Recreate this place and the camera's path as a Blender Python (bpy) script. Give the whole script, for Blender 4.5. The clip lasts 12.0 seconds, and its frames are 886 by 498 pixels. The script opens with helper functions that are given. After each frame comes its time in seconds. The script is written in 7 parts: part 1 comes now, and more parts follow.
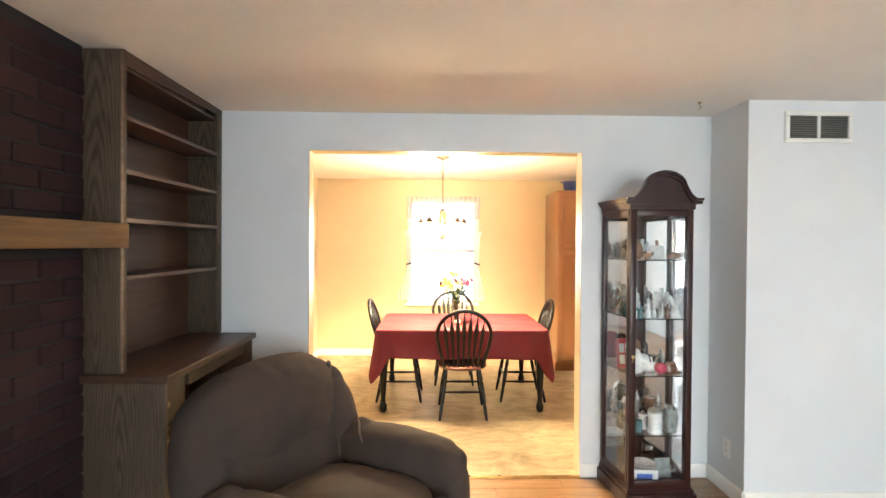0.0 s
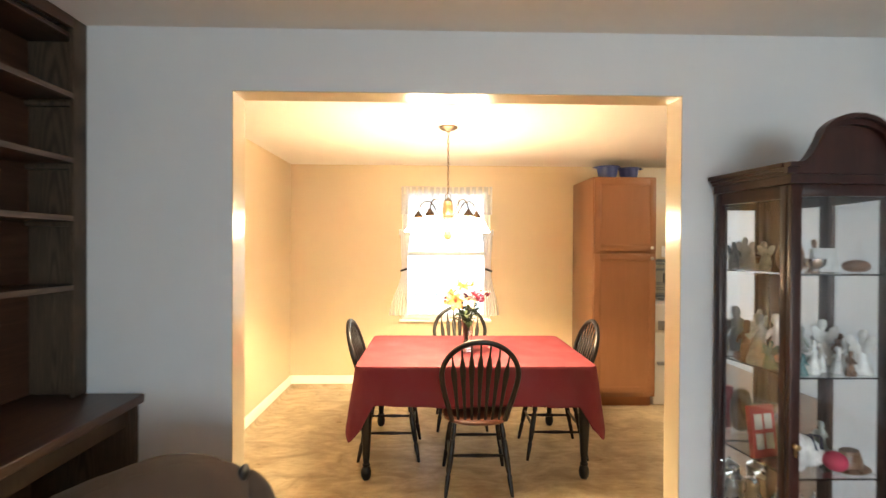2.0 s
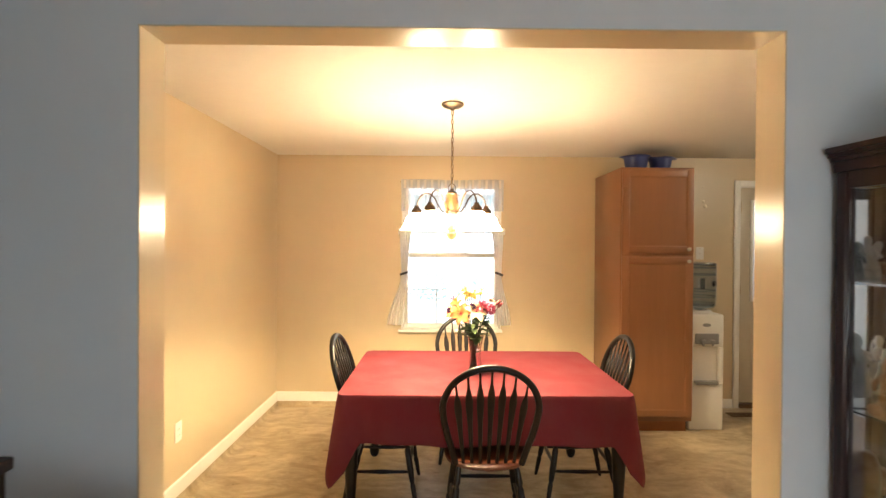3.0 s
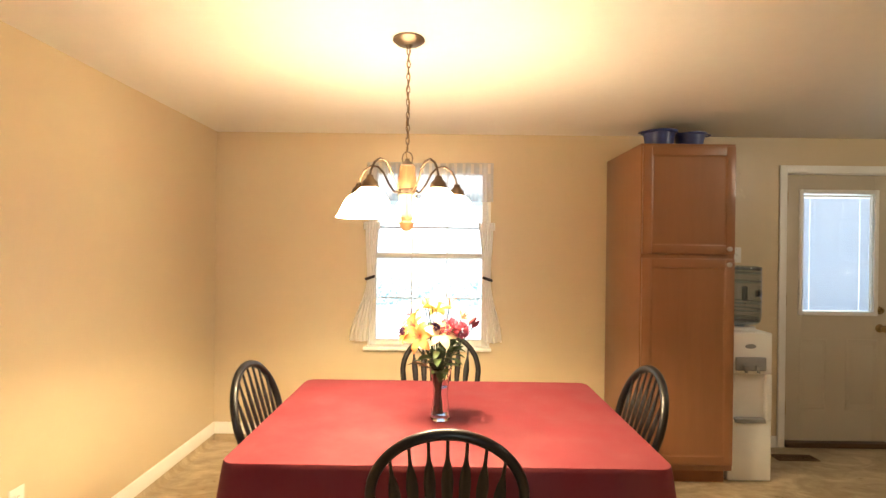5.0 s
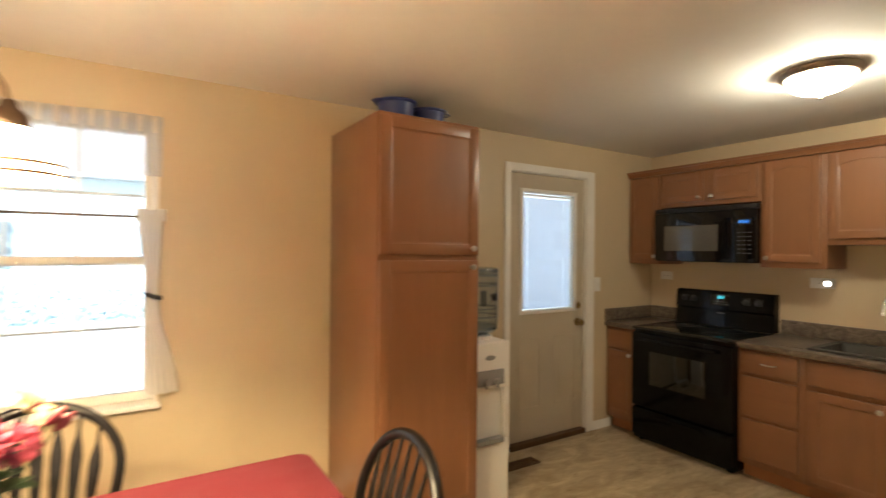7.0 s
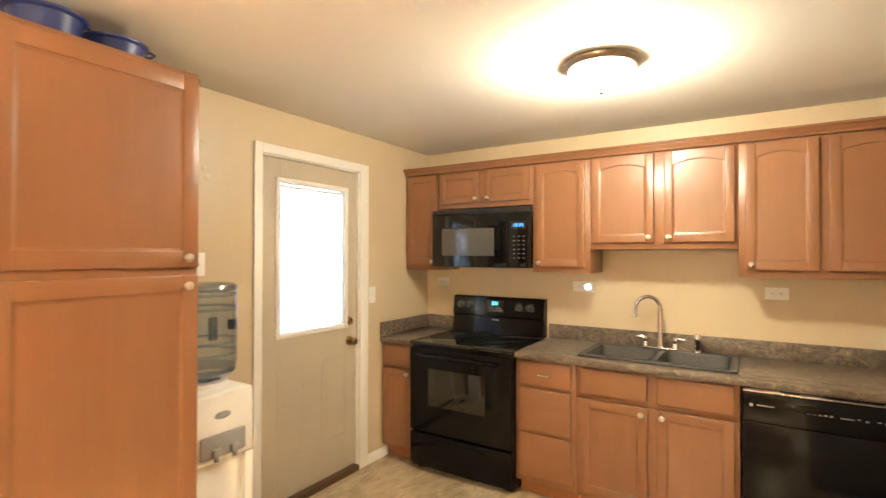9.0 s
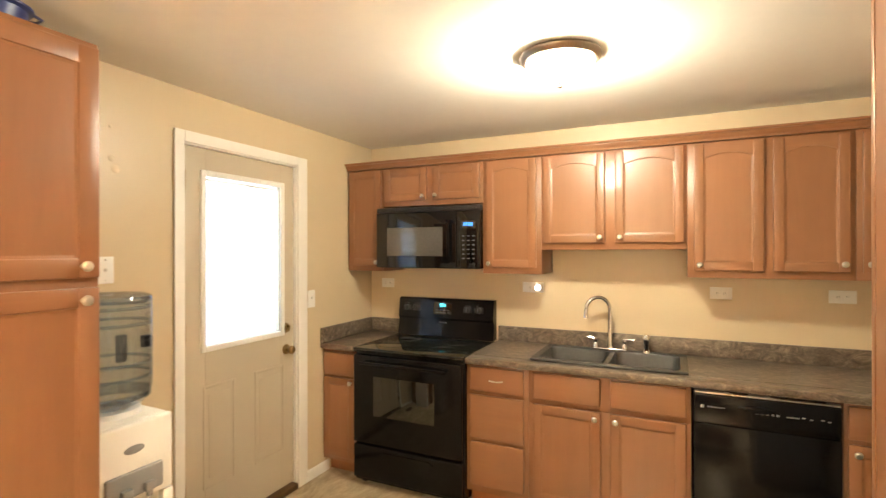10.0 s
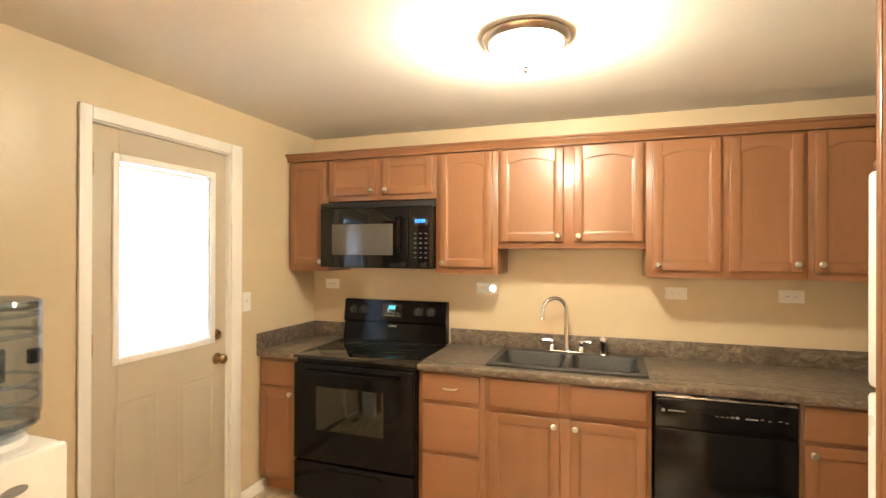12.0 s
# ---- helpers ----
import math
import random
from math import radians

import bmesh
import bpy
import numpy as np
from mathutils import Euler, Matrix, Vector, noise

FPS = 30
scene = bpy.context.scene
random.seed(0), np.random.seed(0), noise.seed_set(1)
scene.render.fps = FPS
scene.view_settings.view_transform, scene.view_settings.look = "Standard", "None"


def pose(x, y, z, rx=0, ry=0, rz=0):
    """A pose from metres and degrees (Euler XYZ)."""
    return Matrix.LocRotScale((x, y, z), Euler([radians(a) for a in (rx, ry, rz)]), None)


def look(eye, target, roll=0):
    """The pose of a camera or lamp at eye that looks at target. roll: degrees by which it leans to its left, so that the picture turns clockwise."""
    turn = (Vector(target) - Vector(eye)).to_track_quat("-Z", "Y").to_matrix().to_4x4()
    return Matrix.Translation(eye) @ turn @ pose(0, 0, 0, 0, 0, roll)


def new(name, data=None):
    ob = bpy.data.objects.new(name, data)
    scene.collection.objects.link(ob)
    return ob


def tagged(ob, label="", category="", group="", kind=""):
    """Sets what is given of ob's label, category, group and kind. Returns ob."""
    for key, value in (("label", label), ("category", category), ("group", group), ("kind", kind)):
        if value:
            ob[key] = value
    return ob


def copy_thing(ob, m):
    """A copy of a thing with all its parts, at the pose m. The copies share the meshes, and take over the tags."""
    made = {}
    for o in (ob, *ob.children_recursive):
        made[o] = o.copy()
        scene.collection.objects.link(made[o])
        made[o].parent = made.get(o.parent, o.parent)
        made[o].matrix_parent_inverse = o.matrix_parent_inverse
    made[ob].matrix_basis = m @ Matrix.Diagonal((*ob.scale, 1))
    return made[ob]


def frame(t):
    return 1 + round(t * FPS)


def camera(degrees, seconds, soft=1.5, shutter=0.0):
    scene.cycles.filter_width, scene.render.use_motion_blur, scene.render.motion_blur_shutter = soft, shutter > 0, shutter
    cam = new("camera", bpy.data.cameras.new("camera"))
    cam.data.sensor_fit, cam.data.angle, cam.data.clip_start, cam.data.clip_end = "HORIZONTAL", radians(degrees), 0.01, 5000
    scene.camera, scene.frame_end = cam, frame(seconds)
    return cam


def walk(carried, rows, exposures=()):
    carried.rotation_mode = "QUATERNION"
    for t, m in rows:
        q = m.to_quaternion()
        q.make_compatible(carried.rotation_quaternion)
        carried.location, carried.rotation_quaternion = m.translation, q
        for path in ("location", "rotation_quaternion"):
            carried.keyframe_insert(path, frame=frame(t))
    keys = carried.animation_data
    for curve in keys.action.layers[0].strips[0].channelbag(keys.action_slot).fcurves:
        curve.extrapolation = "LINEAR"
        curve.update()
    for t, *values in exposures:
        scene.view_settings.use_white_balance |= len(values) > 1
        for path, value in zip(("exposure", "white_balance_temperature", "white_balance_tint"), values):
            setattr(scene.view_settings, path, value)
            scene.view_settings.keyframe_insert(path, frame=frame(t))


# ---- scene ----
cam = camera(84.0, 12.0, 1.4, 0.6)
PATH = [
    (0, (0.419, 0.195, 1.533), (0.459, 2.195, 1.513), 0.4),
    (0.5, (0.417, 0.477, 1.557), (0.453, 2.477, 1.529), 0.4),
    (1, (0.365, 0.81, 1.548), (0.412, 2.809, 1.521), 0.5),
    (1.5, (0.354, 1.131, 1.541), (0.402, 3.13, 1.523), 0.4),
    (2, (0.394, 1.461, 1.537), (0.44, 3.461, 1.521), 0.3),
    (2.5, (0.41, 1.785, 1.533), (0.444, 3.785, 1.515), 0.4),
    (2.7, (0.416, 1.901, 1.541), (0.441, 3.901, 1.524), 0.4),
    (4.5, (0.652, 2.690, 1.511), (0.636, 4.690, 1.504), 0.6),
    (5, (0.676, 2.930, 1.501), (0.666, 4.930, 1.5), 0.7),
    (5.5, (0.685, 3.137, 1.476), (0.761, 5.135, 1.489), 0.7),
    (6, (0.729, 3.37, 1.507), (1.114, 5.333, 1.509), 0.9),
    (6.5, (0.789, 3.628, 1.525), (1.545, 5.48, 1.522), 0.7),
    (7, (0.925, 3.884, 1.511), (1.986, 5.58, 1.516), 0.5),
    (7.5, (1.1, 4.027, 1.525), (2.374, 5.569, 1.542), 0.2),
    (9.3, (1.519, 4.4, 1.541), (3.251, 5.4, 1.558), -0.0),
    (9.5, (1.54, 4.428, 1.553), (3.295, 5.387, 1.567), -0.1),
    (10, (1.615, 4.487, 1.568), (3.422, 5.344, 1.57), -0.1),
    (10.5, (1.678, 4.522, 1.555), (3.518, 5.304, 1.567), -0.0),
    (11, (1.721, 4.563, 1.562), (3.583, 5.292, 1.564), 0.0),
    (11.5, (1.758, 4.594, 1.564), (3.635, 5.284, 1.564), 0.0),
    (12, (1.783, 4.614, 1.556), (3.676, 5.259, 1.56), 0.2),
]
EXPOSURES = [(0.0, 2.2), (0.5, 2.2), (1.0, 2.1), (1.5, 1.9), (2.0, 1.65), (2.5, 1.35), (4.5, 0.95), (5.0, 1.03), (5.5, 0.95), (6.0, 0.79), (6.5, 0.66), (7.0, 0.95), (7.5, 1.65), (8.0, 2.05), (9.5, 2.42), (12.0, 2.45)]
walk(cam, [(t, look(eye, target, roll)) for t, eye, target, roll in PATH], EXPOSURES)

# ---- world and light ----
world = bpy.data.worlds.new("sky")
scene.world = world
world.use_nodes = True
wn = world.node_tree
sky = wn.nodes.new("ShaderNodeTexSky")
sky.sky_type, sky.sun_disc = "NISHITA", False
sky.sun_elevation, sky.sun_rotation = radians(39), radians(187)
wn.nodes["Background"].inputs["Strength"].default_value = 0.15
wn.links.new(sky.outputs["Color"], wn.nodes["Background"].inputs["Color"])


def lamp(name, kind, place, energy, colour, size=0.1, size_y=None, target=None):
    data = bpy.data.lights.new(name, kind)
    data.energy, data.color = energy, colour
    if kind == "AREA":
        data.size = size
        if size_y:
            data.shape, data.size_y = "RECTANGLE", size_y
    elif kind == "POINT":
        data.shadow_soft_size = size
    ob = new(name, data)
    ob.matrix_world = look(place, target) if target else pose(*place)
    return ob


sun_data = bpy.data.lights.new("sun", "SUN")
sun_data.energy, sun_data.angle, sun_data.color = 5.0, radians(2), (1.0, 0.98, 0.94)
new("sun", sun_data).matrix_world = look((0, 0, 0), (0.10, 0.76, -0.62))
CHANDELIER, NORTH_FACE = (0.51, 5.015), 6.748
ARM_ANGLES = [19, 91, 163, 235, 307]
WARM = (1.0, 0.755, 0.44)
BULB_WATTS, DOME_WATTS = 22.5, 16.0
for a in ARM_ANGLES:
    lamp("chandelier_bulb_light", "POINT", (CHANDELIER[0] + 0.225 * math.cos(radians(a)), CHANDELIER[1] + 0.225 * math.sin(radians(a)), 1.683), BULB_WATTS, WARM, 0.012)
lamp("kitchen_lamp_light", "POINT", (3.708, 4.93, 2.285), DOME_WATTS, (1.0, 0.91, 0.70), 0.05)
lamp("door_daylight", "AREA", (3.728, NORTH_FACE + 0.30, 1.55), 1.0, (0.74, 0.86, 1.0), 0.8, 1.1, (3.728, 4.0, 1.55))
lamp("living_daylight", "AREA", (1.8, -2.75, 1.45), 27, (0.68, 0.87, 1.0), 2.5, 1.45, (1.8, 0.0, 1.35))

# ---- materials ----
MATS = {}


def material(name):
    m = bpy.data.materials.new(name)
    m.use_nodes = True
    return m, m.node_tree, m.node_tree.nodes["Principled BSDF"]


def ramp(nt, a, b, lo=0.3, hi=0.7):
    r = nt.nodes.new("ShaderNodeValToRGB")
    r.color_ramp.elements[0].color, r.color_ramp.elements[1].color = (*a, 1), (*b, 1)
    r.color_ramp.elements[0].position, r.color_ramp.elements[1].position = lo, hi
    return r


def noise_node(nt, scale, detail=4.0, stretch=(1, 1, 1), rough=0.55, where="Object"):
    tc, mp, n = nt.nodes.new("ShaderNodeTexCoord"), nt.nodes.new("ShaderNodeMapping"), nt.nodes.new("ShaderNodeTexNoise")
    mp.inputs["Scale"].default_value = stretch
    n.inputs["Scale"].default_value, n.inputs["Detail"].default_value, n.inputs["Roughness"].default_value = scale, detail, rough
    nt.links.new(tc.outputs[where], mp.inputs["Vector"])
    nt.links.new(mp.outputs["Vector"], n.inputs["Vector"])
    return n


def mixed(nt, a, b, fac, mode="MIX"):
    m = nt.nodes.new("ShaderNodeMix")
    m.data_type, m.blend_type = "RGBA", mode
    for sock, v in ((m.inputs[0], fac), (m.inputs[6], a), (m.inputs[7], b)):
        if isinstance(v, (int, float)):
            sock.default_value = v
        elif isinstance(v, tuple):
            sock.default_value = (*v, 1)
        else:
            nt.links.new(v, sock)
    return m.outputs[2]


def bump(nt, p, height, strength, distance=0.002):
    b = nt.nodes.new("ShaderNodeBump")
    b.inputs["Strength"].default_value, b.inputs["Distance"].default_value = strength, distance
    nt.links.new(height, b.inputs["Height"])
    nt.links.new(b.outputs["Normal"], p.inputs["Normal"])


def scaled(c, k):
    return tuple(min(1.0, v * k) for v in c)


def surface(name, colour, rough=0.5, metal=0.0, var=0.12, scale=4.0, fine=60.0, relief=0.15, stretch=(1, 1, 1), spread=0.0, coat=0.0, distance=0.002):
    """A plain stuff with blotches, fine grain, gloss variation and relief."""
    m, nt, p = material(name)
    big, small = noise_node(nt, scale, 4, stretch), noise_node(nt, fine, 3, stretch)
    r1 = ramp(nt, scaled(colour, 1 - var), scaled(colour, 1 + var))
    nt.links.new(big.outputs["Fac"], r1.inputs["Fac"])
    r2 = ramp(nt, (1 - var * 0.6,) * 3, (1.0,) * 3)
    nt.links.new(small.outputs["Fac"], r2.inputs["Fac"])
    col = mixed(nt, r1.outputs["Color"], r2.outputs["Color"], 1.0, "MULTIPLY")
    if spread:
        info, rr = nt.nodes.new("ShaderNodeObjectInfo"), ramp(nt, (1 - spread,) * 3, (1.0,) * 3, 0.0, 1.0)
        nt.links.new(info.outputs["Random"], rr.inputs["Fac"])
        col = mixed(nt, col, rr.outputs["Color"], 1.0, "MULTIPLY")
    nt.links.new(col, p.inputs["Base Color"])
    rg = ramp(nt, (rough * 0.85,) * 3, (min(1, rough * 1.15),) * 3)
    nt.links.new(big.outputs["Fac"], rg.inputs["Fac"])
    nt.links.new(rg.outputs["Color"], p.inputs["Roughness"])
    p.inputs["Metallic"].default_value, p.inputs["Coat Weight"].default_value = metal, coat
    if relief:
        bump(nt, p, small.outputs["Fac"], relief, distance)
    return m


def timber(name, dark, light, rough=0.4, stretch=(14, 14, 1.0), scale=3.0, relief=0.12, coat=0.1, spread=0.0, contrast=(0.35, 0.68), grain=0.82):
    """Stained wood, its grain along the axis whose stretch is smallest."""
    m, nt, p = material(name)
    a, b = noise_node(nt, scale, 6, stretch, 0.6), noise_node(nt, scale * 6, 3, stretch, 0.6)
    a.inputs["Distortion"].default_value = 0.6
    r1 = ramp(nt, dark, light, *contrast)
    nt.links.new(a.outputs["Fac"], r1.inputs["Fac"])
    r2 = ramp(nt, (grain,) * 3, (1.0,) * 3)
    nt.links.new(b.outputs["Fac"], r2.inputs["Fac"])
    col = mixed(nt, r1.outputs["Color"], r2.outputs["Color"], 1.0, "MULTIPLY")
    blot = noise_node(nt, 1.7, 3)
    r3 = ramp(nt, (0.88,) * 3, (1.0,) * 3)
    nt.links.new(blot.outputs["Fac"], r3.inputs["Fac"])
    col = mixed(nt, col, r3.outputs["Color"], 1.0, "MULTIPLY")
    if spread:
        info, rr = nt.nodes.new("ShaderNodeObjectInfo"), ramp(nt, (1 - spread,) * 3, (1.0,) * 3, 0.0, 1.0)
        nt.links.new(info.outputs["Random"], rr.inputs["Fac"])
        col = mixed(nt, col, rr.outputs["Color"], 1.0, "MULTIPLY")
    nt.links.new(col, p.inputs["Base Color"])
    p.inputs["Roughness"].default_value, p.inputs["Coat Weight"].default_value, p.inputs["Coat Roughness"].default_value = rough, coat, 0.25
    bump(nt, p, b.outputs["Fac"], relief, 0.001)
    return m


def glowing(name, colour, strength, base=(0.9, 0.88, 0.82)):
    m, nt, p = material(name)
    p.inputs["Base Color"].default_value = (*base, 1)
    p.inputs["Emission Color"].default_value, p.inputs["Emission Strength"].default_value = (*colour, 1), strength
    p.inputs["Roughness"].default_value = 0.35
    return m


def lit_thin_glass(name, colour, strength, clear):
    """A glowing shade of thin glass that also lets its bulb shine through."""
    m, nt, p = material(name)
    p.inputs["Base Color"].default_value, p.inputs["Roughness"].default_value = (0.9, 0.88, 0.82, 1), 0.3
    p.inputs["Emission Color"].default_value, p.inputs["Emission Strength"].default_value = (*colour, 1), strength
    tr, mx = nt.nodes.new("ShaderNodeBsdfTransparent"), nt.nodes.new("ShaderNodeMixShader")
    mx.inputs[0].default_value = clear
    nt.links.new(p.outputs[0], mx.inputs[1])
    nt.links.new(tr.outputs[0], mx.inputs[2])
    nt.links.new(mx.outputs[0], nt.nodes["Material Output"].inputs["Surface"])
    return m


def glass(name, tint=(1, 1, 1), rough=0.0, ior=1.45):
    m, nt, p = material(name)
    p.inputs["Base Color"].default_value = (*tint, 1)
    p.inputs["Transmission Weight"].default_value, p.inputs["Roughness"].default_value, p.inputs["IOR"].default_value = 1.0, rough, ior
    return m


def sheer(name, colour, through_it=0.5, weave=0.0):
    """Thin cloth: part of the light goes through; weave is the share of open gaps between threads."""
    m, nt, p = material(name)
    n = noise_node(nt, 900, 1)
    r = ramp(nt, scaled(colour, 0.9), colour)
    nt.links.new(n.outputs["Fac"], r.inputs["Fac"])
    nt.links.new(r.outputs["Color"], p.inputs["Base Color"])
    p.inputs["Roughness"].default_value = 0.9
    t = nt.nodes.new("ShaderNodeBsdfTranslucent")
    t.inputs["Color"].default_value = (*colour, 1)
    mx = nt.nodes.new("ShaderNodeMixShader")
    mx.inputs[0].default_value = through_it
    out = nt.nodes["Material Output"]
    nt.links.new(p.outputs[0], mx.inputs[1])
    nt.links.new(t.outputs[0], mx.inputs[2])
    last = mx
    if weave:
        tr, last = nt.nodes.new("ShaderNodeBsdfTransparent"), nt.nodes.new("ShaderNodeMixShader")
        last.inputs[0].default_value = weave
        nt.links.new(mx.outputs[0], last.inputs[1])
        nt.links.new(tr.outputs[0], last.inputs[2])
    nt.links.new(last.outputs[0], out.inputs["Surface"])
    return m


M_TAN = surface("tan_wall_paint", (0.60, 0.485, 0.32), 0.38, var=0.03, scale=1.2, fine=180, relief=0.10)
M_GREY = surface("pale_grey_wall_paint", (0.72, 0.74, 0.75), 0.55, var=0.03, scale=1.2, fine=180, relief=0.10)
M_CEIL = surface("white_ceiling_paint", (0.80, 0.78, 0.74), 0.8, var=0.03, scale=0.9, fine=22, relief=0.35, distance=0.003)
M_TRIM = surface("white_trim_paint", (0.82, 0.80, 0.75), 0.35, var=0.03, scale=3, fine=90, relief=0.05)
M_CHERRY = timber("stained_maple", (0.246, 0.108, 0.048), (0.274, 0.123, 0.056), 0.33, (9, 9, 0.7), 2.5, 0.04, 0.12, 0.05, (0.25, 0.75), 0.965)
M_CHERRY_H = timber("stained_maple_across", (0.246, 0.108, 0.048), (0.274, 0.123, 0.056), 0.33, (0.7, 9, 9), 2.5, 0.04, 0.12, 0.05, (0.25, 0.75), 0.965)
M_CHERRY_L = timber("stained_maple_long", (0.246, 0.108, 0.048), (0.274, 0.123, 0.056), 0.33, (9, 0.7, 9), 2.5, 0.04, 0.12, 0.0, (0.25, 0.75), 0.965)
# maple colour mixed as the cabinets' shaded base, for the toe kicks
M_CHERRY_IN = surface("cabinet_base_shade", (0.30, 0.115, 0.042), 0.5, var=0.1)


def oak_veneer():
    """Dark oak with long pointed arches of open grain."""
    m, nt, p = material("dark_oak_veneer")
    tc, mp, w = nt.nodes.new("ShaderNodeTexCoord"), nt.nodes.new("ShaderNodeMapping"), nt.nodes.new("ShaderNodeTexWave")
    mp.inputs["Scale"].default_value, mp.inputs["Location"].default_value = (15, 1, 1.2), (0.0, 0.0, -0.35)
    nt.links.new(tc.outputs["Object"], mp.inputs["Vector"])
    nt.links.new(mp.outputs["Vector"], w.inputs["Vector"])
    w.wave_type, w.rings_direction = "RINGS", "Y"
    for key, v in (("Scale", 1.9), ("Distortion", 4.5), ("Detail", 3.0), ("Detail Scale", 1.1), ("Detail Roughness", 0.6)):
        w.inputs[key].default_value = v
    r1 = ramp(nt, (0.078, 0.053, 0.033), (0.128, 0.090, 0.059), 0.05, 0.65)
    nt.links.new(w.outputs["Fac"], r1.inputs["Fac"])
    fib, blot = noise_node(nt, 22, 4, (10, 10, 0.5), 0.6), noise_node(nt, 2.3, 3)
    r2, r3 = ramp(nt, (0.66,) * 3, (1.0,) * 3, 0.35, 0.6), ramp(nt, (0.72,) * 3, (1.0,) * 3)
    nt.links.new(fib.outputs["Fac"], r2.inputs["Fac"])
    nt.links.new(blot.outputs["Fac"], r3.inputs["Fac"])
    col = mixed(nt, mixed(nt, r1.outputs["Color"], r2.outputs["Color"], 1.0, "MULTIPLY"), r3.outputs["Color"], 1.0, "MULTIPLY")
    nt.links.new(col, p.inputs["Base Color"])
    p.inputs["Roughness"].default_value = 0.5
    bump(nt, p, fib.outputs["Fac"], 0.25, 0.001)
    return m


M_OAK = oak_veneer()
M_OAK_H = timber("dark_oak_shelf", (0.062, 0.027, 0.014), (0.102, 0.049, 0.026), 0.45, (10, 0.8, 10), 3.5, 0.15, 0.2)
M_MANTEL = timber("honey_oak", (0.130, 0.064, 0.023), (0.20, 0.106, 0.041), 0.55, (10, 0.8, 10), 3, 0.15, 0.0)
for m_, level in ((M_OAK, 0.22), (M_MANTEL, 0.12)):
    m_.node_tree.nodes["Principled BSDF"].inputs["Specular IOR Level"].default_value = level
M_MAHOG = timber("mahogany", (0.026, 0.007, 0.0055), (0.050, 0.014, 0.010), 0.33, (9, 9, 0.8), 3, 0.05, 0.08)
M_MAHOG.node_tree.nodes["Principled BSDF"].inputs["Specular IOR Level"].default_value = 0.32
M_BLACK_WOOD = timber("black_stained_wood", (0.004, 0.0032, 0.0032), (0.008, 0.006, 0.0055), 0.36, (6, 6, 1), 4, 0.08, 0.06)
M_BLACK_WOOD.node_tree.nodes["Principled BSDF"].inputs["Specular IOR Level"].default_value = 0.3
M_BLACK_WOOD.node_tree.nodes["Principled BSDF"].inputs["Coat Weight"].default_value = 0.14
M_BLACK_WOOD.node_tree.nodes["Principled BSDF"].inputs["Coat Roughness"].default_value = 0.12
M_SEAT = timber("red_brown_seat_wood", (0.11, 0.027, 0.013), (0.19, 0.052, 0.024), 0.34, (1, 8, 8), 4, 0.08, 0.15)
M_BRICK = surface("dark_red_brick", (0.041, 0.019, 0.020), 0.75, var=0.3, scale=9, fine=120, relief=0.6, spread=0.35, distance=0.004)
M_BRICK.node_tree.nodes["Principled BSDF"].inputs["Specular IOR Level"].default_value = 0.2
M_MORTAR = surface("dark_mortar", (0.020, 0.015, 0.015), 0.95, var=0.25, scale=20, fine=200, relief=0.6)
M_CLOTH = surface("red_tablecloth", (0.135, 0.0115, 0.019), 0.85, var=0.06, scale=5, fine=700, relief=0.25, distance=0.0006)
M_RECLINER = surface("brown_microfibre", (0.062, 0.041, 0.031), 0.92, var=0.28, scale=4, fine=350, relief=0.3, distance=0.001)
M_BLACK = surface("black_enamel", (0.0035, 0.0035, 0.004), 0.14, var=0.1, scale=3, fine=60, relief=0.0)
M_BLACK.node_tree.nodes["Principled BSDF"].inputs["Specular IOR Level"].default_value = 0.22
M_BLACK_GLOSS = surface("black_gloss_glass", (0.004, 0.004, 0.0045), 0.045, var=0.05, scale=3, fine=60, relief=0.0)
M_BLACK_MATT = surface("black_plastic", (0.014, 0.014, 0.015), 0.38, var=0.1, relief=0.04)
M_DARK_GLASS = surface("dark_oven_glass", (0.010, 0.011, 0.009), 0.05, var=0.05, relief=0.0)
M_DARK_GLASS.node_tree.nodes["Principled BSDF"].inputs["Specular IOR Level"].default_value = 0.85
M_WHITE_PL = surface("white_plastic", (0.80, 0.79, 0.75), 0.32, var=0.03, relief=0.03)
M_GREY_PL = surface("grey_plastic", (0.26, 0.26, 0.26), 0.4, var=0.05, relief=0.03)
M_NICKEL = surface("satin_nickel", (0.62, 0.60, 0.56), 0.28, 1.0, var=0.05, relief=0.03)
M_CHROME = surface("chrome", (0.74, 0.74, 0.75), 0.06, 1.0, var=0.02, relief=0.0)
M_BRONZE = surface("aged_bronze", (0.13, 0.085, 0.055), 0.38, 1.0, var=0.2, scale=20, relief=0.08)
M_BRASS = surface("antique_brass", (0.35, 0.24, 0.11), 0.3, 1.0, var=0.15, scale=20, relief=0.05)
M_PEWTER = surface("brushed_bronze_rim", (0.20, 0.15, 0.11), 0.35, 1.0, var=0.12, relief=0.05)
M_BLUE = surface("blue_plastic", (0.030, 0.050, 0.20), 0.35, var=0.06, relief=0.03)
M_SINK = surface("dark_grey_composite", (0.036, 0.034, 0.030), 0.42, var=0.25, scale=60, fine=400, relief=0.15)
M_DOOR = surface("beige_door_paint", (0.52, 0.45, 0.34), 0.4, var=0.03, scale=2, fine=140, relief=0.06)
M_GLASS = glass("clear_glass")


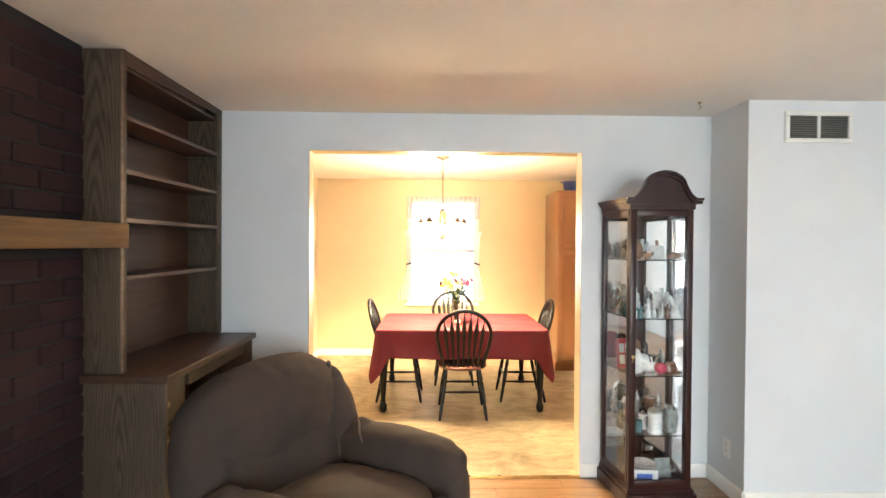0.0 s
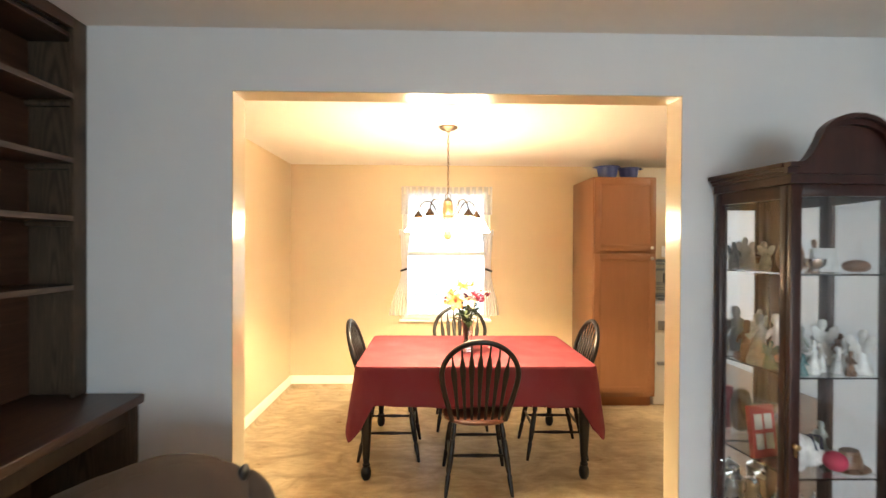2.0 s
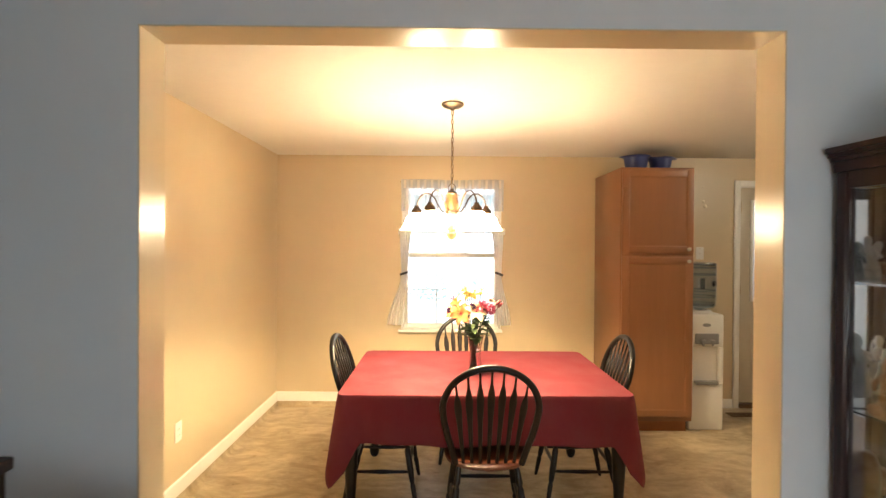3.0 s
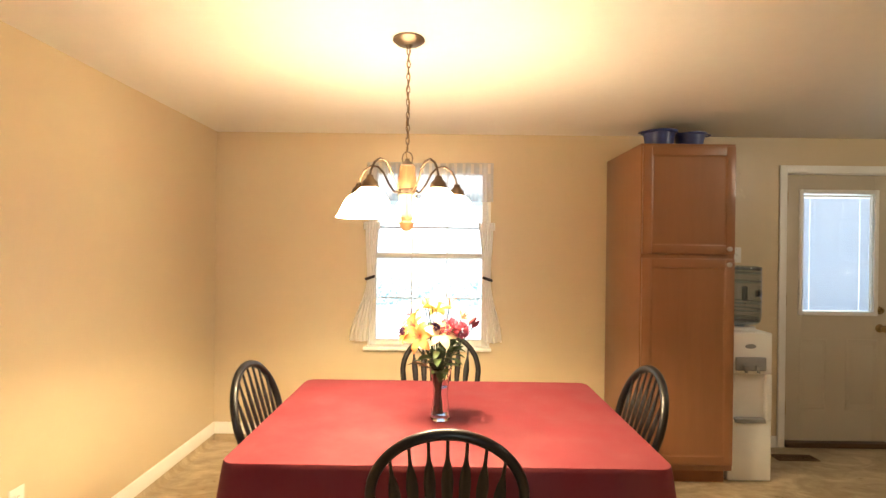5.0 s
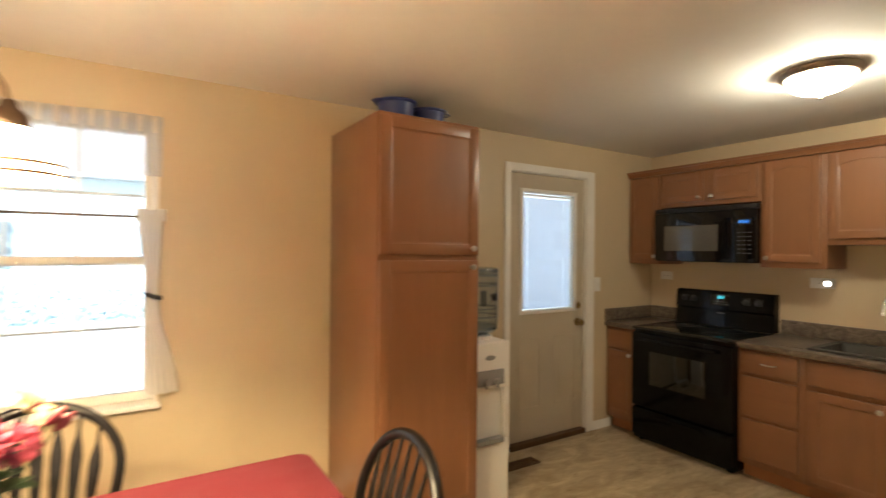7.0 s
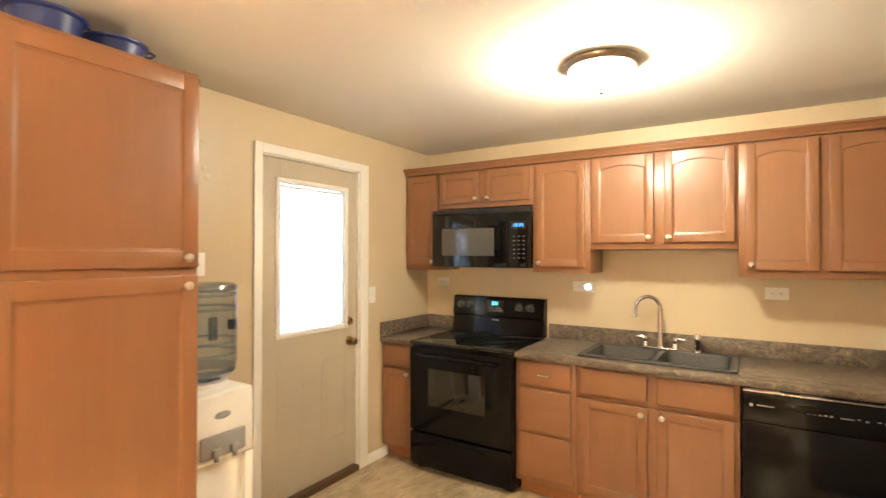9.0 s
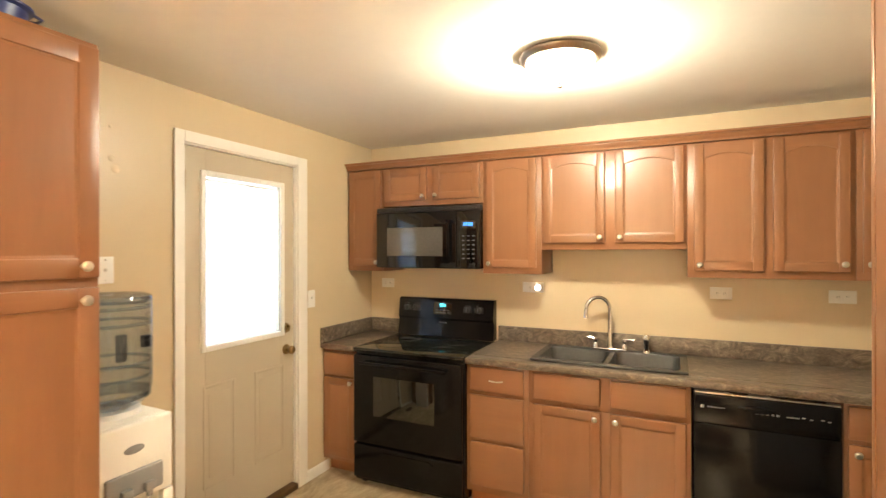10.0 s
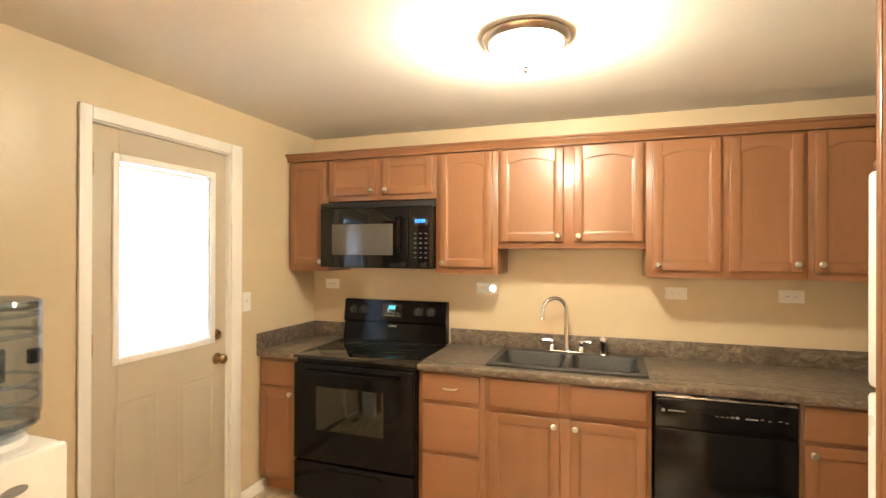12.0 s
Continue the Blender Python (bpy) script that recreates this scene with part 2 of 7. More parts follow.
def thin_clear(name, tint, gloss=0.08):
    """A thin clear wall: tinted see-through with a sheen that grows at the rim."""
    m, nt, p = material(name)
    tr, gl, fr_, mx = nt.nodes.new("ShaderNodeBsdfTransparent"), nt.nodes.new("ShaderNodeBsdfGlossy"), nt.nodes.new("ShaderNodeLayerWeight"), nt.nodes.new("ShaderNodeMixShader")
    tr.inputs["Color"].default_value = (*tint, 1)
    gl.inputs["Roughness"].default_value = gloss
    fr_.inputs["Blend"].default_value = 0.30
    less = nt.nodes.new("ShaderNodeMath")
    less.operation = "MULTIPLY_ADD"
    less.inputs[1].default_value, less.inputs[2].default_value = 0.5, 0.045
    nt.links.new(fr_.outputs["Facing"], less.inputs[0])
    nt.links.new(less.outputs[0], mx.inputs[0])
    nt.links.new(tr.outputs[0], mx.inputs[1])
    nt.links.new(gl.outputs[0], mx.inputs[2])
    nt.links.new(mx.outputs[0], nt.nodes["Material Output"].inputs["Surface"])
    return m


M_BOTTLE = thin_clear("blue_tinted_bottle", (0.73, 0.80, 0.88), 0.05)
M_WATER = glass("water", (0.93, 0.98, 1.0), 0.0, 1.33)
M_MIRROR = surface("mirror", (0.80, 0.81, 0.80), 0.02, 1.0, var=0.0, relief=0.0)
M_SHADE = lit_thin_glass("lit_ribbed_glass", (1.0, 0.77, 0.475), 22.0, 0.32)
M_DOME = lit_thin_glass("lit_dome_glass", (1.0, 0.90, 0.70), 28.0, 0.75)
M_BULB = lit_thin_glass("lit_bulb_glass", (1.0, 0.80, 0.52), 60.0, 0.85)
M_SHEER = sheer("white_sheer_cloth", (0.95, 0.94, 0.91), 0.78)
M_VALANCE = sheer("white_voile", (0.95, 0.94, 0.91), 0.8, 0.5)
M_STRIPE = sheer("grey_striped_cloth", (0.66, 0.60, 0.52), 0.45)
M_BLIND = sheer("white_blind_slats", (0.88, 0.92, 0.97), 0.66)
M_TIE = surface("black_ribbon", (0.012, 0.012, 0.014), 0.6)
M_LED = glowing("blue_digits", (0.05, 0.30, 1.0), 0.7, (0.02, 0.05, 0.1))
M_LED_GREEN = glowing("cyan_digits", (0.05, 0.62, 0.75), 0.9, (0.02, 0.1, 0.1))
M_NIGHT = glowing("white_night_light", (0.95, 0.97, 1.0), 6.0)
M_PRINT = surface("pale_print", (0.20, 0.20, 0.20), 0.6, relief=0.0)
M_KEY = surface("dim_key_print", (0.13, 0.13, 0.14), 0.6, relief=0.0)
M_VENT = surface("brown_register", (0.12, 0.065, 0.028), 0.45, 0.3, relief=0.05)
# near-black colour for the underlay, painting the shadow in the plank gaps
M_SHADOW_GAP = surface("plank_gap_shade", (0.03, 0.028, 0.026), 0.9)


def vinyl():
    m, nt, p = material("mottled_vinyl")
    a, b, c = noise_node(nt, 4.5, 6, (0.65, 1.2, 1), 0.65), noise_node(nt, 17, 5, (0.5, 1.25, 1), 0.7), noise_node(nt, 120, 2)
    a.inputs["Distortion"].default_value = 1.2
    r1 = ramp(nt, (0.33, 0.255, 0.155), (0.53, 0.435, 0.295), 0.38, 0.62)
    nt.links.new(a.outputs["Fac"], r1.inputs["Fac"])
    r2 = ramp(nt, (0.76, 0.73, 0.68), (1, 1, 1), 0.36, 0.62)
    nt.links.new(b.outputs["Fac"], r2.inputs["Fac"])
    nt.links.new(mixed(nt, r1.outputs["Color"], r2.outputs["Color"], 1.0, "MULTIPLY"), p.inputs["Base Color"])
    rg = ramp(nt, (0.26,) * 3, (0.42,) * 3)
    nt.links.new(b.outputs["Fac"], rg.inputs["Fac"])
    nt.links.new(rg.outputs["Color"], p.inputs["Roughness"])
    bump(nt, p, c.outputs["Fac"], 0.12, 0.001)
    return m


def stone_laminate():
    m, nt, p = material("grey_brown_laminate")
    a, b = noise_node(nt, 11, 8, (1.3, 0.8, 1.3), 0.72), noise_node(nt, 75, 4, (1.1, 0.85, 1.1), 0.7)
    a.inputs["Distortion"].default_value = 2.2
    r1 = ramp(nt, (0.070, 0.052, 0.040), (0.33, 0.265, 0.20), 0.32, 0.70)
    mid = r1.color_ramp.elements.new(0.5)
    mid.color = (0.155, 0.12, 0.088, 1)
    nt.links.new(a.outputs["Fac"], r1.inputs["Fac"])
    r2 = ramp(nt, (0.72,) * 3, (1, 1, 1), 0.35, 0.6)
    nt.links.new(b.outputs["Fac"], r2.inputs["Fac"])
    nt.links.new(mixed(nt, r1.outputs["Color"], r2.outputs["Color"], 1.0, "MULTIPLY"), p.inputs["Base Color"])
    p.inputs["Roughness"].default_value = 0.32
    bump(nt, p, b.outputs["Fac"], 0.05, 0.001)
    return m


M_VINYL, M_COUNTER = vinyl(), stone_laminate()
M_PLANK = timber("orange_oak_laminate", (0.29, 0.148, 0.068), (0.48, 0.28, 0.14), 0.3, (0.8, 9, 9), 3.5, 0.08, 0.2, 0.18)

# ---- geometry helpers ----
PLACE = {}


def add_box(bm, x0, x1, y0, y1, z0, z1, b=0.0, seg=2):
    r = bmesh.ops.create_cube(bm, size=1.0)
    vs = r["verts"]
    for v in vs:
        v.co = Vector((x0 + (v.co.x + 0.5) * (x1 - x0), y0 + (v.co.y + 0.5) * (y1 - y0), z0 + (v.co.z + 0.5) * (z1 - z0)))
    b = min(b, 0.45 * min(abs(x1 - x0), abs(y1 - y0), abs(z1 - z0)))
    if b > 0:
        es = list({e for v in vs for e in v.link_edges})
        bmesh.ops.bevel(bm, geom=es, offset=b, segments=seg, affect="EDGES", profile=0.5)
    return bm


def box(x0, x1, y0, y1, z0, z1, b=0.003, seg=2):
    return add_box(bmesh.new(), x0, x1, y0, y1, z0, z1, b, seg)


def lathe(profile, seg=24, close=False):
    """Turned shape from (radius, height) pairs."""
    bm = bmesh.new()
    rings = []
    for r, z in profile:
        if r < 1e-5:
            rings.append([bm.verts.new((0, 0, z))])
        else:
            rings.append([bm.verts.new((r * math.cos(2 * math.pi * i / seg), r * math.sin(2 * math.pi * i / seg), z)) for i in range(seg)])
    for a, b in zip(rings, rings[1:]):
        for i in range(seg):
            j = (i + 1) % seg
            if len(a) == 1 and len(b) == 1:
                continue
            if len(a) == 1:
                bm.faces.new((a[0], b[j], b[i]))
            elif len(b) == 1:
                bm.faces.new((a[i], a[j], b[0]))
            else:
                bm.faces.new((a[i], a[j], b[j], b[i]))
    bmesh.ops.recalc_face_normals(bm, faces=bm.faces)
    return bm


def tube(points, radius, seg=10, loop=False, flat=1.0):
    """A round bar along points; radius is a number or one per point."""
    bm = bmesh.new()
    pts = [Vector(p) for p in points]
    n = len(pts)
    rad = radius if isinstance(radius, (list, tuple)) else [radius] * n
    ref = Vector((0.12, 0.23, 0.97))
    rings = []
    for i, p in enumerate(pts):
        t = (pts[(i + 1) % n] - pts[i - 1]) if loop else (pts[min(i + 1, n - 1)] - pts[max(i - 1, 0)])
        t.normalize()
        if abs(t.dot(ref)) > 0.985:
            ref = Vector((0.97, 0.12, 0.1))
        u = (ref - t * ref.dot(t)).normalized()
        ref = u
        w = t.cross(u)
        rings.append([bm.verts.new(p + rad[i] * (math.cos(2 * math.pi * k / seg) * u + flat * math.sin(2 * math.pi * k / seg) * w)) for k in range(seg)])
    pairs = list(zip(rings, rings[1:])) + ([(rings[-1], rings[0])] if loop else [])
    for a, b in pairs:
        for k in range(seg):
            bm.faces.new((a[k], a[(k + 1) % seg], b[(k + 1) % seg], b[k]))
    if not loop:
        bm.faces.new(rings[0][::-1])
        bm.faces.new(rings[-1])
    bmesh.ops.recalc_face_normals(bm, faces=bm.faces)
    return bm


def paddle(path, widths, thick, seg=10):
    """A flat tapering slat along path; its width lies along x."""
    bm = bmesh.new()
    pts, rings = [Vector(p) for p in path], []
    for i, p in enumerate(pts):
        t = (pts[min(i + 1, len(pts) - 1)] - pts[max(i - 1, 0)]).normalized()
        u = (Vector((1, 0, 0)) - t * t.x).normalized()
        w = t.cross(u)
        h = min(widths[i], thick)
        rings.append([bm.verts.new(p + widths[i] * math.cos(2 * math.pi * k / seg) * u + h * math.sin(2 * math.pi * k / seg) * w) for k in range(seg)])
    for a, b in zip(rings, rings[1:]):
        for k in range(seg):
            bm.faces.new((a[k], a[(k + 1) % seg], b[(k + 1) % seg], b[k]))
    bm.faces.new(rings[0][::-1])
    bm.faces.new(rings[-1])
    bmesh.ops.recalc_face_normals(bm, faces=bm.faces)
    return bm


def prism(outline, a, b, axis="y"):
    """A flat outline of (u, v) pairs drawn out from a to b along an axis."""
    bm = bmesh.new()

    def at(u, v, w):
        return {"y": (u, w, v), "x": (w, u, v), "z": (u, v, w)}[axis]
    lo = [bm.verts.new(at(u, v, a)) for u, v in outline]
    hi = [bm.verts.new(at(u, v, b)) for u, v in outline]
    n = len(outline)
    for i in range(n):
        bm.faces.new((lo[i], lo[(i + 1) % n], hi[(i + 1) % n], hi[i]))
    bm.faces.new(lo[::-1])
    bm.faces.new(hi)
    bmesh.ops.recalc_face_normals(bm, faces=bm.faces)
    return bm


def joined(*bms):
    out = bmesh.new()
    for b in bms:
        me = bpy.data.meshes.new("tmp")
        b.to_mesh(me)
        out.from_mesh(me)
        bpy.data.meshes.remove(me)
        b.free()
    return out


def moved(bm, x=0, y=0, z=0, rx=0, ry=0, rz=0, s=(1, 1, 1)):
    bm.transform(pose(x, y, z, rx, ry, rz) @ Matrix.Diagonal((*s, 1)))
    return bm


def mesh_from(bm, name, mat, angle=35):
    me = bpy.data.meshes.new(name)
    bm.to_mesh(me)
    bm.free()
    me.materials.append(mat)
    me.shade_smooth()
    me.set_sharp_from_angle(angle=radians(angle))
    return me


def part(name, bm, mat, parent, label="", fixed=False, angle=35):
    """One mesh under a thing or a part. fixed: bm is given in the world's metres."""
    if fixed:
        bm.transform(PLACE[parent.name].inverted())
    ob = new(name, mesh_from(bm, name, mat, angle))
    ob.parent = parent
    PLACE[ob.name] = PLACE[parent.name]
    return tagged(ob, label)


def thing(name, label, category, x=0, y=0, z=0, rz=0, group="", kind=""):
    ob = new(name)
    ob.empty_display_size = 0.05
    ob.matrix_basis = pose(x, y, z, 0, 0, rz)
    PLACE[ob.name] = pose(x, y, z, 0, 0, rz)
    return tagged(ob, label, category, group, kind)


def single(name, bm, mat, label, category, kind="", group="", angle=35, x=0, y=0, z=0, rz=0):
    ob = new(name, mesh_from(bm, name, mat, angle))
    ob.matrix_basis = pose(x, y, z, 0, 0, rz)
    PLACE[ob.name] = pose(x, y, z, 0, 0, rz)
    return tagged(ob, label, category, group, kind)


def wall(name, axis, u0, u1, w0, w1, z1, mat, label, holes=()):
    """A wall along axis from u0 to u1, between w0 and w1 across; holes are (a, b, low, high)."""
    us = sorted({u0, u1, *(h[0] for h in holes), *(h[1] for h in holes)})
    zs = sorted({0.0, z1, *(h[2] for h in holes), *(h[3] for h in holes)})

    def solid(i, k):
        if not (0 <= i < len(us) - 1 and 0 <= k < len(zs) - 1):
            return False
        u, z = (us[i] + us[i + 1]) / 2, (zs[k] + zs[k + 1]) / 2
        return not any(a < u < b and lo < z < hi for a, b, lo, hi in holes)
    bm, made = bmesh.new(), {}

    def vert(i, k, side):
        if (i, k, side) not in made:
            u, w = us[i], (w0, w1)[side]
            made[i, k, side] = bm.verts.new((u, w, zs[k]) if axis == "x" else (w, u, zs[k]))
        return made[i, k, side]
    for i in range(len(us) - 1):
        for k in range(len(zs) - 1):
            if not solid(i, k):
                continue
            for side in (0, 1):
                bm.faces.new([vert(i + p, k + q, side) for p, q in ((0, 0), (1, 0), (1, 1), (0, 1))])
            for di, dk, edge in ((-1, 0, ((0, 0), (0, 1))), (1, 0, ((1, 0), (1, 1))), (0, -1, ((0, 0), (1, 0))), (0, 1, ((0, 1), (1, 1)))):
                if not solid(i + di, k + dk):
                    (p, q), (r, t) = edge
                    bm.faces.new((vert(i + p, k + q, 0), vert(i + r, k + t, 0), vert(i + r, k + t, 1), vert(i + p, k + q, 1)))
    bmesh.ops.recalc_face_normals(bm, faces=bm.faces)
    return single(name, bm, mat, label, "wall", "structure")


# ---- plan ----
CEIL = 2.39
LIV = 2.385
Y1, Y1B = 3.416, 3.538
NORTH, EAST, WEST = 6.748, 5.01, -1.11
SOUTH_K = 3.15
JOG_X, JOG_Y = 2.25, 3.03
LWEST = -1.17
LSOUTH, LEAST = -2.7, 4.3

# ---- large structure ----
KX = JOG_X + 0.062


def l_plan(y_front):
    return [(WEST - 0.12, y_front), (KX, y_front), (KX, JOG_Y + 0.061), (EAST + 0.12, JOG_Y + 0.061), (EAST + 0.12, NORTH + 0.12), (WEST - 0.12, NORTH + 0.12)]


single("floor", prism(l_plan(Y1), -0.12, 0.0, "z"), M_VINYL, "mottled beige sheet vinyl dining and kitchen floor", "floor", "structure")
subfloor = single("floor_living", box(LWEST - 0.3, LEAST, LSOUTH, Y1, -0.12, -0.012, 0), M_SHADOW_GAP, "orange oak laminate plank living room floor", "floor", "structure")
single("ceiling", prism(l_plan(Y1 + 0.031), CEIL, CEIL + 0.12, "z"), M_CEIL, "white painted dining and kitchen ceiling", "ceiling", "structure")
single("ceiling_living", box(LWEST - 0.3, LEAST, LSOUTH, Y1, LIV, LIV + 0.12, 0), M_CEIL, "white painted living room ceiling", "ceiling", "structure")
OP0, OP1, OPZ = -0.392, 1.396, 2.140
# the partition: pale grey towards the living room, tan towards the dining room, its opening lined in tan
wall("wall_partition_living", "x", LWEST - 0.3, JOG_X, Y1, Y1 + 0.03, LIV, M_GREY, "pale grey painted wall with a wide cased opening", [(OP0, OP1, 0, OPZ)])
wall("wall_partition_dining", "x", WEST - 0.12, JOG_X + 0.06, Y1 + 0.03, Y1B, CEIL, M_TAN, "tan painted wall with a wide plain opening", [(OP0, OP1, 0, OPZ)])
lining = bmesh.new()
add_box(lining, OP0, OP0 + 0.004, Y1 - 0.0015, Y1B + 0.001, 0, OPZ, 0)
add_box(lining, OP1 - 0.004, OP1, Y1 - 0.0015, Y1B + 0.001, 0, OPZ, 0)
add_box(lining, OP0 + 0.004, OP1 - 0.004, Y1 - 0.0015, Y1B + 0.001, OPZ - 0.004, OPZ, 0)
M_LINING = surface("semi_gloss_tan_paint", (0.66, 0.55, 0.38), 0.22, var=0.03, scale=1.5, fine=120, relief=0.06)
single("trim_opening", lining, M_LINING, "semi-gloss cream lining of the wide opening", "trim", "structure")
wall("wall_kitchen_south", "x", JOG_X + 0.06, EAST + 0.12, JOG_Y + 0.06, SOUTH_K, CEIL, M_TAN, "tan painted kitchen wall behind the refrigerator")
wall("wall_jog", "y", JOG_Y, Y1 + 0.03, JOG_X, JOG_X + 0.06, LIV, M_GREY, "pale grey painted return wall beside the curio cabinet")
wall("wall_vent", "x", JOG_X + 0.06, LEAST, JOG_Y, JOG_Y + 0.06, LIV, M_GREY, "pale grey painted wall with an air vent")
WIN = (0.075, 1.025, 0.735, 2.145)
DOOR = (3.300, 4.140, 0.0, 2.125)
wall("wall_north", "x", WEST - 0.12, EAST + 0.12, NORTH, NORTH + 0.14, CEIL, M_TAN, "tan painted wall with a window and an outside door", [WIN, DOOR])
wall("wall_east", "y", SOUTH_K, NORTH, EAST, EAST + 0.12, CEIL, M_TAN, "tan painted kitchen wall behind the cabinets")
wall("wall_west", "y", Y1B, NORTH, WEST - 0.12, WEST, CEIL, M_TAN, "tan painted dining room wall with a doorway", [(3.70, 4.46, 0, 2.08)])
wall("wall_living_west", "y", LSOUTH, Y1, LWEST - 0.3, LWEST, LIV, M_GREY, "pale grey painted living room wall behind the fireplace")
wall("wall_living_east", "y", LSOUTH, JOG_Y, LEAST, LEAST + 0.12, LIV, M_GREY, "pale grey painted living room wall")
wall("wall_living_south", "x", LWEST - 0.3, LEAST + 0.12, LSOUTH - 0.12, LSOUTH, LIV, M_GREY, "pale grey painted wall with a wide window", [(0.5, 3.1, 0.7, 2.2)])


def baseboard(axis, a, b, w, side, h=0.085, mat=M_TRIM, cove=0.0):
    """A painted board with a rounded top along a wall face at w; side is the way into the room."""
    t = 0.013 * side
    if cove:
        edge = [(w, 0.0), (w + 0.05 * side, 0.0005), (w + 0.03 * side, 0.006), (w + 0.018 * side, 0.018), (w + 0.0125 * side, cove), (w, cove)]
        single("floor_cove", prism(edge, a, b, "x" if axis == "x" else "y"), M_VINYL, "beige sheet vinyl floor edge coved up the wall", "floor edge", "structure")
    prof = [(w, cove), (w + t, cove), (w + t, h - 0.014), (w + 0.6 * t, h - 0.003), (w + 0.3 * t, h), (w, h)]
    bm = prism(prof, a, b, "x" if axis == "x" else "y")
    return single("baseboard", bm, mat, "white painted wooden baseboard along the wall", "baseboard", "structure")


baseboard("y", 4.53, NORTH, WEST, 1, 0.136, cove=0.048)
baseboard("x", WEST + 0.013, 1.915, NORTH, -1, 0.136, cove=0.048)
baseboard("x", 4.222, 4.452, NORTH, -1, 0.07)
baseboard("x", 2.51, 3.248, NORTH, -1)
baseboard("x", OP1 + 0.001, JOG_X - 0.013, Y1, -1, 0.09)
baseboard("x", -0.72, OP0 - 0.001, Y1, -1, 0.09)
baseboard("y", JOG_Y, Y1, JOG_X, -1, 0.09)
baseboard("x", JOG_X, LEAST, JOG_Y, -1, 0.09)
single("trim_threshold", prism([(Y1 - 0.022, 0.0), (Y1 - 0.012, 0.006), (Y1 + 0.012, 0.006), (Y1 + 0.022, 0.0)], OP0, OP1, "x"), M_BRASS, "dull brass floor strip across the opening", "threshold", "structure")

# ---- window, curtains and the yard ----
win = thing("window_1", "white double-hung dining room window with bright daylight", "window", 0.55, NORTH + 0.07, WIN[2], kind="structure")
x0, x1, z0, z1 = WIN
YW = NORTH + 0.055
part("jamb", joined(box(x0, x0 + 0.018, NORTH + 0.002, NORTH + 0.138, z0, z1, 0.002), box(x1 - 0.018, x1, NORTH + 0.002, NORTH + 0.138, z0, z1, 0.002), box(x0 + 0.018, x1 - 0.018, NORTH + 0.002, NORTH + 0.138, z1 - 0.018, z1, 0.002)), M_TRIM, win, fixed=True)
part("window_sill", box(x0 - 0.025, x1 + 0.012, NORTH - 0.045, NORTH + 0.138, z0 - 0.022, z0 + 0.004, 0.006), M_TRIM, win, fixed=True)


def sash(name, a, b, lo, hi, y):
    part(name, joined(box(a, a + 0.04, y, y + 0.035, lo, hi, 0.004), box(b - 0.04, b, y, y + 0.035, lo, hi, 0.004), box(a + 0.04, b - 0.04, y, y + 0.035, lo, lo + 0.045, 0.004), box(a + 0.04, b - 0.04, y, y + 0.035, hi - 0.035, hi, 0.004)), M_TRIM, win, fixed=True)
    g = part("pane", box(a + 0.038, b - 0.038, y + 0.015, y + 0.019, lo + 0.04, hi - 0.03, 0), M_GLASS, win, fixed=True)
    g.visible_shadow = False


def grille(a, b, lo, hi, y):
    for k in (1, 2):
        xm = a + (b - a) * k / 3
        part("muntin", box(xm - 0.006, xm + 0.006, y, y + 0.012, lo, hi, 0.002), M_TRIM, win, fixed=True)
    zm = (lo + hi) / 2
    for k in range(3):
        part("muntin", box(a + (b - a) * k / 3 + 0.0062, a + (b - a) * (k + 1) / 3 - 0.0062, y, y + 0.012, zm - 0.006, zm + 0.006, 0.002), M_TRIM, win, fixed=True)


grille(x0 + 0.06, x1 - 0.06, z0 + 0.05, 1.430, YW + 0.0205)
grille(x0 + 0.06, x1 - 0.06, 1.465, z1 - 0.055, YW + 0.0605)
sash("lower_sash", x0 + 0.02, x1 - 0.02, z0 + 0.006, 1.465, YW)
sash("upper_sash", x0 + 0.02, x1 - 0.02, 1.42, z1 - 0.02, YW + 0.04)


def cloth_strip(a_of, b_of, z_top, z_bot, y, folds, depth, nx=60, nz=24):
    """Hanging pleated cloth; a_of and b_of give its two edges at a height fraction."""
    bm = bmesh.new()
    rows = []
    for k in range(nz + 1):
        f = k / nz
        a, b = a_of(f), b_of(f)
        z = z_top + (z_bot - z_top) * f
        rows.append([bm.verts.new((a + (b - a) * i / nx, y + depth * math.sin(2 * math.pi * folds * i / nx + 0.7 * math.sin(3 * f)) * (0.5 + 0.5 * f), z + 0.004 * math.sin(9 * i / nx))) for i in range(nx + 1)])
    for r, q in zip(rows, rows[1:]):
        for i in range(nx):
            bm.faces.new((r[i], r[i + 1], q[i + 1], q[i]))
    return bm


def tie_shape(inner, outer_top, outer_tie, outer_bot, in_tie, in_bot):
    def lerp(p, q, f):
        f = max(0.0, min(1.0, f))
        f = f * f * (3 - 2 * f)
        return p + (q - p) * f

    def edge(top, mid, bot):
        return lambda f: lerp(top, mid, f / 0.45) if f < 0.45 else lerp(mid, bot, (f - 0.45) / 0.55)
    return edge(outer_top, outer_tie, outer_bot), edge(inner, in_tie, in_bot)


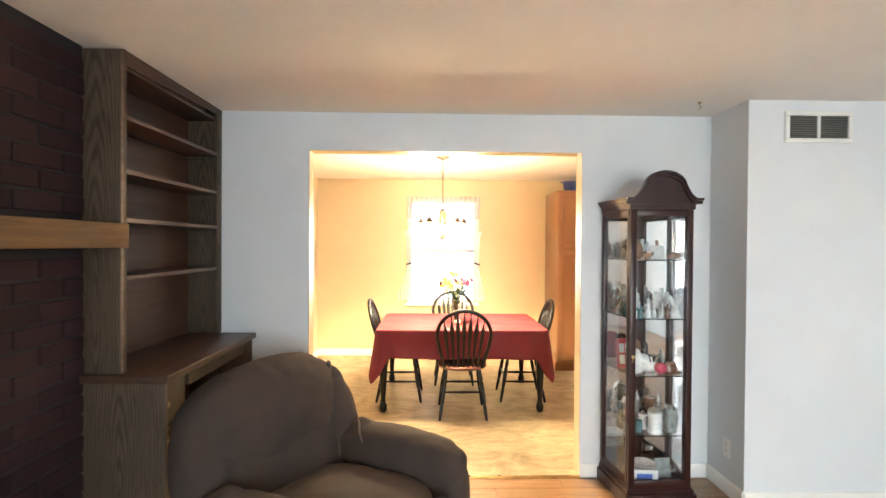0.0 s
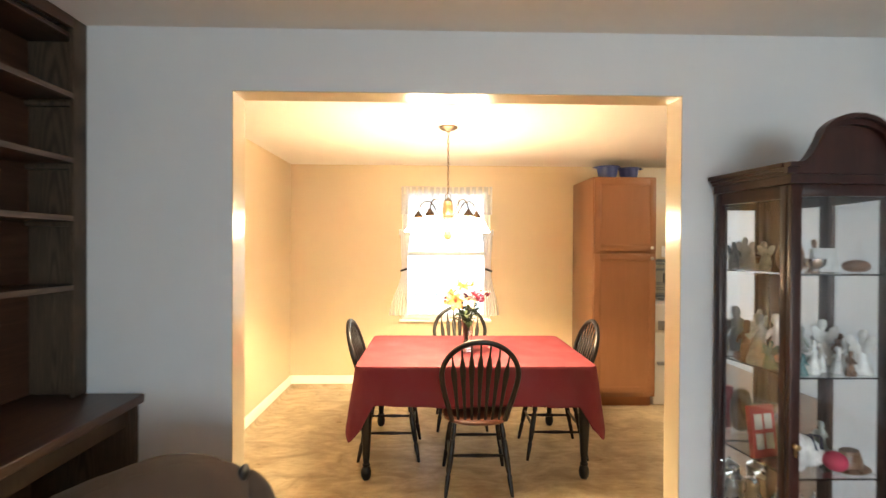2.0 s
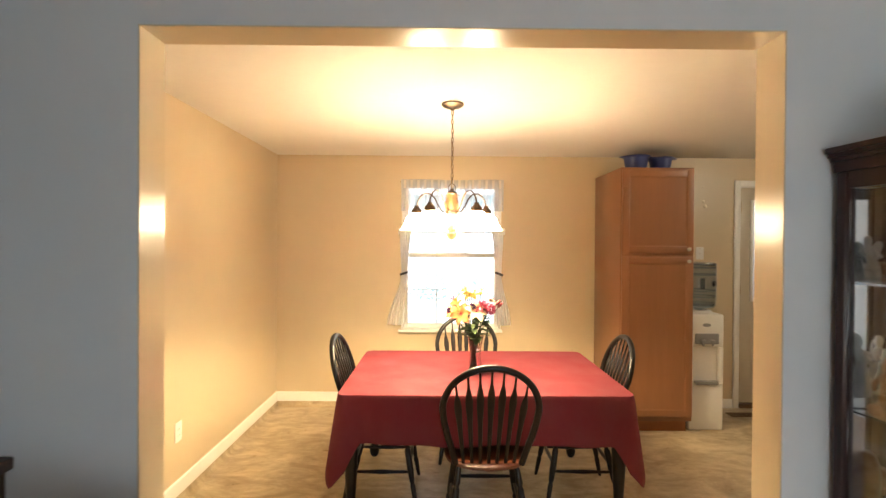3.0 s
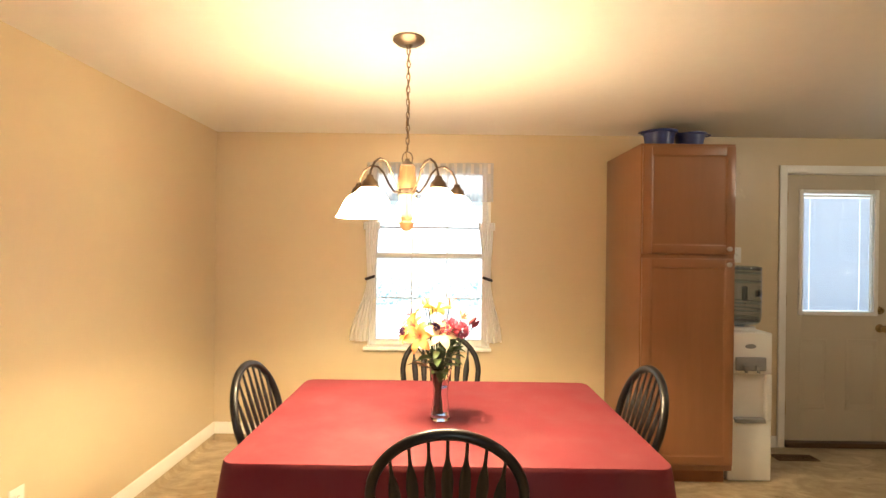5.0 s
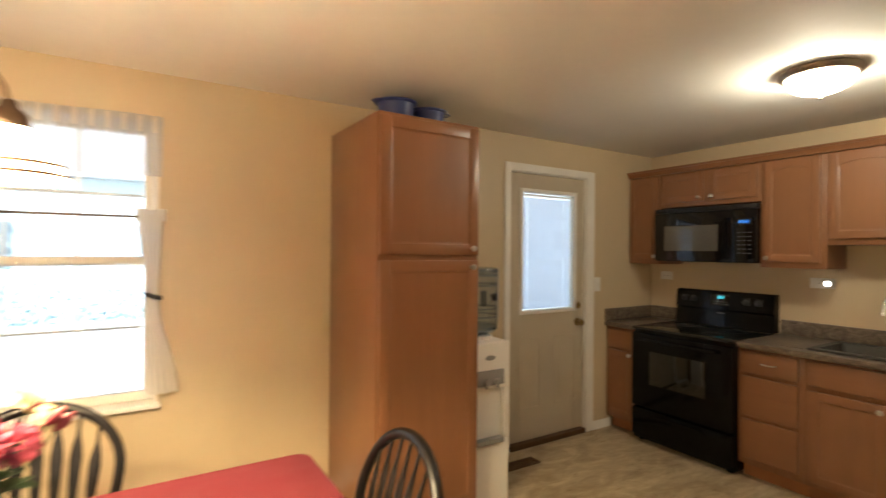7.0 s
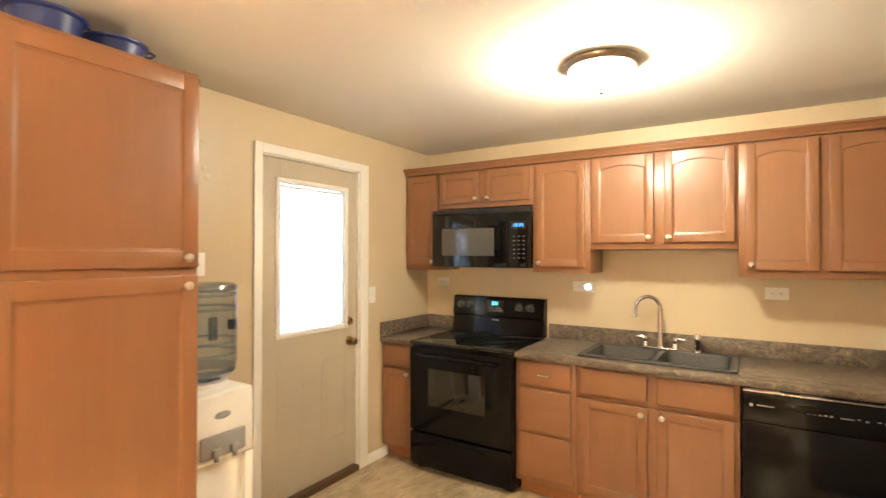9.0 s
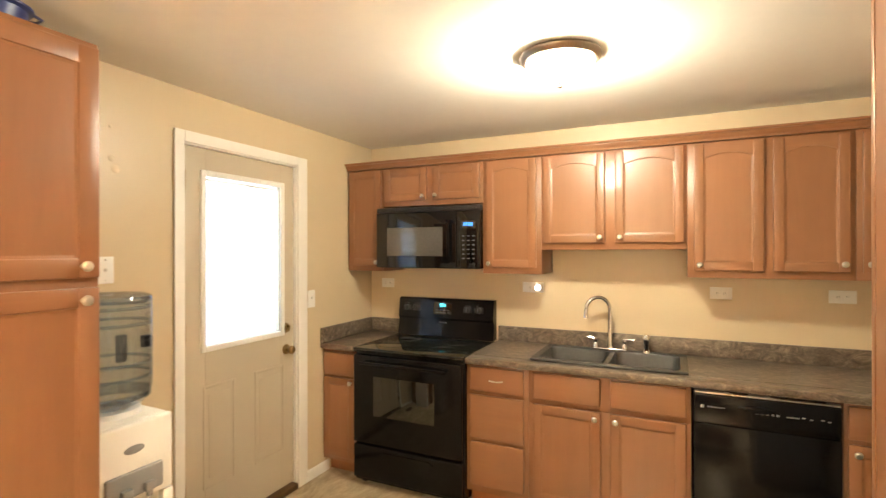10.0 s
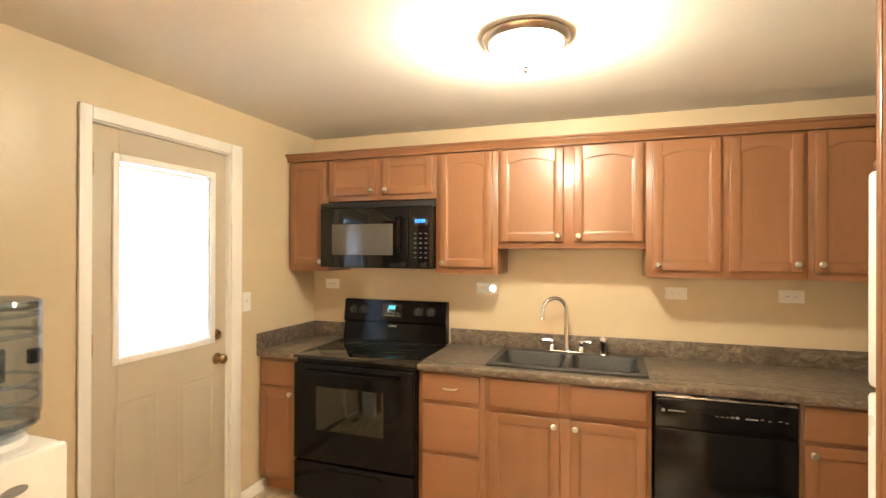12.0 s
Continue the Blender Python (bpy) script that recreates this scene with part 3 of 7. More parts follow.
YC = NORTH - 0.035
cur = thing("window_curtain", "cream-white cafe curtains tied back with black ribbons", "curtain", 0.55, YC, 0.8)
part("rod", tube([(x0 - 0.02, YC, 1.662), (x1 + 0.02, YC, 1.662)], 0.006, 8), M_PEWTER, cur, fixed=True)
L0, L1 = tie_shape(0.165, 0.060, 0.075, -0.055, 0.130, 0.115)
R0, R1 = tie_shape(0.935, 1.040, 1.025, 1.115, 0.975, 0.975)
for fo, fi, nm in ((L0, L1, "panel"), (R1, R0, "panel")):
    part(nm, cloth_strip(fo, fi, 1.672, 0.785, YC - 0.012, 5, 0.014), M_SHEER, cur, "white sheer panel", fixed=True)
for ra, rb in ((0.045, 0.175), (0.925, 1.055)):
    part("heading", cloth_strip(lambda f, ra=ra: ra, lambda f, rb=rb: rb, 1.700, 1.640, YC - 0.010, 6, 0.014, 48, 4), M_SHEER, cur, "gathered heading", fixed=True)
for cx in (0.100, 1.002):
    part("tie", moved(tube([(0.034 * math.cos(a), 0.026 * math.sin(a), 0.012 * math.cos(a) * (1 if cx < 0.5 else -1)) for a in [2 * math.pi * i / 16 for i in range(16)]], 0.011, 8, True, 0.5), cx, YC - 0.012, 1.272), M_TIE, cur, "black ribbon tie", fixed=True)
val = thing("window_valance", "sheer white valance with a grey striped heading", "valance", 0.55, YC, 1.8)
part("rod", tube([(x0 - 0.01, YC, 2.135), (x1 + 0.01, YC, 2.135)], 0.006, 8), M_PEWTER, val, fixed=True)
part("cloth", cloth_strip(lambda f: x0 - 0.005, lambda f: x1 + 0.012, 2.158, 1.86, YC - 0.014, 16, 0.010, 160, 8), M_VALANCE, val, fixed=True)
for i in range(15):
    sx = x0 + 0.02 + i * 0.064
    part("stripe", cloth_strip(lambda f, sx=sx: sx, lambda f, sx=sx: sx + 0.022, 2.152, 2.075, YC - 0.028, 0.5, 0.002, 3, 3), M_STRIPE, val, "grey stripe", fixed=True)

# the yard, its colours lifted pale to paint in daylight glare
M_LAWN = surface("glare_pale_lawn", (0.70, 0.80, 0.82), 0.95, var=0.15, scale=2, fine=40, relief=0.5)
M_LEAF = surface("glare_pale_leaves", (0.54, 0.71, 0.75), 0.8, var=0.15, scale=8)
M_BARK = surface("glare_pale_bark", (0.44, 0.46, 0.47), 0.9, var=0.2, scale=12, relief=0.6)
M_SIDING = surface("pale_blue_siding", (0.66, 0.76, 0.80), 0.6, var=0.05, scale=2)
single("ground", box(-120, 120, NORTH + 0.15, 200, -0.45, -0.35, 0), M_LAWN, "lawn behind the house, pale with painted-in glare", "ground", "structure")
# lightened so that the sky's glare sits in the glass colour
M_HOUSE_GLASS = surface("glare_pale_glass", (0.30, 0.38, 0.42), 0.15, relief=0.0)
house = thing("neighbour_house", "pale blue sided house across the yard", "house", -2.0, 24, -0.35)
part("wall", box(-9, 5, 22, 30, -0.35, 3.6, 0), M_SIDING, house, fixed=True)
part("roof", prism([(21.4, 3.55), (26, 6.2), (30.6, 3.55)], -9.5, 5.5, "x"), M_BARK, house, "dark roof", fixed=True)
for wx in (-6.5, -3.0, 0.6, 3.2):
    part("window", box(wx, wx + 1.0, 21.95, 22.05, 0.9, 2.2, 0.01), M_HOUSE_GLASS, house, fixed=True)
hrng = random.Random(5)
hb = bmesh.new()
for i in range(5200):
    hx = hrng.uniform(-9, 12)
    top_ = 0.55 + 0.35 * noise.noise((hx * 0.5, 2.0, 0.0))
    c = Vector((hx, 19 + hrng.gauss(0, 0.3), hrng.uniform(-0.35, top_)))
    u, v = Vector((hrng.gauss(0, 1), hrng.gauss(0, 1), hrng.gauss(0, 1))).normalized() * 0.09, Vector((hrng.gauss(0, 1), hrng.gauss(0, 1), hrng.gauss(0, 1))).normalized() * 0.07
    hb.faces.new([hb.verts.new(c + u), hb.verts.new(c + v), hb.verts.new(c - u), hb.verts.new(c - v)])
single("hedge", hb, M_LEAF, "low hedge across the yard, pale with painted-in glare", "hedge", "stuff")


def tree(tx, ty, h, seed):
    rng = random.Random(seed)
    t = thing("tree", "bare-limbed tree with sparse leaves in the yard, pale with painted-in glare", "tree", tx, ty, -0.35, group="yard trees")
    limbs = [tube([(0, 0, 0), (0.05, 0.02, h * 0.4), (-0.04, 0.05, h * 0.75), (0.03, 0, h)], [0.17, 0.13, 0.08, 0.02], 8)]
    tips = []
    for i in range(11):
        a, z = rng.uniform(0, 6.28), h * rng.uniform(0.35, 0.8)
        r = rng.uniform(0.8, 1.8)
        e = Vector((r * math.cos(a), r * math.sin(a), z + rng.uniform(0.5, 1.3)))
        limbs.append(tube([(0, 0, z), e * 0.5 + Vector((0, 0, z * 0.5 + 0.1)), e], [0.06, 0.035, 0.01], 6))
        tips += [e, e * 0.7 + Vector((0, 0, z * 0.3))]
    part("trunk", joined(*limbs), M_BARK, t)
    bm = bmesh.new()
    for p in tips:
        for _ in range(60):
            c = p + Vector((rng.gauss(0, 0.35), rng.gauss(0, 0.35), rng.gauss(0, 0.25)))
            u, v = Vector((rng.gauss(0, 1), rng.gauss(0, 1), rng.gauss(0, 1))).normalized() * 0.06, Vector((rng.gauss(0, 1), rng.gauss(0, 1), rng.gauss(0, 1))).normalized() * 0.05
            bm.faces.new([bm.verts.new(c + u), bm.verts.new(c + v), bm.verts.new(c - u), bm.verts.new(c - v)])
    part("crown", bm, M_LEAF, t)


for tx, ty, h, sd in ((-3.5, 19, 6.0, 2), (5.5, 15.5, 5.0, 3)):
    tree(tx, ty, h, sd)

# ---- kitchen door ----
door = thing("door_1", "closed beige half-glass back door with white mini blinds", "door", 3.72, NORTH, 0.0, kind="structure")
YD = NORTH + 0.022
sx0, sx1, sz0, sz1 = 3.318, 4.124, 0.045, 2.110
g0, g1, h0, h1 = 3.452, 4.004, 1.050, 1.965
part("slab", joined(box(sx0, g0, YD, YD + 0.045, sz0, sz1, 0.002), box(g1, sx1, YD, YD + 0.045, sz0, sz1, 0.002), box(g0, g1, YD, YD + 0.045, sz0, h0, 0), box(g0, g1, YD, YD + 0.045, h1, sz1, 0)), M_DOOR, door, fixed=True)


def ring_frame(a, b, lo, hi, w, y0, y1, bev=0.004):
    return joined(box(a - w, a, y0, y1, lo - w, hi + w, bev), box(b, b + w, y0, y1, lo - w, hi + w, bev), box(a, b, y0, y1, lo - w, lo, bev), box(a, b, y0, y1, hi, hi + w, bev))


part("glass_frame", ring_frame(g0, g1, h0, h1, 0.031, YD - 0.012, YD + 0.006, 0.005), M_TRIM, door, "white glazing frame", fixed=True)
pane = part("pane", box(g0, g1, YD + 0.004, YD + 0.008, h0, h1, 0), M_GLASS, door, fixed=True)
pane.visible_shadow = False
slats = bmesh.new()
n = 66
for i in range(n):
    z = h0 + 0.014 + i * (h1 - h0 - 0.044) / n
    for u, v in ((g0 + 0.010, g0 + 0.066), (g0 + 0.071, g1 - 0.097), (g1 - 0.092, g1 - 0.018)):
        r = bmesh.ops.create_cube(slats, size=1.0)
        bmesh.ops.transform(slats, matrix=pose((u + v) / 2, YD + 0.022, z, -74) @ Matrix.Diagonal((v - u, 0.0175, 0.0006, 1)), verts=r["verts"])
tagged(part("blind", slats, M_BLIND, door, "white mini blind slats, tilted closed", fixed=True), kind="stuff")
part("headrail", box(g0 + 0.010, g1 - 0.016, YD + 0.012, YD + 0.034, h1 - 0.026, h1 - 0.008, 0.002), M_TRIM, door, fixed=True)
part("tilt_track", box(g1 - 0.014, g1 - 0.009, YD + 0.0095, YD + 0.012, h0 + 0.01, h1 - 0.02, 0), M_TRIM, door, fixed=True)
for a, b in ((3.438, 3.650), (3.795, 4.040)):
    bm = ring_frame(a + 0.016, b - 0.016, 0.296, 0.820, 0.016, YD - 0.0034, YD + 0.004, 0.003)
    part("panel_moulding", bm, M_DOOR, door, fixed=True)
    part("panel", box(a + 0.035, b - 0.035, YD - 0.0015, YD + 0.004, 0.330, 0.786, 0.0015), M_DOOR, door, fixed=True)
casing = joined(box(3.250, 3.306, NORTH - 0.016, NORTH - 0.001, 0, 2.1775, 0.005), box(4.134, 4.220, NORTH - 0.016, NORTH - 0.001, 0, 2.1775, 0.005), box(3.306, 4.134, NORTH - 0.016, NORTH - 0.001, 2.118, 2.1775, 0.005))
part("casing", casing, M_TRIM, door, "white painted casing", fixed=True)
part("jamb", joined(box(3.301, 3.316, NORTH + 0.001, NORTH + 0.138, 0, 2.124, 0), box(4.126, 4.139, NORTH + 0.001, NORTH + 0.138, 0, 2.124, 0), box(3.316, 4.126, NORTH + 0.001, NORTH + 0.138, 2.1115, 2.124, 0)), M_TRIM, door, fixed=True)
part("threshold", box(3.317, 4.125, NORTH - 0.02, NORTH + 0.13, 0.0, 0.04, 0.008), M_VENT, door, "dark brown threshold", fixed=True)
for hz in (0.25, 1.08, 1.88):
    part("hinge", joined(moved(lathe([(0.0, 0), (0.0105, 0.0), (0.0105, 0.10), (0.0, 0.10)], 10), 3.315, YD - 0.010, hz), box(3.316, 3.335, YD - 0.003, YD, hz, hz + 0.10, 0)), M_BRASS, door, fixed=True)
knob_prof = [(0.0, 0.0), (0.032, 0.0), (0.033, 0.004), (0.028, 0.008), (0.012, 0.010), (0.011, 0.028), (0.020, 0.034), (0.027, 0.046), (0.026, 0.056), (0.017, 0.064), (0.0, 0.066)]
part("door_knob", moved(lathe(knob_prof, 24), 4.055, YD, 0.925, 90), M_BRASS, door, "antique brass knob", fixed=True)
part("deadbolt", joined(moved(lathe([(0.0, 0.0), (0.031, 0.0), (0.031, 0.006), (0.024, 0.016), (0.0, 0.018)], 20), 4.055, YD, 1.063, 90), box(4.051, 4.059, YD - 0.032, YD - 0.016, 1.045, 1.081, 0.003)), M_BRASS, door, "antique brass deadbolt", fixed=True)

# west doorway, closed by a white door
wdoor = thing("door_2", "closed white interior door in the tan wall", "door", WEST, 4.08, 0, kind="structure")
part("slab", box(WEST - 0.06, WEST - 0.025, 3.715, 4.445, 0.01, 2.065, 0.002), M_TRIM, wdoor, fixed=True)
part("casing", joined(box(WEST + 0.001, WEST + 0.016, 3.635, 3.70, 0, 2.145, 0.004), box(WEST + 0.001, WEST + 0.016, 4.46, 4.525, 0, 2.145, 0.004), box(WEST + 0.001, WEST + 0.016, 3.70, 4.46, 2.08, 2.145, 0.004)), M_TRIM, wdoor, fixed=True)
part("jamb", joined(box(WEST - 0.118, WEST - 0.001, 3.7005, 3.714, 0, 2.0795, 0), box(WEST - 0.118, WEST - 0.001, 4.446, 4.4595, 0, 2.0795, 0), box(WEST - 0.118, WEST - 0.001, 3.714, 4.446, 2.066, 2.0795, 0)), M_TRIM, wdoor, fixed=True)
part("door_knob", moved(lathe(knob_prof, 20), WEST - 0.025, 3.79, 0.95, 90, 0, 90), M_NICKEL, wdoor, fixed=True)

# living room window behind the walk
lw = thing("window_2", "wide white living room window with daylight", "window", 1.8, LSOUTH, 0.7, kind="structure")
part("window_frame", joined(box(0.5, 0.56, LSOUTH - 0.1, LSOUTH - 0.04, 0.7, 2.2, 0.004), box(3.04, 3.1, LSOUTH - 0.1, LSOUTH - 0.04, 0.7, 2.2, 0.004), box(0.56, 3.04, LSOUTH - 0.1, LSOUTH - 0.04, 0.7, 0.76, 0.004), box(0.56, 3.04, LSOUTH - 0.1, LSOUTH - 0.04, 2.14, 2.2, 0.004), box(1.77, 1.83, LSOUTH - 0.1, LSOUTH - 0.04, 0.76, 2.14, 0.004)), M_TRIM, lw, fixed=True)
part("pane", box(0.56, 3.04, LSOUTH - 0.075, LSOUTH - 0.071, 0.76, 2.14, 0), M_GLASS, lw, fixed=True).visible_shadow = False


# ---- cabinets ----
def knob(x, z, parent, y=-0.02):
    return part("knob", moved(lathe([(0.0, 0.0), (0.008, 0.0), (0.006, 0.010), (0.010, 0.015), (0.0155, 0.020), (0.0155, 0.024), (0.010, 0.029), (0.0, 0.030)], 16), x, y, z, 90), M_NICKEL, parent, "satin nickel knob")


def panel_door(a, b, lo, hi, parent, knob_at=None, arch=0.0, w=0.050, t=0.02):
    """A framed door with a sunk panel; arch lifts the top rail's lower edge in the middle."""
    low = hi - w - arch
    pts = [(a + w, hi), (a + w, low)] + [(a + w + (b - a - 2 * w) * k / 14, low + arch * (1 - (2 * k / 14 - 1) ** 2)) for k in range(1, 14)] + [(b - w, low), (b - w, hi)]
    d = part("door", box(a + w - 0.004, b - w + 0.004, -t + 0.006, -0.001, lo + w - 0.004, hi - w + 0.004, 0), M_CHERRY, parent)
    part("stile", box(a, a + w, -t, 0.0, lo, hi, 0.004, 3), M_CHERRY, d)
    part("stile", box(b - w, b, -t, 0.0, lo, hi, 0.004, 3), M_CHERRY, d)
    part("rail", box(a + w - 0.002, b - w + 0.002, -t + 0.0004, 0.0, lo + 0.0004, lo + w, 0.004, 3), M_CHERRY_H, d)
    part("rail", prism(pts, -t + 0.0004, 0.0) if arch else box(a + w - 0.002, b - w + 0.002, -t + 0.0004, 0.0, hi - w, hi - 0.0004, 0.004, 3), M_CHERRY_H, d)
    slope = 0.009
    for u, v in ((a + w, a + w + slope), (b - w, b - w - slope)):
        part("bead", prism([(u, -t + 0.0035), (v, -t + 0.0058), (v, -0.004), (u, -0.004)], lo + w, low + 0.002, "z"), M_CHERRY, d)
    part("bead", prism([(-t + 0.0035, lo + w), (-t + 0.0058, lo + w + slope), (-0.004, lo + w + slope), (-0.004, lo + w)], a + w + slope, b - w - slope, "x"), M_CHERRY_H, d)
    if arch:
        part("bead", tube([(u, -t + 0.0065, v - 0.002) for u, v in pts[1:-1]], 0.0035, 6), M_CHERRY_H, d)
    else:
        part("bead", prism([(-t + 0.0035, hi - w), (-t + 0.0058, hi - w - slope), (-0.004, hi - w - slope), (-0.004, hi - w)], a + w + slope, b - w - slope, "x"), M_CHERRY_H, d)
    if knob_at:
        knob(knob_at[0], knob_at[1], d, -t)
    return d


def drawer(a, b, lo, hi, parent, pull=False):
    bm = box(a, b, -0.02, 0.0, lo, hi, 0.006, 3)
    d = part("drawer_front", bm, M_CHERRY_H, parent)
    if pull:
        cx, cz = (a + b) / 2, (lo + hi) / 2
        part("handle", tube([(cx - 0.04, -0.02, cz), (cx - 0.036, -0.036, cz), (cx - 0.02, -0.044, cz), (cx + 0.02, -0.044, cz), (cx + 0.036, -0.036, cz), (cx + 0.04, -0.02, cz)], 0.0045, 8), M_NICKEL, d, "satin nickel bar pull")
    return d


def carcass(parent, w, d, lo, hi, toe=0.0):
    bm = box(0.0, w, 0.0, d, lo + toe, hi, 0.002)
    part("body", bm, M_CHERRY, parent)
    if toe:
        part("toe_kick", box(0.002, w - 0.002, 0.075, d - 0.01, lo, lo + toe, 0), M_CHERRY_IN, parent, "recessed dark toe kick")


UX, BX = 4.700, 4.405
GU = "wall cabinets along the kitchen wall"
GB = "base cabinets under the counter"


def upper(y_left, y_right, lo, hi, label):
    c = thing("wall_cabinet", label, "cabinet", UX, y_left, 0, -90, GU)
    carcass(c, y_left - y_right - 0.001, EAST - UX - 0.002, lo, hi)
    return c, y_left


TOPU = 2.160
c, o = upper(NORTH - 0.002, 6.433, 1.409, TOPU, "narrow stained maple wall cabinet in the corner")
panel_door(o - 6.729, o - 6.450, 1.449, 2.150, c, (o - 6.478, 1.475))
c, o = upper(6.433, 5.655, 1.880, TOPU, "short stained maple wall cabinet above the microwave")
panel_door(o - 6.417, o - 6.072, 1.915, 2.145, c, (o - 6.098, 1.945))
panel_door(o - 6.021, o - 5.676, 1.915, 2.145, c, (o - 5.995, 1.945))
c, o = upper(5.655, 5.258, 1.409, TOPU, "stained maple wall cabinet with one arched door")
panel_door(o - 5.628, o - 5.291, 1.449, 2.150, c, (o - 5.602, 1.475), 0.03)
c, o = upper(5.258, 4.430, 1.566, TOPU, "short stained maple wall cabinet above the sink")
panel_door(o - 5.245, o - 4.872, 1.606, 2.148, c, (o - 4.900, 1.640), 0.028)
panel_door(o - 4.815, o - 4.446, 1.606, 2.148, c, (o - 4.787, 1.640), 0.028)
c, o = upper(4.430, 3.680, 1.409, TOPU, "tall stained maple wall cabinet with two arched doors")
panel_door(o - 4.398, o - 4.068, 1.449, 2.146, c, (o - 4.370, 1.480), 0.028)
panel_door(o - 4.027, o - 3.704, 1.449, 2.146, c, (o - 3.732, 1.490), 0.028)
c, o = upper(3.680, SOUTH_K + 0.004, 1.409, TOPU, "narrow stained maple wall cabinet at the wall's end")
panel_door(o - 3.655, o - 3.330, 1.449, 2.146, c, (o - 3.630, 1.490), 0.028)
crown = thing("cabinet_crown", "stained maple crown moulding along the wall cabinets", "moulding", UX, 5.0, 2.16)
part("cove", prism([(UX + 0.002, 2.1605), (UX - 0.024, 2.1612), (UX - 0.026, 2.1685), (UX - 0.0225, 2.170), (UX - 0.0275, 2.178), (UX - 0.035, 2.186), (UX - 0.0385, 2.1925), (UX + 0.03, 2.1925), (UX + 0.03, 2.1605)], SOUTH_K + 0.004, NORTH - 0.002, "y"), M_CHERRY_L, crown, fixed=True)
part("cap", prism([(UX - 0.036, 2.193), (UX - 0.036, 2.196), (UX - 0.049, 2.199), (UX - 0.052, 2.206), (UX - 0.049, 2.2125), (UX - 0.042, 2.214), (UX + 0.03, 2.214), (UX + 0.03, 2.193)], SOUTH_K + 0.004, NORTH - 0.002, "y"), M_CHERRY_L, crown, fixed=True)


def lower(y_left, y_right, label, open_top=False):
    c = thing("base_cabinet", label, "cabinet", BX, y_left, 0, -90, GB)
    if open_top:
        w = y_left - y_right - 0.001
        carcass(c, w, EAST - BX - 0.002, 0.0, 0.68, 0.10)
        part("face_rail", box(0, w, 0, 0.03, 0.6805, 0.876, 0.001), M_CHERRY_H, c)
        return c, y_left
    carcass(c, y_left - y_right - 0.001, EAST - BX - 0.002, 0.0, 0.876, 0.10)
    return c, y_left


c, o = lower(NORTH - 0.002, 6.455, "narrow stained maple base cabinet in the corner")
drawer(o - 6.735, o - 6.475, 0.700, 0.855, c)
panel_door(o - 6.735, o - 6.475, 0.130, 0.680, c, (o - 6.500, 0.655))
c, o = lower(5.650, 5.262, "stained maple base cabinet with three drawers")
drawer(o - 5.622, o - 5.289, 0.715, 0.860, c, True)
drawer(o - 5.622, o - 5.289, 0.430, 0.690, c)
drawer(o - 5.622, o - 5.289, 0.145, 0.405, c)
c, o = lower(5.262, 4.420, "stained maple sink base cabinet with two doors", True)
for a, b, k in ((5.232, 4.862, 4.890), (4.810, 4.443, 4.783)):
    drawer(o - a, o - b, 0.712, 0.862, c)
    panel_door(o - a, o - b, 0.130, 0.680, c, (o - k, 0.645))
c, o = lower(3.805, SOUTH_K + 0.004, "narrow stained maple base cabinet beside the dishwasher")
drawer(o - 3.790, o - 3.480, 0.712, 0.862, c)
panel_door(o - 3.790, o - 3.480, 0.130, 0.690, c, (o - 3.760, 0.653))

# countertops
CT, CF = 0.914, 4.362


def counter(name, y0, y1, label, hole=None):
    t = thing(name, label, "countertop", CF, (y0 + y1) / 2, 0.877)
    z0 = 0.877
    if hole:
        hx0, hx1, hy0, hy1 = hole
        bm = joined(box(CF, hx0, y0, y1, z0, CT, 0.008), box(hx1, EAST - 0.002, y0, y1, z0, CT, 0), box(hx0, hx1, y0, hy0, z0, CT, 0), box(hx0, hx1, hy1, y1, z0, CT, 0))
    else:
        bm = box(CF, EAST - 0.002, y0, y1, z0, CT, 0.008)
    part("worktop", bm, M_COUNTER, t, fixed=True)
    part("backsplash", box(EAST - 0.022, EAST - 0.002, y0, y1, CT + 0.0005, 1.020, 0.004), M_COUNTER, t, fixed=True)
    return t


t = counter("countertop", 6.456, NORTH - 0.002, "grey-brown stone-look laminate corner countertop")
part("side_splash", box(CF + 0.002, EAST - 0.023, NORTH - 0.022, NORTH - 0.002, CT + 0.0005, 1.020, 0.004), M_COUNTER, t, fixed=True)
SINK = (4.475, 4.915, 4.455, 5.245)
counter("countertop", SOUTH_K + 0.004, 5.648, "grey-brown stone-look laminate countertop with a sink", SINK)

# pantry
PX0, PX1, PF, PZ = 1.915, 2.512, 6.066, 2.187
pan = thing("pantry_cabinet", "tall stained maple pantry cabinet with two doors", "cabinet", PX0, PF, 0)
pw, pd = PX1 - PX0, NORTH - PF - 0.016
part("body", box(0, pw, 0, pd, 0.110, PZ, 0.002), M_CHERRY, pan)
part("toe_kick", box(0.003, pw - 0.003, 0.085, pd, 0, 0.110, 0), M_CHERRY_IN, pan, "recessed dark toe kick")
panel_door(0.007, pw - 0.006, 1.486, 2.168, pan, (pw - 0.052, 1.521), 0.0, 0.058)
panel_door(0.007, pw - 0.006, 0.150, 1.458, pan, (pw - 0.052, 1.422), 0.0, 0.058)

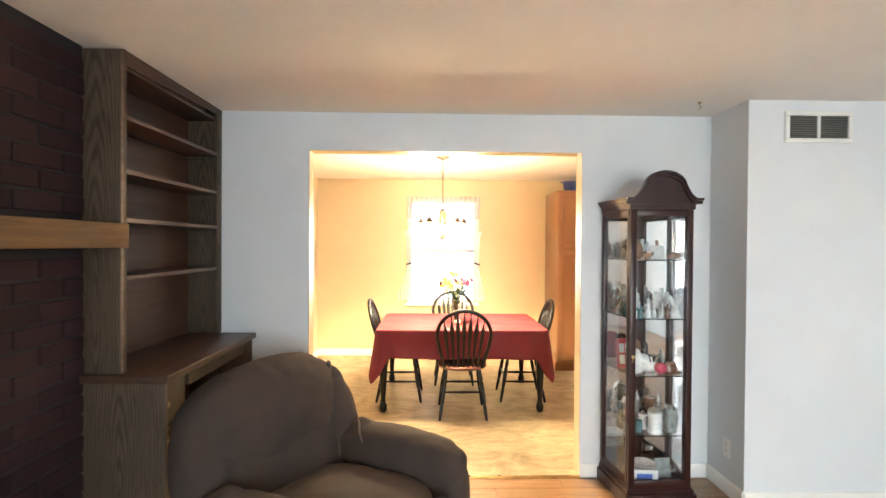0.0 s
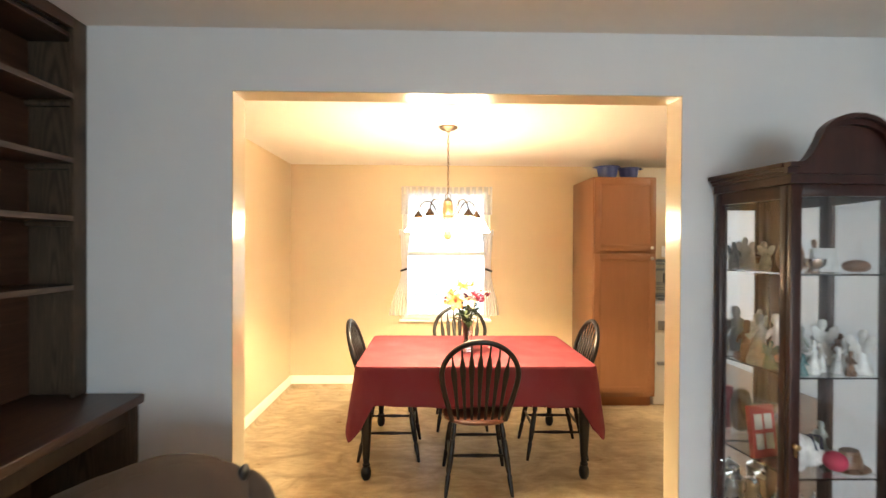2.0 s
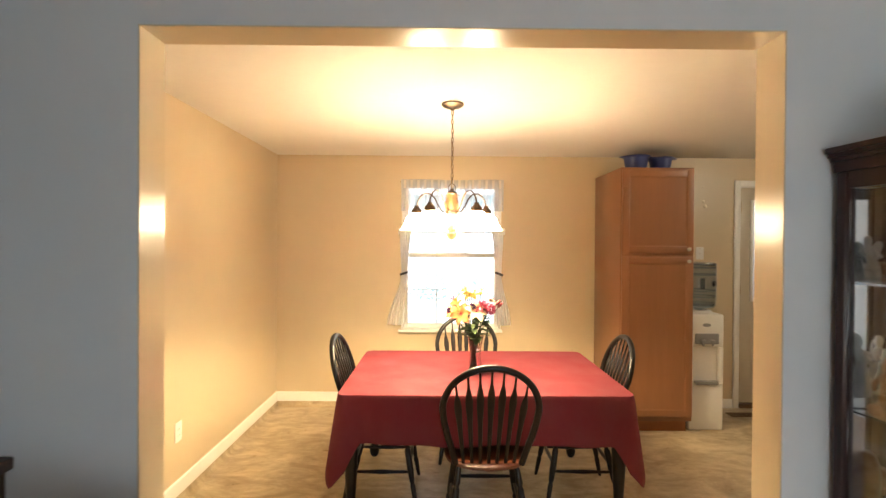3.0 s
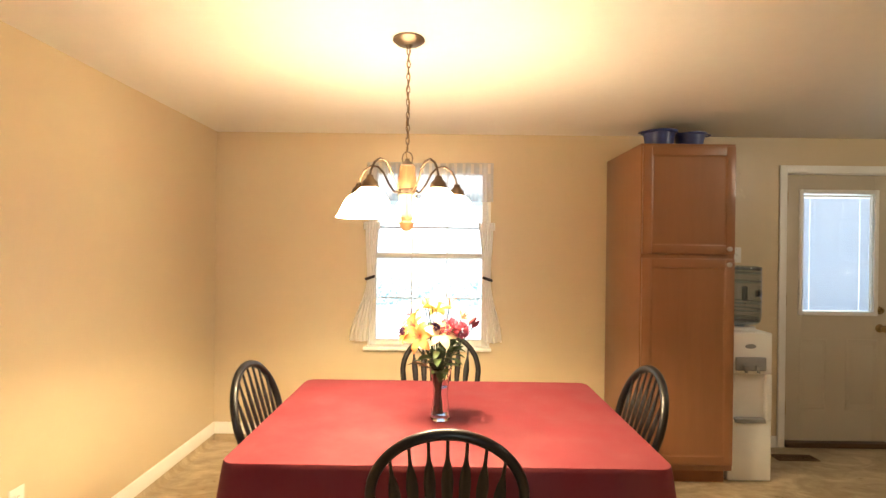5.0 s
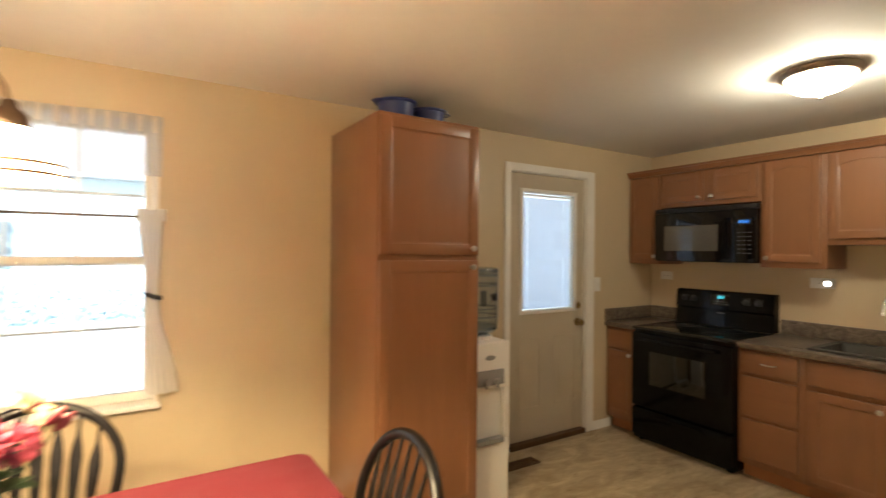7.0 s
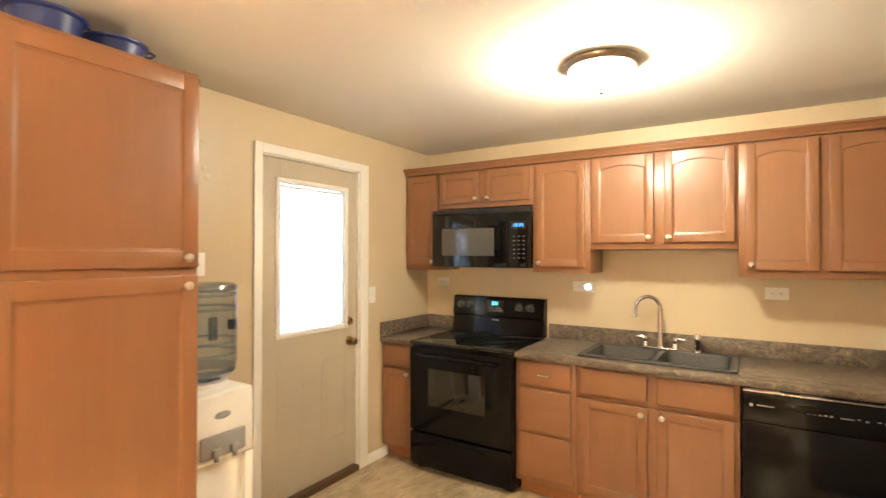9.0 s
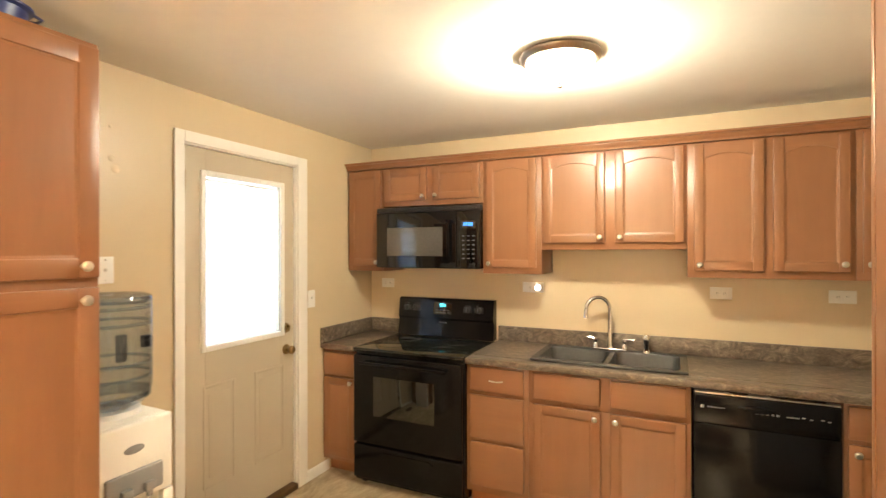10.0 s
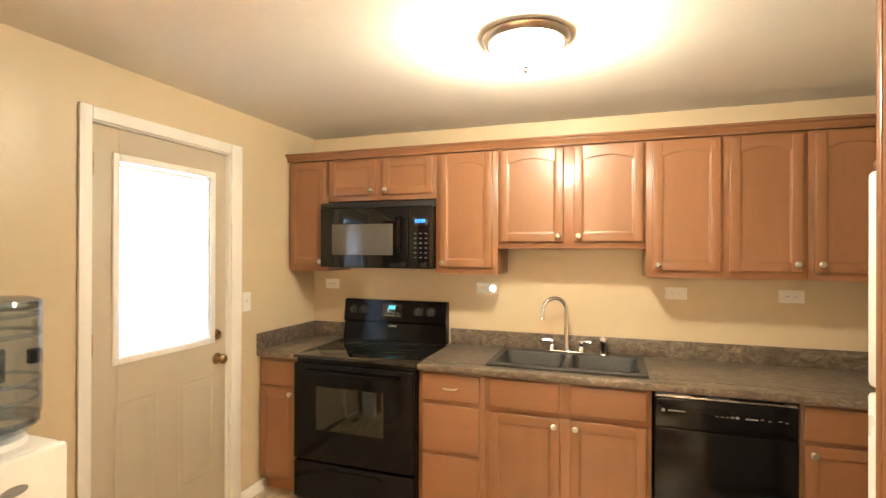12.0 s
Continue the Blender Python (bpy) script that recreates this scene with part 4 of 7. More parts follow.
# refrigerator in its alcove: an end panel, a short cabinet above
endp = thing("refrigerator_end_panel", "tall stained maple end panel beside the refrigerator", "panel", 3.07, 4.066, 0)
part("panel", box(2.400, 3.062, 4.056, 4.074, 0.0, 2.187, 0.002), M_CHERRY, endp, fixed=True)
part("edge_strip", box(3.058, 3.080, 4.052, 4.0765, 0.0, 2.187, 0.002), M_CHERRY, endp, fixed=True)
over = thing("over_refrigerator_cabinet", "short stained maple cabinet above the refrigerator", "cabinet", 3.05, 3.155, 0, 90)
part("body", box(0.0, 0.898, 0.0, 0.62, 1.82, 2.187, 0.002), M_CHERRY, over)
panel_door(0.012, 0.443, 1.845, 2.165, over, (0.415, 1.875))
panel_door(0.455, 0.886, 1.845, 2.165, over, (0.483, 1.875))
fr = thing("refrigerator", "white top-freezer refrigerator beside a tall wooden panel", "refrigerator", 3.125, 3.287, 0, 90)
part("body", box(0.0, 0.76, 0.0, 0.68, 0.02, 1.728, 0.006), M_WHITE_PL, fr)
part("freezer_door", box(0.0, 0.76, -0.068, -0.004, 1.243, 1.742, 0.012, 3), M_WHITE_PL, fr)
part("door", box(0.0, 0.76, -0.068, -0.004, 0.07, 1.231, 0.012, 3), M_WHITE_PL, fr)
part("hinge_cover", box(0.685, 0.755, -0.055, 0.03, 1.7425, 1.765, 0.006), M_VENT, fr)
for hz0, hz1 in ((1.29, 1.60), (0.75, 1.20)):
    part("handle", tube([(0.07, -0.068, hz0), (0.07, -0.10, hz0 + 0.02), (0.07, -0.10, hz1 - 0.02), (0.07, -0.068, hz1)], 0.012, 8), M_WHITE_PL, fr)
for fx in (0.05, 0.66):
    for fy in (0.05, 0.6):
        part("foot", box(fx, fx + 0.05, fy, fy + 0.05, 0.0, 0.02, 0), M_BLACK_MATT, fr)

# ---- kitchen appliances ----
RY = 6.452
rng_ = thing("range", "black freestanding electric range with a glass cooktop", "stove", 4.345, RY, 0, -90)
RW, RD = 0.796, EAST - 4.345 - 0.004
part("body", box(0.0, RW, 0.035, RD, 0.02, 0.893, 0.004), M_BLACK, rng_)
part("cooktop", box(-0.002, RW + 0.002, 0.0, RD - 0.07, 0.894, 0.914, 0.006, 3), M_DARK_GLASS, rng_, "black glass cooktop")
M_BURNER = surface("grey_burner_print", (0.06, 0.06, 0.062), 0.2, relief=0.0)
for bx, by, br in ((0.20, 0.18, 0.10), (0.58, 0.18, 0.085), (0.20, 0.43, 0.08), (0.58, 0.43, 0.10)):
    part("burner_ring", moved(tube([(br * math.cos(a), br * math.sin(a), 0) for a in [2 * math.pi * i / 40 for i in range(40)]], 0.0012, 6, True), bx, by, 0.9142), M_BURNER, rng_)
part("backguard", prism([(RD - 0.085, 0.915), (RD - 0.060, 1.040), (RD - 0.075, 1.055), (RD - 0.058, 1.190), (RD - 0.045, 1.200), (RD, 1.200), (RD, 0.915)], 0.01, RW - 0.01, "x"), M_BLACK, rng_, "black control panel")
face = -math.degrees(math.atan2(0.017, 0.135))


def on_guard(x, z, bm, out=0.0):
    f = (z - 1.055) / 0.135
    return moved(bm, x, RD - 0.075 + 0.017 * f - out, z, face)


for kx in (0.085, 0.165, 0.585, 0.675):
    k = part("control_knob", on_guard(kx, 1.125, moved(lathe([(0.0, 0), (0.026, 0.0), (0.026, 0.004), (0.021, 0.006), (0.020, 0.022), (0.016, 0.026), (0.0, 0.026)], 20), 0, 0, 0, 90)), M_BLACK_MATT, rng_)
    part("pointer", on_guard(kx, 1.125, box(-0.002, 0.002, -0.0285, -0.026, -0.018, 0.018, 0)), M_PRINT, k)
    ticks = bmesh.new()
    for i in range(9):
        a = radians(-120 + 30 * i)
        add_box(ticks, 0.034 * math.sin(a) - 0.0015, 0.034 * math.sin(a) + 0.0015, -0.0008, 0.0, 0.034 * math.cos(a) - 0.004, 0.034 * math.cos(a) + 0.004)
    part("dial_marks", on_guard(kx, 1.125, ticks), M_PRINT, k)
part("display", on_guard(0.385, 1.128, box(-0.075, 0.075, -0.002, 0.0, -0.045, 0.045, 0.001)), M_DARK_GLASS, rng_)
digits = bmesh.new()
for dx in (-0.022, -0.006, 0.012):
    add_box(digits, dx, dx + 0.003, -0.004, -0.002, 0.012, 0.034)
    add_box(digits, dx + 0.008, dx + 0.011, -0.004, -0.002, 0.012, 0.034)
    add_box(digits, dx + 0.003, dx + 0.008, -0.004, -0.002, 0.031, 0.034)
    add_box(digits, dx + 0.003, dx + 0.008, -0.004, -0.002, 0.012, 0.015)
part("clock_digits", on_guard(0.385, 1.128, digits), M_LED_GREEN, rng_, "glowing cyan clock digits")
keys = bmesh.new()
for i in range(4):
    for j in range(2):
        add_box(keys, -0.055 + i * 0.03, -0.035 + i * 0.03, -0.0028, -0.002, -0.034 + j * 0.018, -0.030 + j * 0.018)
part("key_print", on_guard(0.385, 1.128, keys), M_PRINT, rng_)
part("brand_plate", box(0.36, 0.42, RD - 0.0725, RD - 0.070, 1.018, 1.027, 0), M_PRINT, rng_)
od = part("oven_door", box(0.004, RW - 0.004, -0.005, 0.034, 0.285, 0.868, 0.010, 3), M_BLACK, rng_)
part("oven_window", box(0.165, RW - 0.185, -0.008, -0.004, 0.475, 0.735, 0.002), M_DARK_GLASS, od, "dark glass window")
part("handle", joined(tube([(0.09, -0.05, 0.826), (RW - 0.09, -0.05, 0.826)], 0.012, 12), box(0.10, 0.125, -0.05, -0.004, 0.815, 0.837, 0.003), box(RW - 0.125, RW - 0.10, -0.05, -0.004, 0.815, 0.837, 0.003)), M_BLACK, od)
dr = part("storage_drawer", box(0.004, RW - 0.004, -0.003, 0.034, 0.05, 0.272, 0.010, 3), M_BLACK, rng_)
part("grip", prism([(0.20, 0.222), (0.60, 0.222), (0.57, 0.243), (0.23, 0.243)], -0.010, -0.002), M_BLACK, dr)
for fx in (0.03, RW - 0.07):
    for fy in (0.06, RD - 0.1):
        part("foot", box(fx, fx + 0.04, fy, fy + 0.04, 0.0, 0.02, 0), M_BLACK_MATT, rng_)

MX = 4.632
mw = thing("microwave", "black over-the-range microwave with blue digits", "microwave", MX, 6.452, 1.437, -90)
MWW, MWD, MWH = 0.802, EAST - MX - 0.006, 0.428
part("body", box(0.01, MWW - 0.018, 0.03, MWD, 0.0, MWH - 0.002, 0.004), M_BLACK, mw)
part("vent_grille", box(0.0, MWW, 0.004, 0.05, MWH - 0.035, MWH, 0.004), M_BLACK_MATT, mw)
for i in range(3):
    part("slat", box(0.02, MWW - 0.02, 0.0, 0.004, MWH - 0.031 + i * 0.010, MWH - 0.027 + i * 0.010, 0), M_BLACK_MATT, mw)
md = part("door", box(0.0, 0.632, 0.0, 0.03, 0.004, MWH - 0.039, 0.006, 3), M_BLACK_GLOSS, mw)
part("door_window", box(0.09, 0.53, -0.0025, 0.001, 0.085, 0.285, 0.001), surface("grey_mesh_window", (0.085, 0.081, 0.074), 0.06, var=0.1, scale=80, fine=900, relief=0.1, coat=0.6), md, "grey mesh window")
part("handle", tube([(0.585, 0.0, 0.075), (0.585, -0.032, 0.10), (0.585, -0.036, 0.20), (0.585, -0.032, 0.30), (0.585, 0.0, 0.325)], 0.010, 10), M_BLACK, md)
mp = part("control_panel", box(0.636, MWW, 0.0, 0.03, 0.004, MWH - 0.039, 0.005, 3), M_BLACK_GLOSS, mw)
part("display", box(0.665, 0.770, -0.002, 0.001, 0.270, 0.325, 0.001), M_DARK_GLASS, mp)
dg = bmesh.new()
for dx in (0.685, 0.703, 0.722, 0.740):
    add_box(dg, dx, dx + 0.003, -0.004, -0.002, 0.288, 0.310)
    add_box(dg, dx + 0.008, dx + 0.011, -0.004, -0.002, 0.288, 0.310)
    add_box(dg, dx + 0.003, dx + 0.008, -0.004, -0.002, 0.307, 0.310)
part("clock_digits", dg, M_LED, mp, "glowing blue clock digits")
for i in range(3):
    for j in range(6):
        part("key", box(0.676 + i * 0.036, 0.692 + i * 0.036, -0.0025, 0.001, 0.068 + j * 0.030, 0.074 + j * 0.030, 0), M_KEY, mp)

DWY = 4.410
dw = thing("dishwasher", "black built-in dishwasher under the counter", "dishwasher", 4.385, DWY, 0, -90)
DWW = 0.594
part("body", box(0.004, DWW - 0.004, 0.03, 0.58, 0.09, 0.866, 0.002), M_BLACK_MATT, dw)
part("door", box(0.0, DWW, -0.0105, 0.028, 0.13, 0.7025, 0.002, 2), M_BLACK, dw)
cp = part("control_panel", box(0.0, DWW, -0.012, 0.028, 0.704, 0.852, 0.008, 3), M_BLACK, dw)
part("top_strip", box(0.004, DWW - 0.004, -0.008, 0.03, 0.8535, 0.8605, 0.001), M_NICKEL, dw, "bright metal strip")
part("handle_pocket", moved(lathe([(0.0, 0.0), (0.07, 0.0), (0.078, 0.003), (0.07, 0.006), (0.0, 0.006)], 24), 0.27, -0.010, 0.800, 90, 0, 0, (1, 0.22, 1)), M_BLACK, cp)
part("badge", box(0.030, 0.045, -0.0135, -0.012, 0.782, 0.797, 0), M_PRINT, cp)
part("brand_bar", box(0.060, 0.135, -0.0135, -0.012, 0.788, 0.793, 0), M_PRINT, cp)
for i in range(5):
    part("button", box(0.262 + i * 0.021, 0.275 + i * 0.021, -0.0135, -0.012, 0.780, 0.789, 0), M_PRINT, cp)
for i, (bx, bw) in enumerate(((0.385, 0.05), (0.445, 0.012), (0.475, 0.012), (0.515, 0.014), (0.54, 0.014))):
    part("button", box(bx, bx + bw, -0.0135, -0.012, 0.780 + 0.004 * (i % 2), 0.786 + 0.004 * (i % 2), 0), M_PRINT, cp)
part("toe_panel", box(0.004, DWW - 0.004, 0.06, 0.08, 0.0, 0.128, 0), M_BLACK_MATT, dw)

# sink and faucet
sink = thing("kitchen_sink", "dark grey double-bowl composite sink set in the countertop", "sink", 4.69, 4.85, CT)


def rrect(x0, x1, y0, y1, r, seg=6):
    pts = []
    for cx, cy, a0 in ((x1 - r, y1 - r, 0), (x0 + r, y1 - r, 90), (x0 + r, y0 + r, 180), (x1 - r, y0 + r, 270)):
        pts += [(cx + r * math.cos(radians(a0 + 90 * k / seg)), cy + r * math.sin(radians(a0 + 90 * k / seg))) for k in range(seg + 1)]
    return pts


def loft(loops):
    bm = bmesh.new()
    rings = [[bm.verts.new(p) for p in lp] for lp in loops]
    n = len(rings[0])
    for a, b in zip(rings, rings[1:]):
        for i in range(n):
            bm.faces.new((a[i], a[(i + 1) % n], b[(i + 1) % n], b[i]))
    bm.faces.new(rings[-1])
    return bm


def at_z(pts, z):
    return [(x, y, z) for x, y in pts]


def bowl(y0, y1):
    xa, xb = 4.500, 4.860
    return loft([at_z(rrect(xa, xb, y0, y1, 0.04), CT + 0.013), at_z(rrect(xa + 0.004, xb - 0.004, y0 + 0.004, y1 - 0.004, 0.04), CT + 0.006), at_z(rrect(xa + 0.012, xb - 0.012, y0 + 0.012, y1 - 0.012, 0.045), CT - 0.15), at_z(rrect(xa + 0.04, xb - 0.04, y0 + 0.04, y1 - 0.04, 0.05), CT - 0.19)])


bm = joined(box(4.448, 4.499, 4.430, 5.270, CT + 0.0005, CT + 0.014, 0.006, 3), box(4.861, 4.940, 4.430, 5.270, CT + 0.0005, CT + 0.014, 0.006, 3), box(4.497, 4.863, 4.430, 4.470, CT + 0.0005, CT + 0.0138, 0.0), box(4.497, 4.863, 5.230, 5.270, CT + 0.0005, CT + 0.0138, 0), box(4.497, 4.863, 4.832, 4.868, CT - 0.02, CT + 0.010, 0.006))
part("rim", bm, M_SINK, sink, fixed=True)
for ya, yb in ((4.469, 4.833), (4.867, 5.231)):
    part("bowl", bowl(ya, yb), M_SINK, sink, fixed=True)
    part("drain", moved(lathe([(0.0, 0.004), (0.03, 0.003), (0.042, 0.006), (0.045, 0.0)], 20), 4.68, (ya + yb) / 2, CT - 0.189), M_CHROME, sink, fixed=True)
fau = thing("faucet", "chrome two-handle gooseneck kitchen faucet", "faucet", 4.900, 4.870, CT + 0.014)
part("base_plate", box(-0.026, 0.026, -0.105, 0.105, 0.0, 0.014, 0.006, 3), M_CHROME, fau)
dx_, dy_ = -0.50, 0.866
arc = [(0, 0, 0.014), (0, 0, 0.05), (0, 0, 0.16), (0, 0, 0.255)]
for k in range(1, 13):
    reach = 0.078 * (1 - math.cos(math.pi * k / 12))
    arc.append((dx_ * reach, dy_ * reach, 0.255 + 0.080 * math.sin(math.pi * k / 12)))
arc += [(dx_ * 0.158, dy_ * 0.158, 0.225), (dx_ * 0.159, dy_ * 0.159, 0.205)]
part("spout", tube(arc, [0.022, 0.017, 0.0145] + [0.0125] * (len(arc) - 4) + [0.015], 14), M_CHROME, fau)
for hy in (-0.088, 0.088):
    h = part("handle", moved(lathe([(0.0, 0.0), (0.019, 0.0), (0.017, 0.02), (0.012, 0.028), (0.014, 0.05), (0.012, 0.06), (0.0, 0.062)], 16), 0, hy, 0.014), M_CHROME, fau)
    part("lever", tube([(0.0, hy, 0.066), (0.0, hy * 1.25, 0.072), (-0.004, hy * 1.65, 0.070)], [0.007, 0.006, 0.0055], 8), M_CHROME, h)
spr = thing("side_sprayer", "chrome sink sprayer beside the faucet", "sprayer", 4.900, 4.655, CT + 0.014)
part("body", lathe([(0.0, 0.0), (0.026, 0.0), (0.024, 0.012), (0.016, 0.020), (0.016, 0.05), (0.022, 0.070), (0.023, 0.098), (0.016, 0.110), (0.0, 0.112)], 18), M_CHROME, spr)

# ceiling lamp
cl = thing("ceiling_light", "lit flush ceiling light with a bronze rim and glass dome", "ceiling light", 3.708, 4.930, CEIL)
part("rim", lathe([(0.10, -0.001), (0.166, -0.001), (0.171, -0.010), (0.167, -0.022), (0.156, -0.034), (0.143, -0.036), (0.143, -0.028), (0.10, -0.02)], 48), surface("brushed_nickel_rim", (0.36, 0.31, 0.26), 0.35, 1.0, var=0.1, relief=0.05), cl)
part("dome", lathe([(0.142, -0.033), (0.138, -0.052), (0.118, -0.082), (0.080, -0.103), (0.035, -0.115), (0.0, -0.117)], 40), M_DOME, cl, "glowing frosted glass dome")
part("finial", lathe([(0.0, -0.116), (0.012, -0.118), (0.008, -0.126), (0.011, -0.134), (0.0, -0.142)], 14), M_BRONZE, cl)


# outlets and switches
def plate(name, label, x, y, z, rz, w=0.074, h=0.118, kind="outlet"):
    t = thing(name, label, kind, x, y, z, rz)
    part("plate", box(-w / 2, w / 2, -0.006, -0.0005, -h / 2, h / 2, 0.003), M_WHITE_PL, t)
    if kind == "outlet":
        wide = w > h
        for s in (-1, 1):
            cx, cz = (s * 0.02, 0) if wide else (0, s * 0.02)
            r = part("socket", box(cx - 0.014, cx + 0.014, -0.0078, -0.005, cz - 0.013, cz + 0.013, 0.002), M_WHITE_PL, t)
            slots = joined(box(cx - 0.006, cx - 0.004, -0.0083, -0.0076, cz - 0.005, cz + 0.005, 0), box(cx + 0.004, cx + 0.006, -0.0083, -0.0076, cz - 0.005, cz + 0.005, 0))
            part("slot", slots, M_BLACK_MATT, r)
    elif kind == "wall jack":
        part("jack", moved(lathe([(0.0, 0.012), (0.004, 0.012), (0.005, 0.004), (0.008, 0.003), (0.008, 0.0), (0.0, 0.0)], 12), 0, -0.006, 0, 90), M_NICKEL, t, "small metal jack")
        for s in (-1, 1):
            part("screw", moved(lathe([(0.0, 0.0012), (0.003, 0.001), (0.0036, 0.0), (0.0, 0.0)], 10), 0, -0.006, s * 0.045, 90), M_NICKEL, t)
    else:
        part("toggle", box(-0.005, 0.005, -0.016, -0.005, -0.002, 0.016, 0.002), M_WHITE_PL, t)
    return t


GO = "outlets above the counter"
for oy, ow in ((6.585, 0.115), (5.395, 0.150), (4.245, 0.118), (3.660, 0.125)):
    tagged(plate("wall_outlet", "white wall outlet above the kitchen counter", EAST, oy, 1.302, -90, ow, 0.072), group=GO)
nl = thing("night_light", "small lit white plug-in night light", "night light", EAST - 0.0085, 5.352, 1.303, -90)
part("body", box(-0.022, 0.022, -0.03, 0.0, -0.018, 0.018, 0.005), M_WHITE_PL, nl)
part("lens", moved(lathe([(0.018, 0.0), (0.017, 0.008), (0.010, 0.016), (0.0, 0.018)], 16), 0, -0.030, 0, 90), M_NIGHT, nl, "glowing white lens")
plate("light_switch", "white toggle switch beside the back door", 4.272, NORTH, 1.232, 0, 0.072, 0.118, "switch")
plate("wall_jack", "white plate with a small metal jack above the cooler", 2.925, NORTH, 1.480, 0, 0.074, 0.118, "wall jack")
plate("wall_outlet", "white wall outlet low on the dining room wall", 0.115, NORTH, 0.385, 0)
plate("wall_outlet", "white wall outlet low on the side wall", WEST, 4.98, 0.42, 90)
plate("wall_outlet", "white wall outlet on the grey return wall", JOG_X, 3.20, 0.285, -90)

# small filled holes left on the wall above the cooler
for px, pz, pr in ((2.955, 1.975, 0.016), (2.972, 1.930, 0.020), (2.950, 2.115, 0.008)):
    single("wall_patch", moved(lathe([(0.0, 0.004), (pr * 0.5, 0.0035), (pr, 0.0)], 18), px, NORTH - 0.0004, pz, 90), M_LINING, "small painted filler bump on the tan wall", "patch", "structure")
# floor register
reg = thing("floor_register", "brown metal floor register near the back door", "floor vent", 3.25, 6.545, 0.0)
part("plate", joined(box(-0.15, 0.15, -0.055, -0.040, 0.0, 0.006, 0.002), box(-0.15, 0.15, 0.040, 0.055, 0.0, 0.006, 0.002), box(-0.15, -0.135, -0.04, 0.04, 0.0, 0.006, 0.002), box(0.135, 0.15, -0.04, 0.04, 0.0, 0.006, 0.002)), M_VENT, reg)
for i in range(16):
    part("louvre", box(-0.128 + i * 0.0165, -0.120 + i * 0.0165, -0.04, 0.04, 0.0005, 0.005, 0), M_VENT, reg)

# water cooler
wc = thing("water_cooler", "white bottled water cooler beside the pantry", "water cooler", 2.686, 6.168, 0)
part("body", joined(box(-0.145, 0.145, 0.03, 0.32, 0.0, 0.975, 0.012, 3), box(-0.145, 0.145, 0.0, 0.03, 0.0, 0.40, 0.012, 3), box(-0.145, 0.145, 0.0, 0.03, 0.70, 0.975, 0.012, 3), box(-0.145, -0.105, 0.0, 0.031, 0.40, 0.70, 0.006), box(0.105, 0.145, 0.0, 0.031, 0.40, 0.70, 0.006)), M_WHITE_PL, wc)
part("tap_panel", box(-0.10, 0.10, -0.012, 0.005, 0.725, 0.815, 0.008, 3), M_GREY_PL, wc, "grey tap panel")
for sx in (-0.04, 0.04):
    part("tap", joined(box(sx - 0.018, sx + 0.018, -0.035, -0.012, 0.735, 0.765, 0.005), moved(lathe([(0.010, -0.02), (0.010, 0.0)], 12), sx, -0.022, 0.735)), M_GREY_PL, wc)
part("badge", moved(lathe([(0.0, 0.002), (0.034, 0.001), (0.036, 0.0), (0.0, 0.0)], 24), 0, -0.001, 0.885, 90, 0, 0, (1, 0.42, 1)), M_GREY_PL, wc)
part("drip_tray", prism([(-0.095, -0.016), (0.095, -0.016), (0.104, 0.03), (-0.104, 0.03)], 0.385, 0.412, "z"), M_GREY_PL, wc, "grey drip tray")
part("collar", moved(lathe([(0.07, 0.0), (0.105, 0.0), (0.100, 0.018), (0.07, 0.022)], 28), 0.024, 0.182, 0.975), M_WHITE_PL, wc)
bt = thing("water_bottle", "blue-tinted clear water bottle upside down on the cooler", "water bottle", 2.710, 6.350, 0.975)
prof = [(0.0, 0.012), (0.035, 0.012), (0.038, 0.03), (0.085, 0.040), (0.120, 0.056), (0.133, 0.078)]
for z, h in ((0.092, 0.040), (0.142, 0.040), (0.192, 0.130), (0.334, 0.048)):
    prof += [(0.1365, z), (0.1375, z + 0.25 * h), (0.1375, z + 0.75 * h), (0.1365, z + h), (0.1285, z + h + 0.003), (0.1285, z + h + 0.007)]
prof += [(0.1365, 0.393), (0.137, 0.408), (0.131, 0.424), (0.115, 0.433), (0.0, 0.430)]
part("shell", lathe(prof, 40), M_BOTTLE, bt)
# added tinted rings imitate the dark refraction at the shell's grooves
M_BAND = thin_clear("rib_refraction_tint", (0.64, 0.72, 0.81), 0.04)
for z, h in ((0.040, 0.040), (0.131, 0.012), (0.181, 0.012), (0.321, 0.012), (0.380, 0.012), (0.404, 0.022)):
    rad = 0.112 if z < 0.05 else 0.1345
    part("rib", lathe([(rad, z), (rad + 0.004 + (0.017 if z < 0.05 else 0), z + h / 2), (rad + (0.02 if z < 0.05 else 0), z + h)], 40), M_BAND, bt)
# the block's darker tint stands in for shade in the grip recess
part("grip", box(-0.052, -0.016, -0.1355, -0.118, 0.205, 0.300, 0.006), thin_clear("grip_recess_shade", (0.60, 0.67, 0.75)), bt, "moulded grip")
part("grip_label", box(0.098, 0.132, -0.052, -0.026, 0.225, 0.270, 0.004), M_BLACK_MATT, bt, "dark label")

